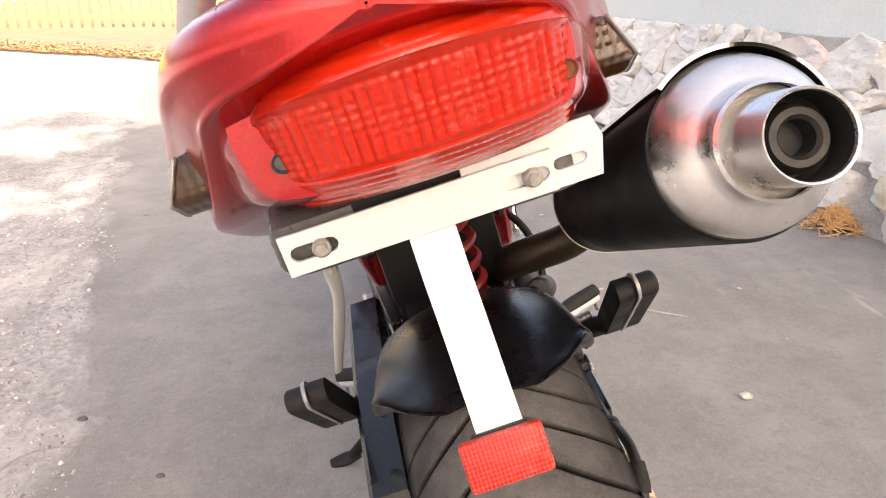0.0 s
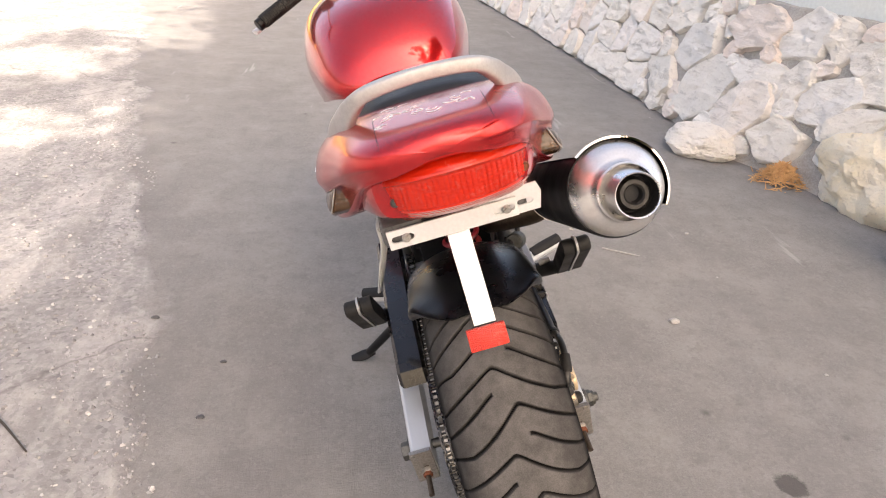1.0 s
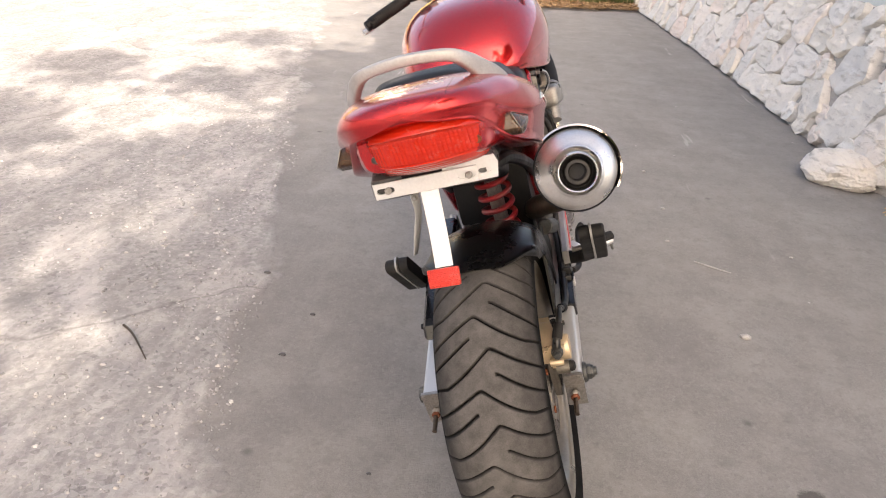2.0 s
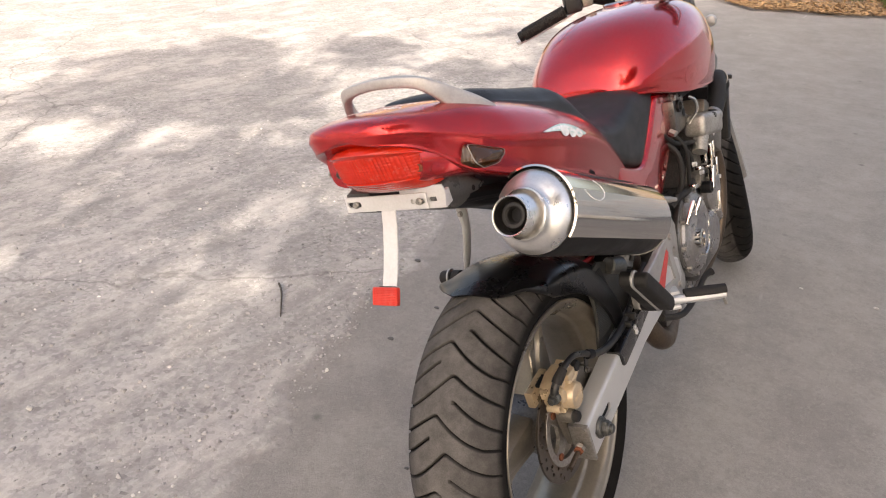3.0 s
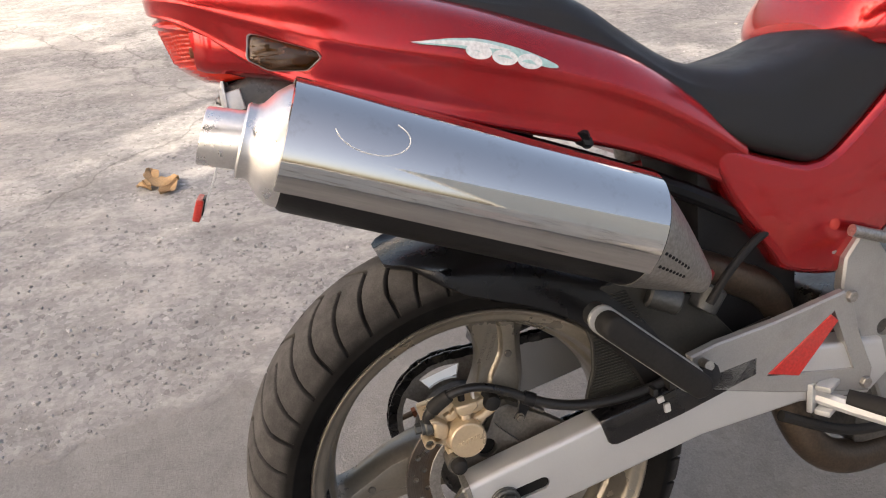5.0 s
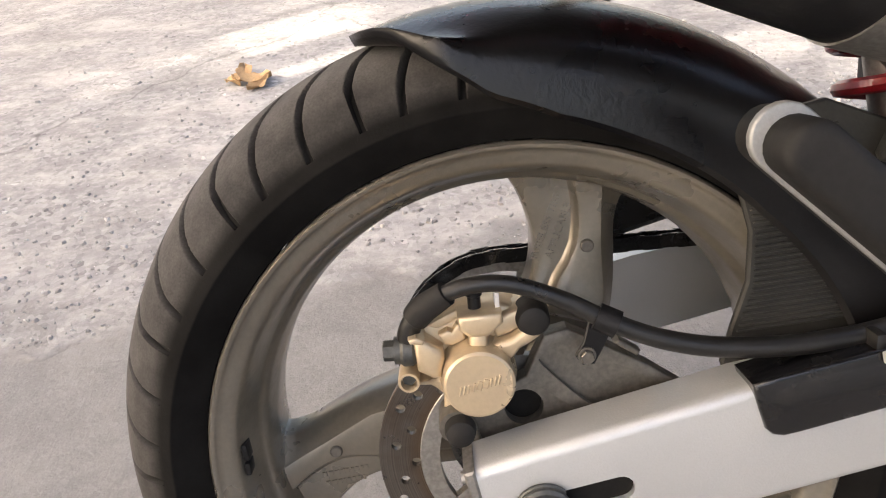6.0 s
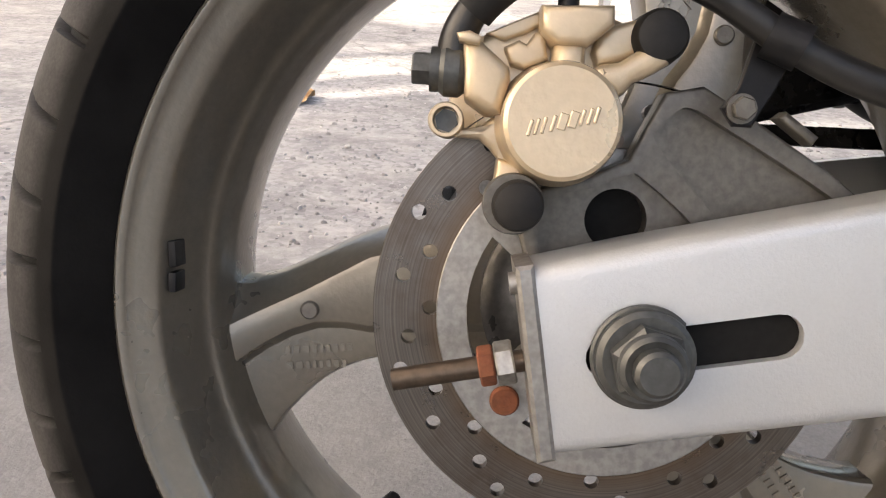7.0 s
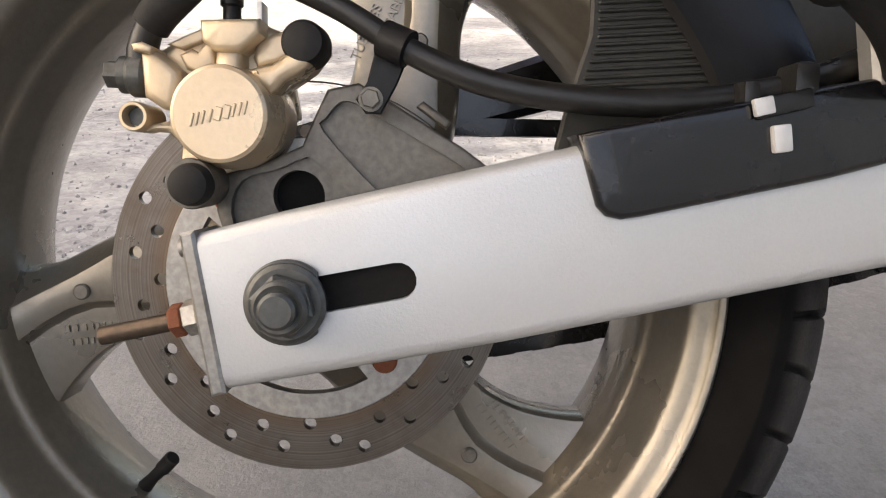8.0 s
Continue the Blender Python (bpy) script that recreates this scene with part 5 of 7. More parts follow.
for i in range(2):
    for k in range(8):
        ring = cone_ring(0.382 + 0.0062 * k)
        p = ring[47 - 2 * i]
        c = sum(ring, Vector()) / len(ring)
        part("perforation", cyl(p + (c - p) * 0.1, p + (p - c) * 0.012, 0.0019, 8), "black", muffler)
part("muffler_stay", merge(tube([(0.145, 0.13, 0.435), (0.125, 0.14, 0.445), (0.105, 0.145, 0.45)], 0.009, 10), bolt((0.140, 0.138, 0.430), (1, -0.2, 0.3), 0.006, 0.008)), "black", muffler)
part("link_pipe", tube([tuple(sum(cone_ring(0.41), Vector()) / 48), (0.155, 0.205, 0.285), (0.095, 0.29, 0.245), (0.070, 0.415, 0.18), (0.06, 0.455, 0.10), (0.055, 0.465, 0.01), (0.075, 0.495, -0.075), (0.075, 0.56, -0.12), (0.05, 0.68, -0.135), (0.03, 0.80, -0.125), (0.03, 0.95, -0.115)], [0.022, 0.023, 0.024, 0.025, 0.025, 0.025, 0.026, 0.026, 0.026, 0.026, 0.026], 20, 6), "pipe", bike, "heat-stained exhaust link pipe")


# ---- foot hangers, pegs, shock, stand ----
PLATE = [(0.525, 0.250), (0.556, 0.238), (0.606, 0.166), (0.611, 0.09), (0.636, 0.027), (0.627, -0.004), (0.600, -0.016), (0.574, -0.003), (0.545, 0.07), (0.514, 0.146), (0.500, 0.178), (0.504, 0.222)]
SPUR = [(0.490, 0.184), (0.384, 0.162), (0.300, 0.150), (0.262, 0.140), (0.268, 0.098), (0.296, 0.084), (0.412, 0.054), (0.536, 0.028), (0.540, 0.062), (0.516, 0.12), (0.505, 0.165)]
GAP = [(0.474, 0.160), (0.509, 0.068), (0.372, 0.088)]
for s in (1, -1):
    flip = lambda co, s=s: Vector((s * co[0], co[1], co[2]))
    hanger = part("foot_hanger", plate(PLATE, 0.106, 0.124, [circle(0.572, 0.110, 0.0125, 20)], 0.003, at=flip), "hanger", bike, "silver cast foot peg hanger", 30)
    part("hanger_plug", plate(circle(0.572, 0.110, 0.0128, 20), 0.108, 0.116, at=flip), "engine", hanger)
    part("peg_arm", plate(SPUR, 0.126, 0.141, [GAP], 0.0025, at=flip), "hanger", hanger, sharp=30)
    part("red_panel", plate([(0.468, 0.156), (0.480, 0.145), (0.421, 0.078), (0.374, 0.091)], 0.132, 0.1425, (), 0.001, at=flip), "red_insert", hanger, "red triangular insert")
    for y, z in ((0.498, 0.176), (0.527, 0.045), (0.60, 0.0)):
        part("hanger_bolt", plate(circle(y, z, 0.0085, 6), 0.139, 0.147, (), 0.001, at=flip), "steel", hanger)
    # folded passenger peg: silver frame and black pad
    peg = part("passenger_peg", slab(stadium((0.120, 0.240), (0.226, 0.144), 0.0150, 10), s * 0.174, s * 0.195, 0.004), "rubber", bike, "black folding passenger foot peg with silver edge")
    part("peg_edge", slab(stadium((0.118, 0.242), (0.226, 0.144), 0.0168, 10), s * 0.1955, s * 0.2000, 0.0015), "hanger", peg, "thin silver edge")
    part("peg_pad", slab(stadium((0.122, 0.238), (0.226, 0.144), 0.0148, 10), s * 0.1995, s * 0.2240, 0.006, 4), "rubber", peg, "black rubber pad")
    part("peg_pivot", tube([flip(p) for p in ((0.186, 0.224, 0.146), (0.178, 0.252, 0.128), (0.150, 0.280, 0.114), (0.118, 0.296, 0.112))], [0.013, 0.014, 0.015, 0.015], 14, 5), "rubber", peg)
    part("peg_bolt", cyl(flip((0.150, 0.272, 0.135)), flip((0.172, 0.268, 0.140)), 0.006, 12), "steel", peg)
    rider = part("rider_peg", merge(tube([flip(p) for p in ((0.135, 0.455, 0.038), (0.175, 0.485, 0.030), (0.24, 0.53, 0.022))], [0.011, 0.0115, 0.0105], 10)), "alloy", bike, "alloy rider foot peg with rubber top")
    part("peg_rubber", tube([flip(p) for p in ((0.165, 0.478, 0.044), (0.20, 0.503, 0.040), (0.243, 0.532, 0.035))], [0.0115, 0.013, 0.012], 10, 5, 0.7), "rubber", rider)
    part("peg_clevis", merge(block(flip((0.147, 0.462, 0.058)), (0.02, 0.035, 0.008), 0.002, (0, 0, s * 30)), block(flip((0.147, 0.462, 0.022)), (0.02, 0.035, 0.008), 0.002, (0, 0, s * 30)), block(flip((0.136, 0.45, 0.04)), (0.008, 0.03, 0.042), 0.002, (0, 0, s * 30))), "alloy", rider)
    part("peg_feeler", cyl(flip((0.236, 0.528, 0.018)), flip((0.240, 0.535, -0.006)), 0.004, 8), "steel", rider)
    lever = part("foot_lever", tube([flip(p) for p in ((0.135, 0.40, 0.02), (0.148, 0.50, -0.020), (0.152, 0.60, -0.022), (0.156, 0.68, -0.005), (0.168, 0.705, 0.0))], [0.008, 0.0075, 0.007, 0.007, 0.010], 10), "rubber" if s > 0 else "alloy", bike, "black foot lever")
    part("rear_subframe", tube([flip(p) for p in ((0.075, -0.20, 0.51), (0.085, 0.0, 0.46), (0.095, 0.25, 0.36), (0.10, 0.42, 0.27))], 0.012, 10), "black", bike)
    part("frame_spar", tube([flip(p) for p in ((0.07, 0.52, 0.22), (0.075, 0.60, 0.34), (0.07, 0.80, 0.42), (0.05, 1.08, 0.52))], 0.024, 14), "black", bike, "black frame tube")
left_stay = part("left_peg_stay", tube([(-0.100, 0.06, 0.436), (-0.114, 0.09, 0.398), (-0.119, 0.10, 0.355), (-0.136, 0.11, 0.306), (-0.154, 0.12, 0.258)], [0.010, 0.011, 0.009, 0.009, 0.006], 12, 6, 0.4), "alloy", bike, "silver peg stay")
part("stay_bolt", bolt((-0.114, 0.084, 0.390), (-0.2, -1, 0.1), 0.005, 0.006), "steel", left_stay)
shock = part("rear_shock", cyl((0.012, 0.31, 0.10), (0.012, 0.25, 0.40), 0.016, 20), "steel", bike, "rear shock absorber with red spring")
coil = [Vector((0.012, 0.30, 0.15)).lerp(Vector((0.012, 0.255, 0.375)), t / 84) + Vector((0.033 * math.cos(t * 0.5236), 0.033 * math.sin(t * 0.5236), 0)) for t in range(85)]
part("spring", tube(coil, 0.0062, 8, 2), "red_spring", shock, "red coil spring")
part("reservoir", merge(cyl((0.105, 0.225, 0.222), (0.118, 0.262, 0.206), 0.017, 24, bev=0.003), cyl((0.104, 0.300, 0.185), (0.106, 0.318, 0.215), 0.020, 24, bev=0.003)), "nut", bike, "grey brake fluid cylinder")
part("reservoir_hose", tube([(0.125, 0.30, 0.20), (0.13, 0.325, 0.24), (0.12, 0.37, 0.27), (0.10, 0.42, 0.28)], 0.0055, 10), "rubber", bike)
part("red_cap", cyl((0.108, 0.300, 0.228), (0.108, 0.306, 0.242), 0.013, 20, bev=0.003), "red_spring", bike, "red reservoir cap")
part("inner_fender", block((0.0, 0.405, 0.165), (0.15, 0.13, 0.13), 0.01), "black", bike)
part("battery_box", block((0.0, 0.40, 0.30), (0.17, 0.18, 0.16), 0.01), "black", bike)
stand = part("side_stand", tube([(-0.10, 0.54, -0.03), (-0.18, 0.57, -0.09), (-0.295, 0.615, -0.190)], [0.013, 0.012, 0.011], 12), "black", bike, "black side stand resting on asphalt")
part("stand_foot", tube([(-0.280, 0.610, -0.188), (-0.310, 0.618, -0.1955), (-0.345, 0.622, -0.1985)], [0.009, 0.014, 0.009], 10, 5, 0.5), "black", stand)

# ---- engine ----
engine = part("engine", block((0.0, 0.66, 0.075), (0.20, 0.30, 0.19), 0.03, (8, 0, 0), 4), "engine", bike, "dirty grey four-cylinder engine", 40)
part("crankcase", block((0.0, 0.77, 0.09), (0.26, 0.20, 0.18), 0.03, (8, 0, 0), 4), "engine", engine)
part("front_case", block((0.0, 0.86, 0.02), (0.25, 0.24, 0.15), 0.03, (0, 0, 0), 4), "engine", engine)
part("oil_pan", block((0, 0.72, -0.06), (0.17, 0.30, 0.09), 0.02), "engine", engine)
part("cylinder", block((0, 0.91, 0.215), (0.27, 0.14, 0.13), 0.008, (-28, 0, 0)), "engine", engine, "finned cylinder block")
part("cylinder_head", merge(block((0, 0.955, 0.295), (0.30, 0.15, 0.07), 0.012, (-28, 0, 0)), block((0, 0.975, 0.345), (0.29, 0.16, 0.05), 0.016, (-28, 0, 0)), *[cyl((0.145, 0.955 + d_, 0.333), (0.155, 0.955 + d_, 0.333), 0.028, 24, bev=0.003) for d_ in (-0.035, 0.04)]), "cast", engine)
CY, CZ = 0.715, 0.102
part("clutch_cover", merge(lathe([(0.118, 0.108), (0.134, 0.107), (0.140, 0.102), (0.144, 0.094), (0.150, 0.086), (0.156, 0.070), (0.158, 0.066), (0.158, 0.03)], (0, CY, CZ), X, 14), lathe([(0.126, 0.062), (0.146, 0.060), (0.152, 0.05)], (0, CY + 0.125, CZ - 0.045), X, 40)), "cover", engine, "faceted grey clutch cover", 12)
part("cover_lip", lathe([(0.116, 0.112), (0.126, 0.113), (0.130, 0.109)], (0, CY, CZ), X, 48), "engine", engine)
for y, z, L in ((0.640, 0.180, 0.062), (0.690, 0.166, 0.072)):
    part("cover_strap", block((0.153, y, z), (0.009, 0.021, L), 0.003, (-38, 14, 0), 2), "chrome", engine, "polished cover strap")
part("oil_filler", lathe([(0.150, 0.024), (0.168, 0.024), (0.170, 0.019), (0.163, 0.018), (0.162, 0.012)], (0, 0.664, 0.106), X, 28), "chrome", engine, "chrome oil filler ring")
part("filler_hole", cyl((0.1625, 0.664, 0.106), (0.1640, 0.664, 0.106), 0.0172, 20), "black", engine)
for k in range(10):
    t = radians(-70 + 36 * k)
    y, z = CY + 0.104 * math.cos(t), CZ + 0.104 * math.sin(t)
    part("cover_bolt", bolt((0.132, y, z), X, 0.0058, 0.010), "steel", engine)
part("cover_edge", tube([(0.160, 0.672, 0.062), (0.161, 0.700, 0.050), (0.160, 0.735, 0.058), (0.158, 0.755, 0.080)], 0.0030, 8), "chrome", engine)
part("cover_edge", tube([(0.158, 0.762, 0.100), (0.157, 0.765, 0.118), (0.156, 0.762, 0.136)], 0.0026, 8), "chrome", engine)
part("neutral_switch", merge(cyl((0.130, 0.505, 0.262), (0.135, 0.560, 0.243), 0.008, 16), cyl((0.135, 0.560, 0.243), (0.137, 0.590, 0.233), 0.0055, 14)), "steel", engine)
part("alternator_cover", lathe([(-0.130, 0.085), (-0.150, 0.08), (-0.158, 0.06)], (0, 0.80, 0.06), X, 40), "engine", engine)
part("carburettor", merge(*[block((x, 0.745, 0.40), (0.045, 0.085, 0.085), 0.01) for x in (-0.105, -0.035, 0.035, 0.105)], *[cyl((x, 0.78, 0.385), (x, 0.90, 0.33), 0.022, 20) for x in (-0.105, -0.035, 0.035, 0.105)], *[cyl((x, 0.735, 0.43), (x, 0.735, 0.455), 0.024, 20, bev=0.004) for x in (-0.105, -0.035, 0.035, 0.105)]), "engine", engine, "row of carburettors")
part("carb_bore", merge(lathe([(0.126, 0.015), (0.134, 0.015), (0.135, 0.011), (0.129, 0.010)], (0, 0.729, 0.424), X, 24), lathe([(0.126, 0.010), (0.1285, 0.0099)], (0, 0.772, 0.398), X, 20)), "black", engine)
part("carb_linkage", tube([(0.13, 0.800, 0.362), (0.150, 0.806, 0.392), (0.150, 0.800, 0.420), (0.138, 0.786, 0.434)], 0.0042, 8), "chrome", engine, "bent bright linkage")
part("hose_fitting", cyl((0.125, 0.655, 0.380), (0.140, 0.650, 0.373), 0.008, 6, bev=0.001), "steel", engine)
part("frame_bolt", bolt((0.128, 0.688, 0.452), X, 0.007, 0.010), "steel", engine)
part("air_box", block((0, 0.68, 0.36), (0.17, 0.14, 0.13), 0.02), "black", bike)
housing = part("coolant_body", merge(block((0.148, 0.862, 0.345), (0.056, 0.135, 0.056), 0.016, (-9, 0, -6), 4), cyl((0.15, 0.82, 0.325), (0.15, 0.79, 0.29), 0.018, 20)), "housing", engine, "grey thermostat housing")
part("housing_screw", bolt((0.172, 0.872, 0.362), (1, 0, 0.25), 0.0075, 0.006), "nut", housing)
part("coolant_hose", tube([(0.150, 0.925, 0.335), (0.150, 1.00, 0.375), (0.140, 1.075, 0.415), (0.130, 1.13, 0.41), (0.125, 1.17, 0.385)], 0.0245, 18, 6), "rubber", engine, "thick grey-black coolant hose")
for p, q in (((0.150, 0.94, 0.345), (0.150, 0.948, 0.349)), ((0.132, 1.118, 0.413), (0.131, 1.125, 0.411))):
    part("hose_band", cyl(p, q, 0.0265, 20), "steel", engine)
radiator = part("radiator", block((-0.03, 1.195, 0.300), (0.33, 0.035, 0.16), 0.008, (-14, 0, 0)), "black", bike, "black radiator with cap and hoses")
part("radiator_fin", merge(*[block((-0.03, 1.184 + 0.0029 * k, 0.235 + 0.0115 * k), (0.29, 0.006, 0.003), 0, (-14, 0, 0)) for k in range(12)]), "engine", radiator)
part("radiator_cap", merge(cyl((0.10, 1.225, 0.372), (0.10, 1.22, 0.40), 0.022, 20), cyl((0.10, 1.22, 0.400), (0.10, 1.218, 0.412), 0.029, 12, bev=0.003), block((0.12, 1.20, 0.405), (0.06, 0.03, 0.012), 0.003, (0, 10, 20))), "black", radiator)
for k, x in enumerate((-0.105, -0.035, 0.035, 0.105)):
    part("header_pipe", tube([(x, 1.005, 0.25), (x * 1.05, 1.075, 0.22), (x * 1.05, 1.105, 0.12), (x * 0.95, 1.07, -0.02), (x * 0.7, 0.98, -0.105), (x * 0.45 + 0.02, 0.80, -0.125)], 0.0185, 16, 6), "pipe", engine, "heat-stained header pipe")
    part("exhaust_flange", merge(cyl((x, 0.995, 0.255), (x, 1.02, 0.248), 0.03, 20, bev=0.003), *[cyl((x + d_, 0.99, 0.26), (x + d_, 1.03, 0.245), 0.006, 8) for d_ in (-0.028, 0.028)]), "steel", engine)
# bright brackets, studs and clamps between cover and cylinder
for x, y, z, sy, sz, turn_ in ((0.148, 0.827, 0.274, 0.010, 0.048, -8), (0.148, 0.881, 0.258, 0.010, 0.060, -8), (0.146, 0.912, 0.264, 0.012, 0.046, -8), (0.146, 0.854, 0.292, 0.058, 0.008, -14), (0.146, 0.862, 0.232, 0.052, 0.008, -14), (0.150, 0.771, 0.252, 0.036, 0.010, -18),
                                (0.152, 0.867, 0.200, 0.022, 0.060, -22), (0.150, 0.904, 0.120, 0.010, 0.060, -10), (0.148, 0.712, 0.225, 0.034, 0.012, -10), (0.146, 0.930, 0.212, 0.014, 0.050, -10)):
    part("engine_bracket", block((x, y, z), (0.016, sy, sz), 0.003, (turn_, 0, 0), 2), "chrome", engine, "small bright bracket")
part("drain_plug", lathe([(0.130, 0.016), (0.156, 0.016), (0.158, 0.012), (0.152, 0.010)], (0, 0.838, 0.182), X, 20), "black", engine)
part("water_pump", merge(lathe([(0.110, 0.060), (0.140, 0.058), (0.150, 0.046), (0.154, 0.020)], (0, 0.905, 0.155), X, 36), cyl((0.13, 0.92, 0.10), (0.13, 0.95, 0.06), 0.018, 18)), "cover", engine, "round water pump cover")
for y, z in ((0.862, 0.185), (0.955, 0.175), (0.90, 0.10), (0.885, 0.215), (0.80, 0.235), (0.745, 0.272), (0.935, 0.30)):
    part("engine_bolt", bolt((0.142, y, z), X, 0.0062, 0.010), "bracket", engine)
for pts, r in (([(0.10, 0.66, 0.36), (0.132, 0.668, 0.32), (0.136, 0.664, 0.26), (0.12, 0.655, 0.21)], 0.007), ([(0.11, 0.70, 0.37), (0.140, 0.702, 0.33), (0.142, 0.708, 0.28), (0.135, 0.715, 0.22)], 0.005), ([(0.11, 0.73, 0.35), (0.138, 0.742, 0.30), (0.138, 0.752, 0.26), (0.12, 0.80, 0.24)], 0.0048), ([(0.12, 0.60, 0.21), (0.130, 0.64, 0.222), (0.135, 0.70, 0.218), (0.13, 0.76, 0.225)], 0.009), ([(0.10, 0.62, 0.40), (0.125, 0.68, 0.345), (0.140, 0.76, 0.325), (0.13, 0.82, 0.31)], 0.006)):
    part("rubber_hose", tube(pts, r, 10, 6), "rubber", engine)

# ---- front end, steered a little to the left ----
steer = pose(0, 1.20, 0.45) @ pose(0, 0, 0, 0, -6, 0) @ pose(0, 0, 0, -25, 0, 0) @ pose(0, 0, 0, 0, 0, 5) @ pose(0, 0, 0, 25, 0, 0)

steer_low = pose(0.022, 1.315, 0.472) @ pose(0, 0, 0, 0, -15, 0) @ pose(0, 0, 0, -25, 0, 0) @ pose(0, 0, 0, 0, 0, 22) @ pose(0, 0, 0, 25, 0, 0)


def low(bm):
    """Lay a mesh of the wheel end into the steered pose."""
    bmesh.ops.transform(bm, matrix=steer_low, verts=bm.verts)
    return bm


def fwd(bm):
    """Lay a mesh made about the straight-ahead steering head into the steered pose."""
    bmesh.ops.transform(bm, matrix=steer, verts=bm.verts)
    return bm


FA = (0.25, -0.478)                                     # front axle ahead of and below the steering head
n = 96
prof = [(-0.048, 0.203), (-0.048, 0.214), (-0.04, 0.206), (0, 0.19), (0.04, 0.206), (0.048, 0.214), (0.048, 0.203), (0.036, 0.192), (0.016, 0.178), (-0.016, 0.178), (-0.036, 0.192)]
front = part("front_wheel", low(loft([[(x, FA[0] + r * math.cos(t), FA[1] + r * math.sin(t)) for x, r in prof] for t in np.arange(n) * 2 * math.pi / n], closed=True)), "rim", bike, "bronze-grey cast front wheel", 40)
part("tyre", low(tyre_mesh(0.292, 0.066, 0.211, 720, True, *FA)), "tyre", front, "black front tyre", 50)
for k in range(3):
    bm = spoke_mesh(radians(20 + 120 * k), 0.04, 0.183)
    bmesh.ops.translate(bm, vec=(0, *FA), verts=bm.verts)
    part("spoke", low(bm), "rim", front, sharp=50)
part("hub", low(cyl((-0.06, *FA), (0.06, *FA), 0.045, 32, bev=0.004)), "rim", front)
for s in (1, -1):
    part("brake_disc", low(plate(circle(*FA, 0.148, 64), s * 0.068 - 0.002, s * 0.068 + 0.002, [circle(*FA, 0.105, 48)] + [circle(FA[0] + r * math.cos(t), FA[1] + r * math.sin(t), 0.004, 8) for k, t in enumerate(np.arange(24) * math.pi / 12) for r in (0.117 + 0.009 * (k % 3),)])), "disc", front)
    head, knee, axle_end = steer @ Vector((-0.055 + s * 0.080, -0.03, 0.19)), steer_low @ Vector((s * 0.075 - 0.020, 0.12, -0.16)), steer_low @ Vector((s * 0.080, 0.26, -0.48))
    fork = part("fork_leg", merge(cyl(head, knee, 0.0195, 24), cyl(head.lerp(knee, 0.8), axle_end, 0.026, 24, bev=0.004)), "steel", bike, "telescopic fork leg")
    caliper_ = part("front_caliper", low(block((s * 0.062 - 0.010, 0.145, -0.40), (0.045, 0.04, 0.11), 0.008, (25, 0, 0))), "nut", fork)
    for k in range(4):
        part("caliper_fin", low(block((s * 0.074 - 0.016, 0.120 + 0.010 * k, -0.362 - 0.024 * k), (0.016, 0.040, 0.008), 0.002, (25, 0, 0))), "bracket", caliper_)
    part("fork_boot", fwd(cyl((-0.035 + s * 0.092, -0.025, 0.178), (-0.034 + s * 0.092, -0.015, 0.155), 0.028, 24)), "cast", fork)
mud = []
for k in range(21):
    t = radians(118 - 78 * k / 20)
    R, w = 0.315, 0.074
    sec = spline([(-w, -0.04), (-w * 0.95, -0.012), (-w * 0.5, 0.004), (0, 0.008), (w * 0.5, 0.004), (w * 0.95, -0.012), (w, -0.04)], 3)
    mud.append([(x, FA[0] + (R + h) * math.cos(t), FA[1] + (R + h) * math.sin(t)) for x, h in sec] + [(x * 0.96, FA[0] + (R + h - 0.004) * math.cos(t), FA[1] + (R + h - 0.004) * math.sin(t)) for x, h in sec[::-1]])
part("front_mudguard", low(loft(mud)), "paint", bike, "red front mudguard", 50)
clamp = part("top_clamp", fwd(merge(block((-0.035, -0.02, 0.178), (0.235, 0.07, 0.028), 0.01, (25, 0, 0)), cyl((-0.03, -0.035, 0.12), (-0.035, -0.06, 0.215), 0.022, 24, bev=0.003))), "cast", bike, "silver fork top clamp")
part("lower_clamp", fwd(block((-0.018, 0.06, -0.02), (0.235, 0.08, 0.035), 0.01, (25, 0, 0))), "cast", clamp)
OX = -0.036                                             # middle of the clip-on bars
bar_pts = [(0.268, -0.338, 0.223), (0.16, -0.292, 0.252), (0.12, -0.20, 0.262), (0.075, -0.10, 0.232)]
handlebar = part("handlebar", fwd(tube([(OX - x, y, z) for x, y, z in bar_pts] + [(OX, -0.095, 0.226)] + [(OX + x * 0.9, y + 0.28 * max(0, x - 0.075), z + 0.025) for x, y, z in bar_pts[::-1]], 0.011, 12, 6)), "black", bike, "black handlebar with rubber grips")
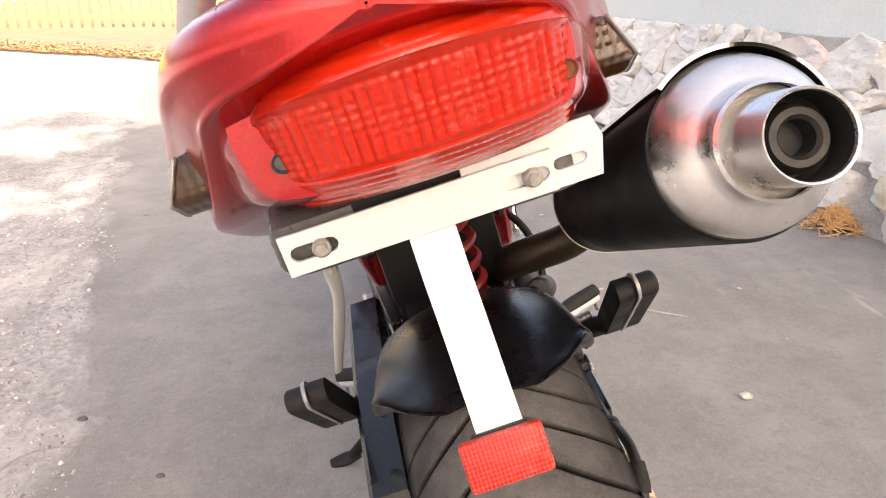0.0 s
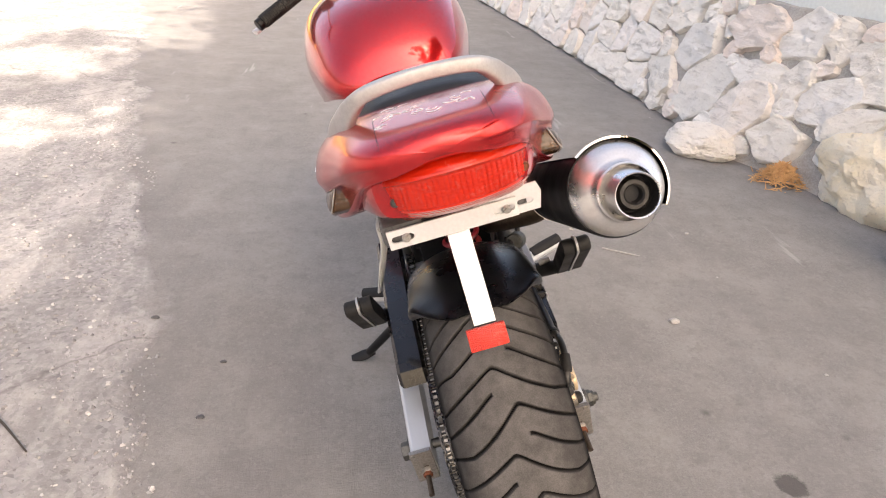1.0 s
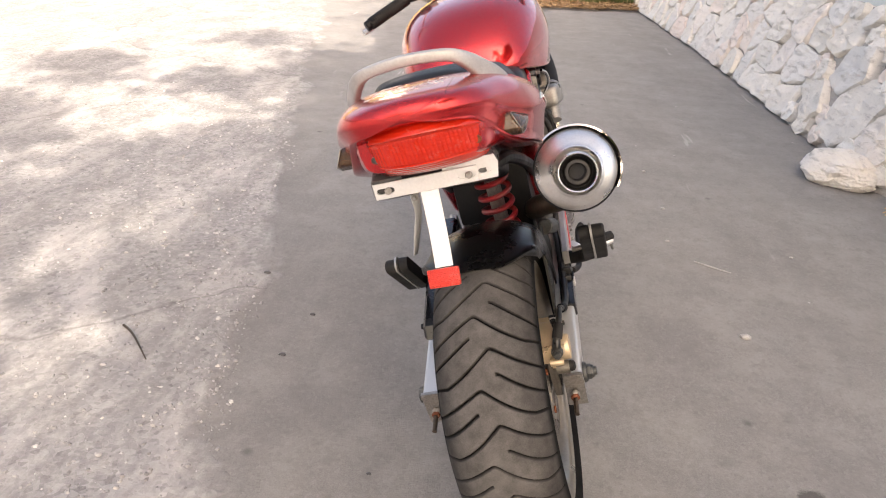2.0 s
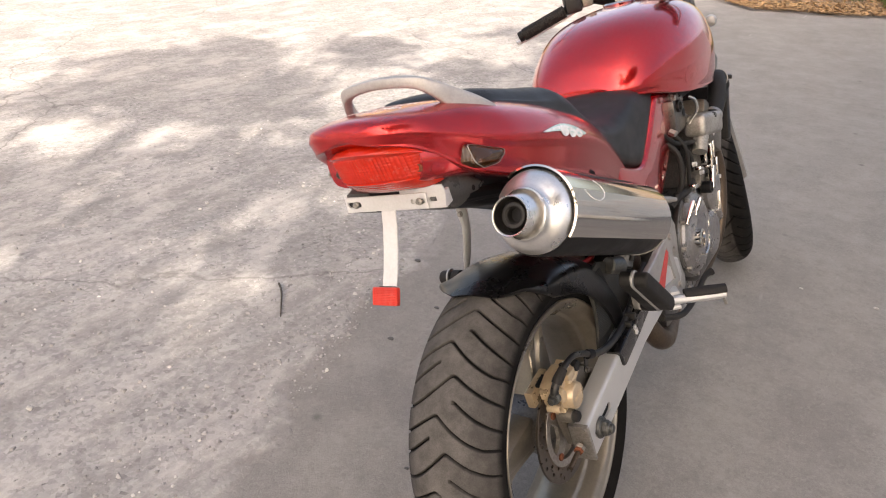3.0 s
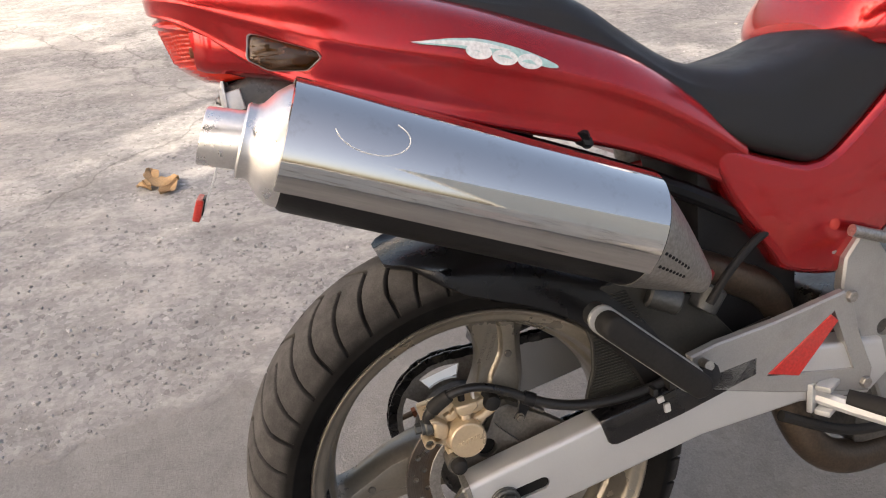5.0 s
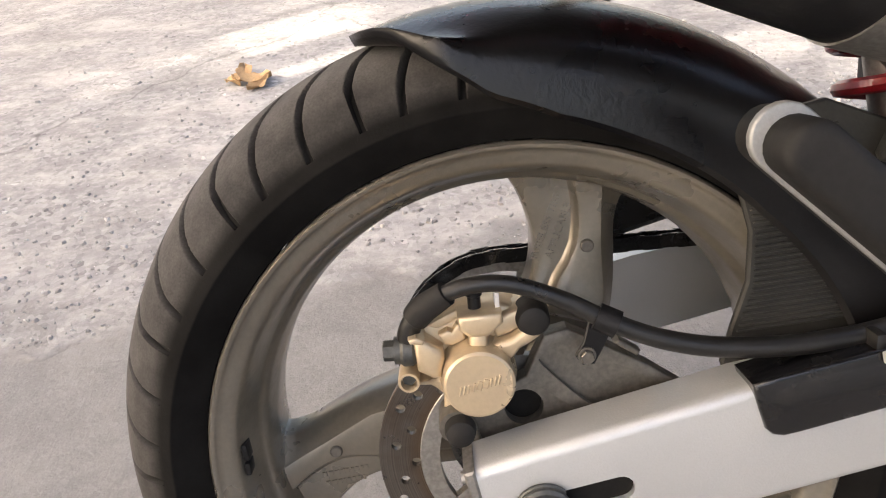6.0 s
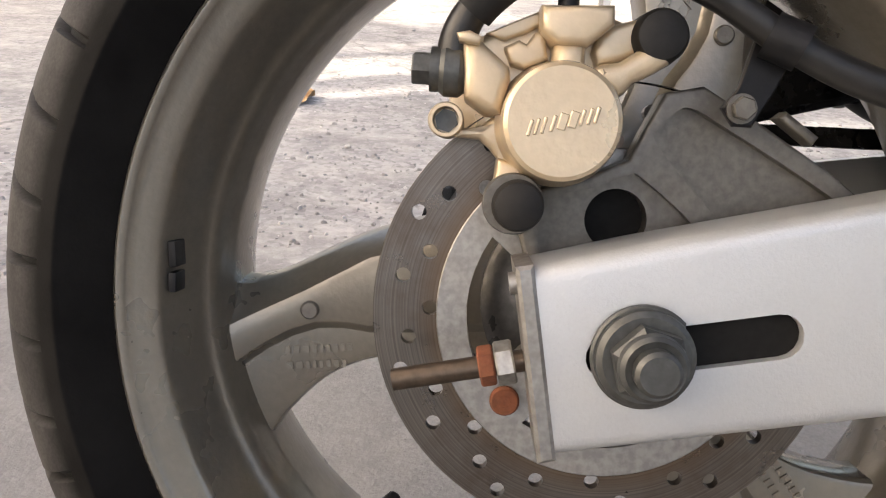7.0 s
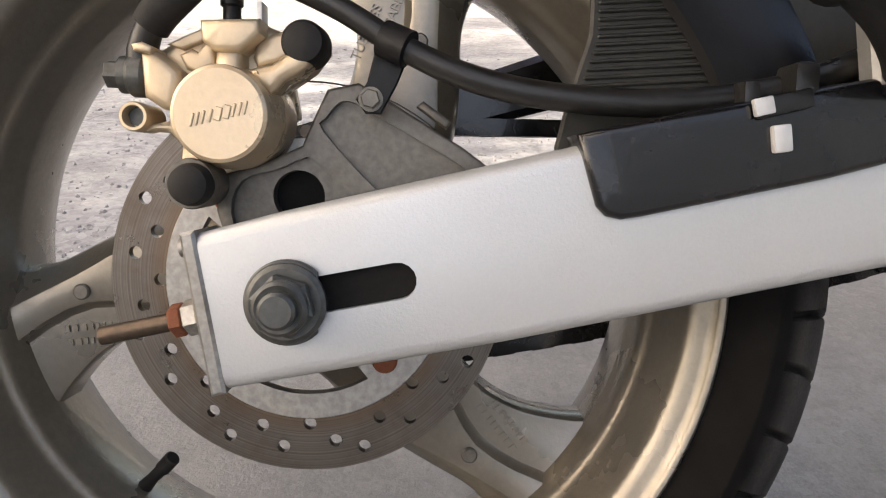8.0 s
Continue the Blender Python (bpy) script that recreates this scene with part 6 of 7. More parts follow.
for s in (1, -1):
    fy = 0.06 if s > 0 else 0.0
    fz = 0.025 if s > 0 else 0.0
    g0, g1 = Vector((OX + s * 0.274, -0.342 + fy, 0.222 + fz)), Vector((OX + s * 0.160, -0.292 + fy, 0.252 + fz))
    ribs_ = [(0.0, 0.0145), (0.002, 0.0165)]
    for q in np.linspace(0.006, (g1 - g0).length - 0.006, 20):
        ribs_ += [(q, 0.0164), (q + 0.001, 0.0174), (q + 0.003, 0.0174), (q + 0.004, 0.0164)]
    part("grip", fwd(lathe(ribs_, g0, g1 - g0, 20)), "rubber", handlebar, "black ribbed grip")
    part("bar_end", fwd(cyl(g0 + (g0 - g1) * 0.11, g0, 0.0145, 20, bev=0.002)), "black", handlebar)
    part("switch_box", fwd(merge(block((OX + s * 0.140, -0.281 + fy, 0.264 + fz), (0.045, 0.045, 0.05), 0.008, (0, 0, s * -27)), block((OX + s * 0.130, -0.29 + fy, 0.290 + fz), (0.025, 0.02, 0.014), 0.004))), "black", handlebar)
    part("lever", fwd(tube([(OX + s * 0.11, -0.235 + fy, 0.258 + fz), (OX + s * 0.15, -0.225 + fy, 0.246 + fz), (OX + s * 0.225, -0.275 + fy, 0.222 + fz), (OX + s * 0.30, -0.335 + fy, 0.205 + fz)], [0.008, 0.0085, 0.0075, 0.009], 10, 6, 0.6)), "bracket", handlebar, "polished lever")
    part("lever_perch", fwd(merge(block((OX + s * 0.112, -0.245 + fy, 0.262 + fz), (0.03, 0.05, 0.032), 0.006, (0, 0, s * -25)), cyl((OX + s * 0.105, -0.24 + fy, 0.275 + fz), (OX + s * 0.105, -0.24 + fy, 0.30 + fz), 0.012, 14))), "cast", handlebar)
    part("bar_riser", fwd(block((OX + s * 0.05, -0.085, 0.208), (0.03, 0.045, 0.05), 0.006)), "cast", clamp)
mirror = part("mirror", fwd(tube([(-0.165, -0.262, 0.285), (-0.190, -0.276, 0.312), (-0.225, -0.310, 0.345), (-0.262, -0.385, 0.372), (-0.272, -0.40, 0.377)], [0.006, 0.005, 0.0045, 0.0042, 0.0042], 10)), "rail", bike, "round left mirror on grey stem")
MC, MN = Vector((-0.288, -0.427, 0.389)), Vector((0.30, -0.92, 0.22))
part("mirror_shell", fwd(lathe([(0.0, 0.0575), (-0.006, 0.060), (-0.018, 0.054), (-0.026, 0.034), (-0.028, 0.005)], MC, MN, 40)), "gloss_black", mirror)
part("mirror_glass", fwd(lathe([(0.0004, 0.0562), (0.0022, 0.0555)], MC, MN, 40)), "mirror", mirror, "round mirror glass")
for s in (1, -1):
    gc, gd = Vector((-0.046 + s * 0.066, -0.104, 0.295)), Vector((0.12, -0.78, 0.62))
    gauge = part("gauge", fwd(lathe([(-0.055, 0.034), (-0.03, 0.044), (-0.002, 0.047), (0.003, 0.0475), (0.005, 0.0455), (0.003, 0.042), (0.0005, 0.0415)], gc, gd, 48)), "chrome", bike, "round chrome instrument with pale dial")
    part("dial", fwd(lathe([(0.0008, 0.0413), (0.0015, 0.0410)], gc, gd, 48)), "dial", gauge)
    u_, v_, d_ = axes(gd)
    for k in range(11):
        t = radians(-40 + 26 * k)
        e_ = u_ * math.cos(t) + v_ * math.sin(t)
        part("dial_tick", fwd(cyl(gc + d_ * 0.0022 + e_ * 0.031, gc + d_ * 0.0022 + e_ * 0.038, 0.0009, 6)), "black", gauge)
    part("needle", fwd(merge(cyl(gc + d_ * 0.003, gc + d_ * 0.003 - u_ * 0.03, 0.001, 6), cyl(gc + d_ * 0.0015, gc + d_ * 0.004, 0.005, 14))), "black", gauge)
bridge = part("gauge_bridge", fwd(merge(block((-0.046, -0.135, 0.262), (0.20, 0.03, 0.018), 0.005, (30, 0, 0)), block((-0.046, -0.10, 0.235), (0.05, 0.03, 0.06), 0.005, (30, 0, 0)))), "cast", bike, "alloy gauge bracket with indicator lamps")
for k in range(5):
    part("warning_lamp", fwd(cyl((-0.096 + 0.025 * k, -0.148, 0.272), (-0.096 + 0.025 * k, -0.152, 0.279), 0.007, 14, bev=0.001)), "glass" if k % 2 else "dial", bridge)
headlamp = part("headlamp", low(lathe([(0.0, 0.05), (0.03, 0.070), (0.09, 0.080), (0.10, 0.082), (0.112, 0.078), (0.115, 0.06)], (-0.10, 0.05, 0.05), (0, 1, -0.1), 48)), "chrome", bike, "round chrome headlamp")
for s in (1, -1):
    part("front_signal", fwd(merge(cyl((-0.035 + s * 0.09, 0.03, 0.10), (-0.035 + s * 0.13, 0.03, 0.105), 0.007, 12), lathe([(-0.016, 0.005), (-0.010, 0.014), (0.006, 0.017), (0.016, 0.013), (0.020, 0.005)], (-0.035 + s * 0.145, 0.03, 0.107), (0, 1, 0), 28))), "rail", bike, "chrome front turn signal")
part("control_cables", fwd(merge(tube([(-0.15, -0.235, 0.262), (-0.12, -0.13, 0.25), (-0.05, -0.04, 0.20), (0.0, 0.06, 0.05)], 0.004, 8), tube([(0.08, -0.235, 0.262), (0.07, -0.11, 0.25), (0.06, 0.0, 0.17), (0.05, 0.08, 0.0)], 0.0045, 8), tube([(0.09, -0.235, 0.258), (0.06, -0.06, 0.26), (0.02, 0.06, 0.17), (0.10, 0.14, -0.15)], 0.005, 8))), "rubber", bike)


# ---- stone retaining wall with a painted wall above it ----
TOP = 0.75


def foot(y):
    """Where the wall meets the asphalt."""
    return float(np.interp(y, [-4, 1.0, 1.6, 2.05, 2.5, 3.2, 4.5, 6.3, 9.0, 10.5], [2.1, 2.06, 1.98, 1.84, 1.70, 1.70, 1.68, 1.60, 1.40, 1.30]))


def wall_point(y, h, out):
    return Vector((foot(y) + 0.36 * h - out * 0.92, y, h + out * 0.33))


rings = [[wall_point(y, h, 0.004 + 0.018 * noise.noise(Vector((y * 7, h * 7, 3)))) for h in np.linspace(-0.05, TOP, 14)] + [Vector((foot(y) + 0.8, y, TOP)), Vector((foot(y) + 0.8, y, -0.05))] for y in np.arange(-4, 10.6, 0.06)]
stone_wall = tagged(part("wall_stone", loft(rings), "mortar"), "low rubble retaining wall of pale limestone", "wall", kind="structure")


def cells(seeds, y0, y1, h0, h1):
    """Voronoi cells of the seeds, clipped to a rectangle."""
    out = []
    for i, (a, b) in enumerate(seeds):
        poly = [(max(y0, a - 0.5), h0), (min(y1, a + 0.5), h0), (min(y1, a + 0.5), h1), (max(y0, a - 0.5), h1)]
        for j, (c, d) in enumerate(seeds):
            if i == j or abs(c - a) > 1.0:
                continue
            nx, ny = c - a, (d - b)
            mx, my = (a + c) / 2, (b + d) / 2
            cut = []
            for k in range(len(poly)):
                p, q = poly[k], poly[(k + 1) % len(poly)]
                sp, sq = (p[0] - mx) * nx + (p[1] - my) * ny, (q[0] - mx) * nx + (q[1] - my) * ny
                if sp <= 0:
                    cut.append(p)
                if sp * sq < 0:
                    f = sp / (sp - sq)
                    cut.append((p[0] + (q[0] - p[0]) * f, p[1] + (q[1] - p[1]) * f))
            poly = cut
            if len(poly) < 3:
                break
        if len(poly) > 2:
            out.append((a, b, poly))
    return out


rnd = random.Random(7)
# stones of the stretch beside the gap: along, up, half length, half height, lean in degrees
LAID = ((3.56, 0.56, 0.21, 0.10, -7), (3.21, 0.42, 0.25, 0.12, -16), (2.69, 0.61, 0.21, 0.10, -8), (2.35, 0.63, 0.14, 0.11, -22), (2.16, 0.64, 0.10, 0.06, 69), (1.95, 0.58, 0.12, 0.08, 38),
        (2.52, 0.42, 0.18, 0.06, -2), (2.90, 0.24, 0.25, 0.16, -26), (2.26, 0.41, 0.11, 0.06, -71), (2.06, 0.38, 0.14, 0.11, -20), (1.85, 0.47, 0.08, 0.04, -2), (2.49, 0.20, 0.20, 0.12, -43), (2.19, 0.15, 0.13, 0.10, -6), (1.85, 0.33, 0.13, 0.06, -32), (3.45, 0.21, 0.22, 0.10, 20))


def laid_outline(y, h, a, b, lean):
    """A broken outline with five to seven corners, roughly an ellipse."""
    n, t0, c, s = rnd.choice((5, 6, 6, 7)), rnd.uniform(0, 6.28), math.cos(radians(lean)), math.sin(radians(lean))
    ts = [t0 + (k + rnd.uniform(-0.22, 0.22)) * 2 * math.pi / n for k in range(n)]
    pts = [((a * 1.20 + 0.012) * math.cos(t), (b * 1.20 + 0.012) * math.sin(t)) for t in ts]
    return [(y + p * c - q * s, h + (p * s + q * c) * 0.94) for p, q in pts]


def blunt(poly, k=0.16):
    """Cut the corners off an outline."""
    out = []
    for p, q in zip(poly, poly[1:] + poly[:1]):
        out += [(p[0] + (q[0] - p[0]) * k, p[1] + (q[1] - p[1]) * k), (q[0] + (p[0] - q[0]) * k, q[1] + (p[1] - q[1]) * k)]
    return out


def stone_mesh(poly, a, b, gap):
    """A rubble stone: a flattish split face standing proud of the mortar, with blunt broken edges."""
    bm = bmesh.new()
    area = abs(sum(p[0] * q[1] - q[0] * p[1] for p, q in zip(poly, poly[1:] + poly[:1]))) / 2
    pts = []
    for p, q in zip(poly, poly[1:] + poly[:1]):
        pts.append(p)
        if math.dist(p, q) > 0.10:
            pts.append(((p[0] + q[0]) / 2 + rnd.uniform(-0.010, 0.010), (p[1] + q[1]) / 2 + rnd.uniform(-0.010, 0.010)))
    g = gap / max(0.05, math.sqrt(area))
    proud = rnd.uniform(0.040, 0.060)
    ty, th = rnd.uniform(-0.12, 0.12), rnd.uniform(-0.10, 0.14)
    lay = []
    for f, o, j in ((1 - g, -0.03, 0.0), (1 - g, proud * 0.6, 0.004), (0.985 - g, proud * 0.92, 0.004), (0.94 - g, proud, 0.004), (0.6, proud * 1.0, 0.005), (0.3, proud * 1.0, 0.005)):
        ring = []
        for p in pts:
            y, h = a + (p[0] - a) * f + rnd.uniform(-j, j), b + (p[1] - b) * f + rnd.uniform(-j, j)
            o2 = o if o < 0 else max(o + (y - a) * ty + (h - b) * th + rnd.uniform(-j, j), 0.0)
            ring.append(bm.verts.new(wall_point(y, h, o2)))
        lay.append(ring)
    for i in range(5):
        for j in range(len(pts)):
            q = (j + 1) % len(pts)
            bm.faces.new((lay[i][j], lay[i][q], lay[i + 1][q], lay[i + 1][j]))
    c = bm.verts.new(wall_point(a, b, proud))
    for j in range(len(pts)):
        bm.faces.new((lay[5][j], lay[5][(j + 1) % len(pts)], c))
    bmesh.ops.subdivide_edges(bm, edges=bm.edges[:], cuts=2, use_grid_fill=True)
    for v in bm.verts:
        if v.co.x < foot(v.co.y) + 0.36 * v.co.z:
            bedded = Vector((v.co.x * 8, v.co.y * 9, v.co.z * 26 + a * 7))
            v.co.x -= 0.008 * noise.noise(v.co * 11) + 0.012 * noise.noise(bedded) + 0.006 * noise.noise(v.co * 55)
            v.co.z += 0.006 * noise.noise(v.co * 30 + Vector((0, 5, 0)))
    return bm


for y0, y1 in ((-3.6, 1.72), (3.66, 9.9)):
    seeds = []
    for h in (0.10, 0.31, 0.50, 0.67):
        y = y0 + rnd.uniform(0.05, 0.25)
        while y < y1:
            seeds.append((y, h + rnd.uniform(-0.07, 0.07)))
            y += rnd.uniform(0.20, 0.42)
    for a, b, poly in cells(seeds, y0, y1, 0.0, TOP):
        part("stone", stone_mesh(blunt(poly), a, b, 0.010), "stone", stone_wall, sharp=42)
for y, h, a, b, lean in LAID:
    part("stone", stone_mesh(blunt(laid_outline(y, h, a, b, lean), 0.08), y, h, 0.0), "stone", stone_wall, sharp=42)
# small stones wedged into the joints between the laid ones
wedged = []
for _ in range(900):
    y, h, r = rnd.uniform(1.76, 3.64), rnd.uniform(0.05, TOP - 0.04), rnd.uniform(0.035, 0.075)
    clear = all(((y - p) / (a + r * 0.75)) ** 2 + ((h - q) / (b + r * 0.75)) ** 2 > 1 for p, q, a, b, _ in LAID) and all(math.dist((y, h), w[:2]) > (r + w[2]) * 0.95 for w in wedged)
    if clear and not (h < 0.16 and y < 2.12) and len(wedged) < 40:
        wedged.append((y, h, r))
        part("stone", stone_mesh(blunt(laid_outline(y, h, r * 1.1, r * 0.8, rnd.uniform(-40, 40)), 0.14), y, h, 0.0), "stone", stone_wall, sharp=42)
# large boulder bulging from the wall foot beside a gap full of dry needles
for c, r, sd in (((2.10, 1.72, 0.12), (0.26, 0.30, 0.27), 3), ((1.60, 2.50, 0.055), (0.17, 0.22, 0.085), 5), ((1.95, 1.05, 0.13), (0.22, 0.26, 0.2), 8)):
    bm = bmesh.new()
    bmesh.ops.create_icosphere(bm, subdivisions=5, radius=1.0)
    for v in bm.verts:
        p = v.co.copy()
        k = 1 + 0.22 * noise.noise(p * 1.3 + Vector((sd, 0, 0))) + 0.10 * noise.noise(p * 3.1 + Vector((0, sd, 0))) + 0.07 * noise.noise(p * 8 + Vector((0, 0, sd))) + 0.03 * noise.noise(p * 19)
        v.co = Vector(c) + Vector((p.x * r[0], p.y * r[1], p.z * r[2])) * k
    part("stone", bm, "cream_stone" if sd == 3 else "stone", stone_wall, "rough cream boulder" if sd == 3 else "rounded boulder", 30)

rings = [[Vector((foot(y) + 0.33, y, TOP - 0.02)), Vector((foot(y) + 0.36, y, 1.9)), Vector((foot(y) + 0.56, y, 1.9)), Vector((foot(y) + 0.56, y, TOP - 0.02))] for y in np.arange(0.6, 10.6, 0.5)]
tagged(part("wall_upper", loft(rings), "grey_wall"), "pale grey-green painted wall above the rubble", "wall", kind="structure")

# dry needles heaped in the gap of the wall
rnd = random.Random(21)
bits = []
for k in range(900):
    r, t = rnd.gauss(0, 0.046), rnd.uniform(0, 6.28)
    c = Vector((1.80 + 1.2 * r * math.cos(t), 2.03 + 1.2 * r * math.sin(t), max(0.006, 0.085 - 0.75 * abs(r) + rnd.uniform(-0.012, 0.012))))
    u = Vector((rnd.uniform(-1, 1), rnd.uniform(-1, 1), rnd.uniform(-0.4, 0.4))).normalized() * rnd.uniform(0.015, 0.035)
    bits.append(cyl(c - u, c + u, 0.0022, 4))
tagged(part("leaf_litter", merge(*bits), "needles"), "heap of dry orange needles in wall gap", "dry needles", kind="stuff")


def leaf_cards(points, size, rnd, flat=False):
    """Many small bent leaves, each of two quads."""
    vs, fs = [], []
    for p in points:
        L, w = size * rnd.uniform(0.7, 1.3), size * rnd.uniform(0.3, 0.5)
        d = Vector((rnd.uniform(-1, 1), rnd.uniform(-1, 1), rnd.uniform(-0.15, 0.25) if flat else rnd.uniform(-0.8, 0.6))).normalized()
        s = d.cross(Vector((rnd.uniform(-0.3, 0.3), rnd.uniform(-0.3, 0.3), 1))).normalized()
        up = s.cross(d)
        p = Vector(p)
        k = len(vs)
        vs += [p - d * L / 2, p + s * w / 2 + up * w * 0.18, p + d * L / 2, p - s * w / 2 + up * w * 0.18]
        fs += [(k, k + 1, k + 2), (k, k + 2, k + 3)]
    me = bpy.data.meshes.new("leaves")
    me.from_pydata([tuple(v) for v in vs], [], fs)
    bm = bmesh.new()
    bm.from_mesh(me)
    bpy.data.meshes.remove(me)
    return bm


# ---- verge at the end of the yard ----
def edge(x):
    return float(np.interp(x, [-14, -7, -4.2, -3.0, -2.0, -1.0, -0.1, 0.6, 1.4], [13.5, 12.0, 10.6, 9.9, 8.8, 7.95, 8.3, 8.7, 9.0])) + 0.12 * noise.noise(Vector((x * 2.2, 0, 0)))


rings = []
for x in np.arange(-14, 4.01, 0.25):
    e = edge(x)
    rings.append([(x, e + 26, -0.05), (x, e, -0.02), (x, e + 0.15, 0.02 + 0.01 * noise.noise(Vector((x * 3, 1, 0)))), (x, e + 1.2, 0.06), (x, e + 4, 0.15), (x, e + 26, 0.5)])
tagged(part("verge", loft(rings), "soil"), "dry soil verge strewn with leaf litter", "verge", kind="structure")
rnd = random.Random(5)
pts = []
for k in range(10000):
    x = rnd.uniform(-9, 1.6)
    q = abs(rnd.gauss(0, 0.5))
    pts.append((x, edge(x) + q - 0.12, 0.03 + 0.05 * min(1, max(0, q)) + rnd.uniform(0, 0.02)))
tagged(part("leaf_litter", leaf_cards(pts, 0.07, rnd, True), "litter"), "drift of dry tan leaves along the verge", "dry leaves", kind="stuff")
pts = []
blades_v, blades_f = [], []
for k in range(14000):
    x = rnd.uniform(0.05, 2.2) if k % 3 else rnd.uniform(-2.0, 2.0)
    y = edge(x) + 0.35 + abs(rnd.gauss(0, 1.1)) + (0.5 if x < 0.2 else 0)
    h = rnd.uniform(0.05, 0.16)
    z = 0.05 + 0.02 * (y - edge(x))
    d = Vector((rnd.uniform(-1, 1), rnd.uniform(-1, 1), 0)) * 0.5
    s = Vector((-d.y, d.x, 0)).normalized() * 0.005
    k0 = len(blades_v)
    b0 = Vector((x, y, z))
    blades_v += [b0 - s, b0 + s, b0 + d * h * 0.4 + Vector((0, 0, h * 0.7)) + s * 0.7, b0 + d * h + Vector((0, 0, h)), b0 + d * h * 0.4 + Vector((0, 0, h * 0.7)) - s * 0.7]
    blades_f += [(k0, k0 + 1, k0 + 2, k0 + 4), (k0 + 4, k0 + 2, k0 + 3)]
me = bpy.data.meshes.new("grass")
me.from_pydata([tuple(v) for v in blades_v], [], blades_f)
bm = bmesh.new()
bm.from_mesh(me)
bpy.data.meshes.remove(me)
tagged(part("grass", bm, "grass"), "patch of rough green grass on the verge", "grass", kind="stuff")

# ochre board fence beyond the verge
fence = tagged(new("fence"), "ochre painted board fence beyond the verge", "fence")
fence.location = (-7.5, 15.5, 0.1)
fence.rotation_euler = (0, 0, radians(8))
board = None
for k in range(60):
    if board is None:
        ob = part("board", block((0, 0, 0.55), (0.13, 0.025, 1.1), 0.004), "ochre", fence)
        board = ob.data
    else:
        ob = new("board", board)
        ob.parent = fence
    ob.location = (-6 + 0.2 * k, 0, 0)
for z in (0.25, 0.85):
    part("rail", block((0, 0.04, z), (12.2, 0.04, 0.09), 0.004), "ochre", fence)


# ---- unseen trees, placed to shade and dapple the yard ----
def tree(name, base, height, crown, n_leaf, seed, leaf_size, label, dense, loose=0.34):
    """Tapered trunk and limbs under a crown of many loose leaf clumps."""
    rnd = random.Random(seed)
    root = tagged(new(name), label, "tree")
    root.location = base
    limbs = [tube([(0, 0, -0.1), (0.05, 0.08, height * 0.25), (-0.08, 0.1, height * 0.5), (0.05, 0, height * 0.8)], [0.24, 0.19, 0.15, 0.06], 12)]
    c0, (rx, ry, rz) = Vector((0, 0, height)), crown
    clumps = []
    for k in range(int(rx * ry * dense)):
        u = Vector((rnd.gauss(0, 1), rnd.gauss(0, 1), rnd.gauss(0, 1))).normalized() * rnd.uniform(0.25, 1) ** 0.5
        clumps.append(c0 + Vector((u.x * rx, u.y * ry, u.z * rz)))
    for c in clumps[::3]:
        st = Vector((0, 0, height * rnd.uniform(0.4, 0.7)))
        mid = st.lerp(c, 0.5) + Vector((0, 0, 0.15))
        limbs.append(tube([tuple(st), tuple(mid), tuple(c)], [0.07, 0.045, 0.012], 7, 4))
    part("trunk", merge(*limbs), "bark", root)
    pts = []
    for k in range(n_leaf):
        c = clumps[rnd.randrange(len(clumps))]
        pts.append(c + Vector((rnd.gauss(0, loose), rnd.gauss(0, loose), rnd.gauss(0, loose * 0.65))))
    part("crown", leaf_cards(pts, leaf_size, rnd), "leaf", root)
    return root


for k, (x, y, seed) in enumerate(((5.3, -11.2, 4), (5.2, -9.0, 6), (5.0, -6.9, 9), (4.8, -4.6, 12), (4.6, -2.4, 15))):
    tree("tree", (x, y, 0), 9.8 + 0.4 * (k % 2), (1.9, 1.9, 1.5), 30000, seed, 0.17, "unseen tall dense broadleaf tree placed to shade the motorcycle", 14)
tree("tree", (1.7, -7.9, 0), 8.6, (2.4, 4.4, 1.0), 10500, 2, 0.20, "unseen loose broadleaf tree placed to dapple the coarse paving", 8.0, 0.17)


# ---- small things on the asphalt ----
def dry_leaf(p, size, seed):
    rnd = random.Random(seed)
    rings = []
    for k in range(9):
        s = k / 8
        w = size * 0.34 * math.sin(math.pi * min(1, s * 1.02)) ** 0.8 + 0.001
        x = (s - 0.5) * size
        zc = 0.006 * math.sin(5 * s + seed) + 0.008
        rings.append([(x, -w, zc + rnd.uniform(0.004, 0.014)), (x, -w * 0.4, zc), (x, 0, zc - 0.004), (x, w * 0.4, zc + 0.002), (x, w, zc + rnd.uniform(0.002, 0.016)), (x, w * 0.4, zc + 0.0035), (x, 0, zc - 0.002), (x, -w * 0.4, zc + 0.0015)])
    bm = loft(rings)
    bmesh.ops.transform(bm, matrix=pose(*p, 0, 0, seed * 47), verts=bm.verts)
    return bm


for k, (x, y, sz) in enumerate(((-1.60, -0.585, 0.115), (-1.555, -0.560, 0.085), (-1.66, -0.620, 0.075), (-1.585, -0.640, 0.06))):
    tagged(part("dry_leaf", dry_leaf((x, y, 0.002), sz, k + 2), "litter"), "curled dry brown leaf lying on asphalt", "leaf", "fallen leaves")


def pebble(p, r, seed):
    bm = bmesh.new()
    bmesh.ops.create_icosphere(bm, subdivisions=2, radius=1.0)
    for v in bm.verts:
        k = 1 + 0.35 * noise.noise(v.co * 1.4 + Vector((seed * 3.1, 0, 0)))
        v.co = Vector((p[0] + v.co.x * r * k, p[1] + v.co.y * r * 0.75 * k, p[2] + r * 0.28 + v.co.z * r * 0.4 * k))
    return bm


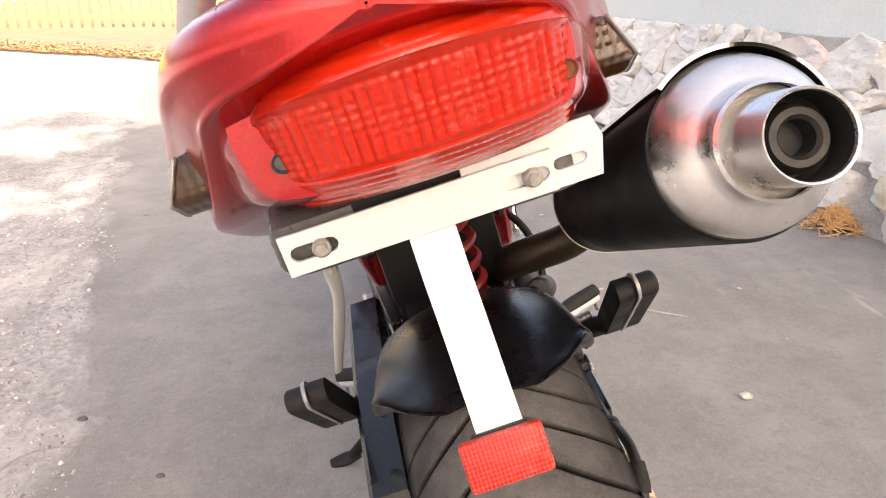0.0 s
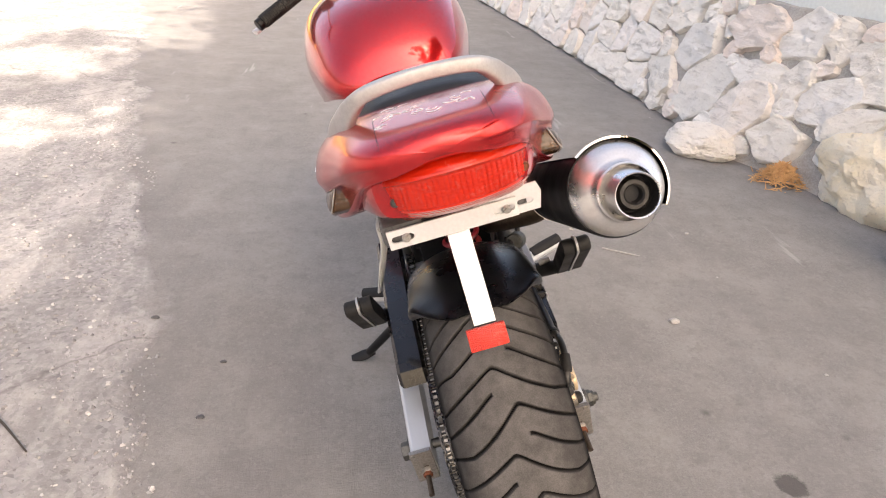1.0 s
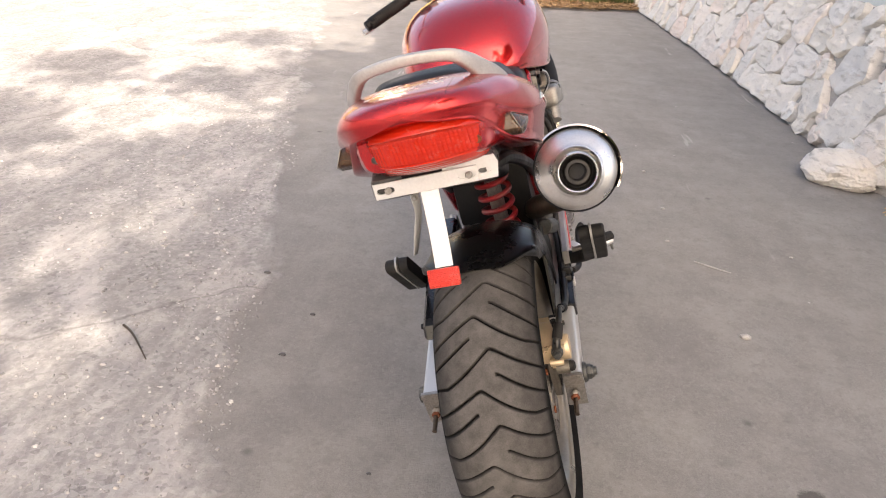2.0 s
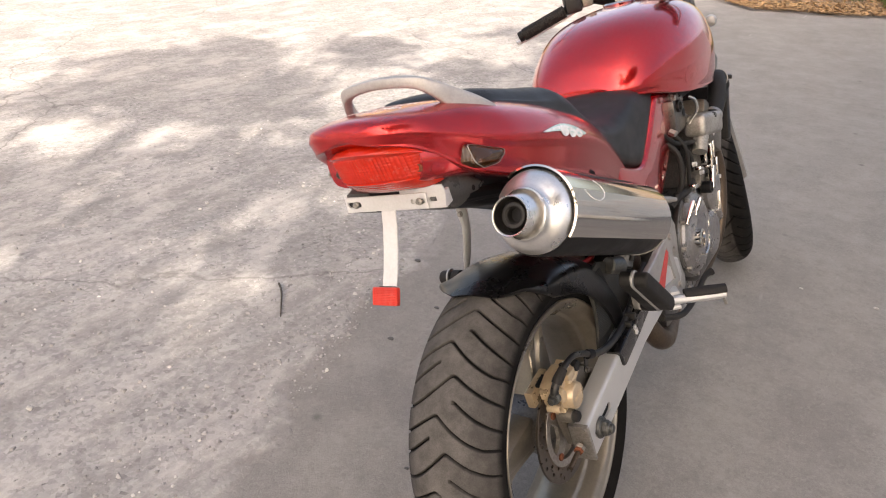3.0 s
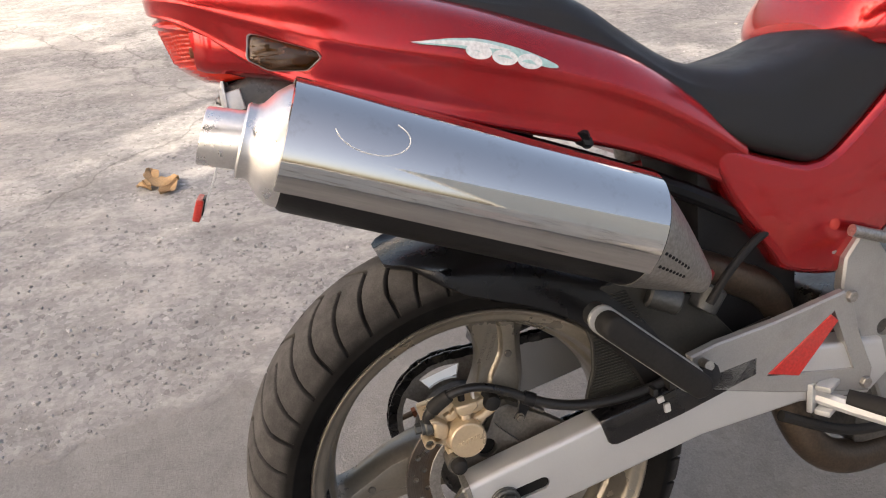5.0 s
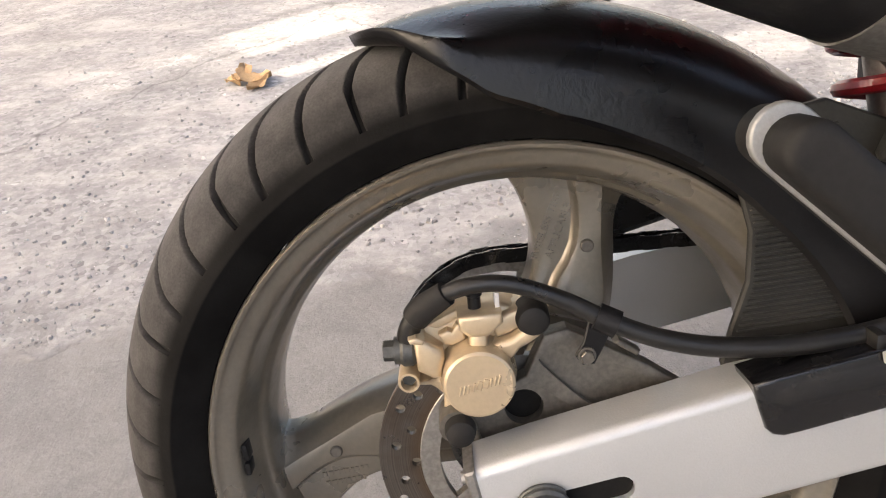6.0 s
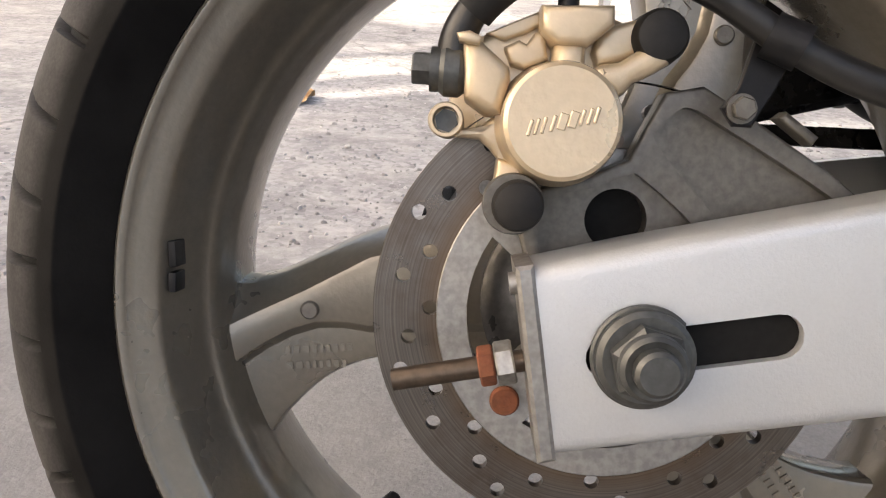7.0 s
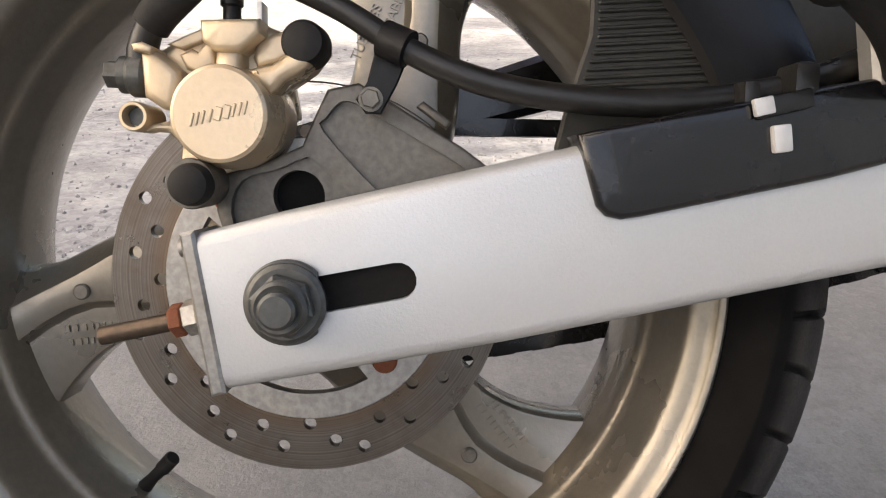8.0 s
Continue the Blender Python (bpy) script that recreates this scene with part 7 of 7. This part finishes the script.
tagged(part("pebble", pebble((0.72, 0.79, 0), 0.018, 2), "pebble"), "pale flat pebble lying on asphalt", "pebble", "pebbles")
for x, y, r in ((-0.29, 0.005, 0.006), (-0.82, 0.84, 0.012), (-0.62, 0.40, 0.010), (-0.60, 0.62, 0.009)):
    tagged(part("pebble", pebble((x, y, 0), r, 5), "tray"), "small dark clod lying on asphalt", "clod", "dark clods")
tagged(part("twig", tube([(-1.10, 0.44, 0.004), (-1.05, 0.40, 0.006), (-0.96, 0.30, 0.004)], [0.004, 0.0035, 0.002], 6, 6), "pipe"), "thin dark twig lying on coarse paving", "twig")
tagged(part("twig", tube([(0.66, 1.30, 0.003), (0.72, 1.262, 0.005), (0.78, 1.235, 0.003)], [0.0025, 0.003, 0.0018], 6, 6), "pebble"), "short pale bleached twig lying on asphalt", "twig")
rnd = random.Random(31)
for k in range(60):
    y = rnd.uniform(-0.9, 3.5)
    x = rnd.uniform(-3.2, -0.70 - 0.24 * y)
    tagged(part("pebble", pebble((x, y, 0), rnd.uniform(0.004, 0.012), k), "pebble"), "small grey stone chip on coarse paving", "pebble", "stone chips")
for k in range(14):
    x, y = rnd.uniform(0.3, 1.6), rnd.uniform(-0.3, 4)
    tagged(part("pebble", pebble((x, y, 0), rnd.uniform(0.004, 0.01), k + 80), "pebble"), "small grey stone chip on asphalt", "pebble", "stone chips")


# ---- loose chippings on the coarse old paving, thickest along its broken edge ----
chip_m = Mat("stone_chippings", rough=0.85)
isle = chip_m.node("ShaderNodeNewGeometry").outputs["Random Per Island"]
chip_m.base(chip_m.ramp(isle, (0.0, (0.22, 0.212, 0.205)), (0.3, (0.29, 0.28, 0.272)), (0.85, (0.35, 0.34, 0.33)), (1.0, (0.60, 0.58, 0.55))))
M["chippings"] = chip_m.m
rnd = random.Random(77)
verts, faces = [], []
for k in range(7000):
    y = rnd.uniform(-1.3, 3.2)
    x = -0.66 - 0.24 * y + 0.05 * math.sin(4.1 * y) + 0.03 * math.sin(9.7 * y + 1) - rnd.expovariate(1.7)
    if x < -3.2:
        continue
    r = 0.0016 + min(0.0065, rnd.expovariate(480))
    a = rnd.uniform(0, math.pi)
    n0 = len(verts)
    for i in range(5):
        t = a + i * 1.2566 + rnd.uniform(-0.3, 0.3)
        q = r * rnd.uniform(0.7, 1.2)
        verts.append((x + q * math.cos(t), y + q * math.sin(t), -0.001))
    for i in range(5):
        u, w = verts[n0 + i], rnd.uniform(0.35, 0.75)
        verts.append((x + (u[0] - x) * w, y + (u[1] - y) * w, r * rnd.uniform(0.35, 0.8)))
    faces += [(n0 + i, n0 + (i + 1) % 5, n0 + 5 + (i + 1) % 5, n0 + 5 + i) for i in range(5)]
    faces.append(tuple(n0 + 5 + i for i in range(5)))
me = bpy.data.meshes.new("stone_chippings")
me.from_pydata(verts, [], faces)
me.materials.append(M["chippings"])
tagged(new("stone_chippings", me), "loose grey stone chippings on coarse paving", "gravel", kind="stuff")
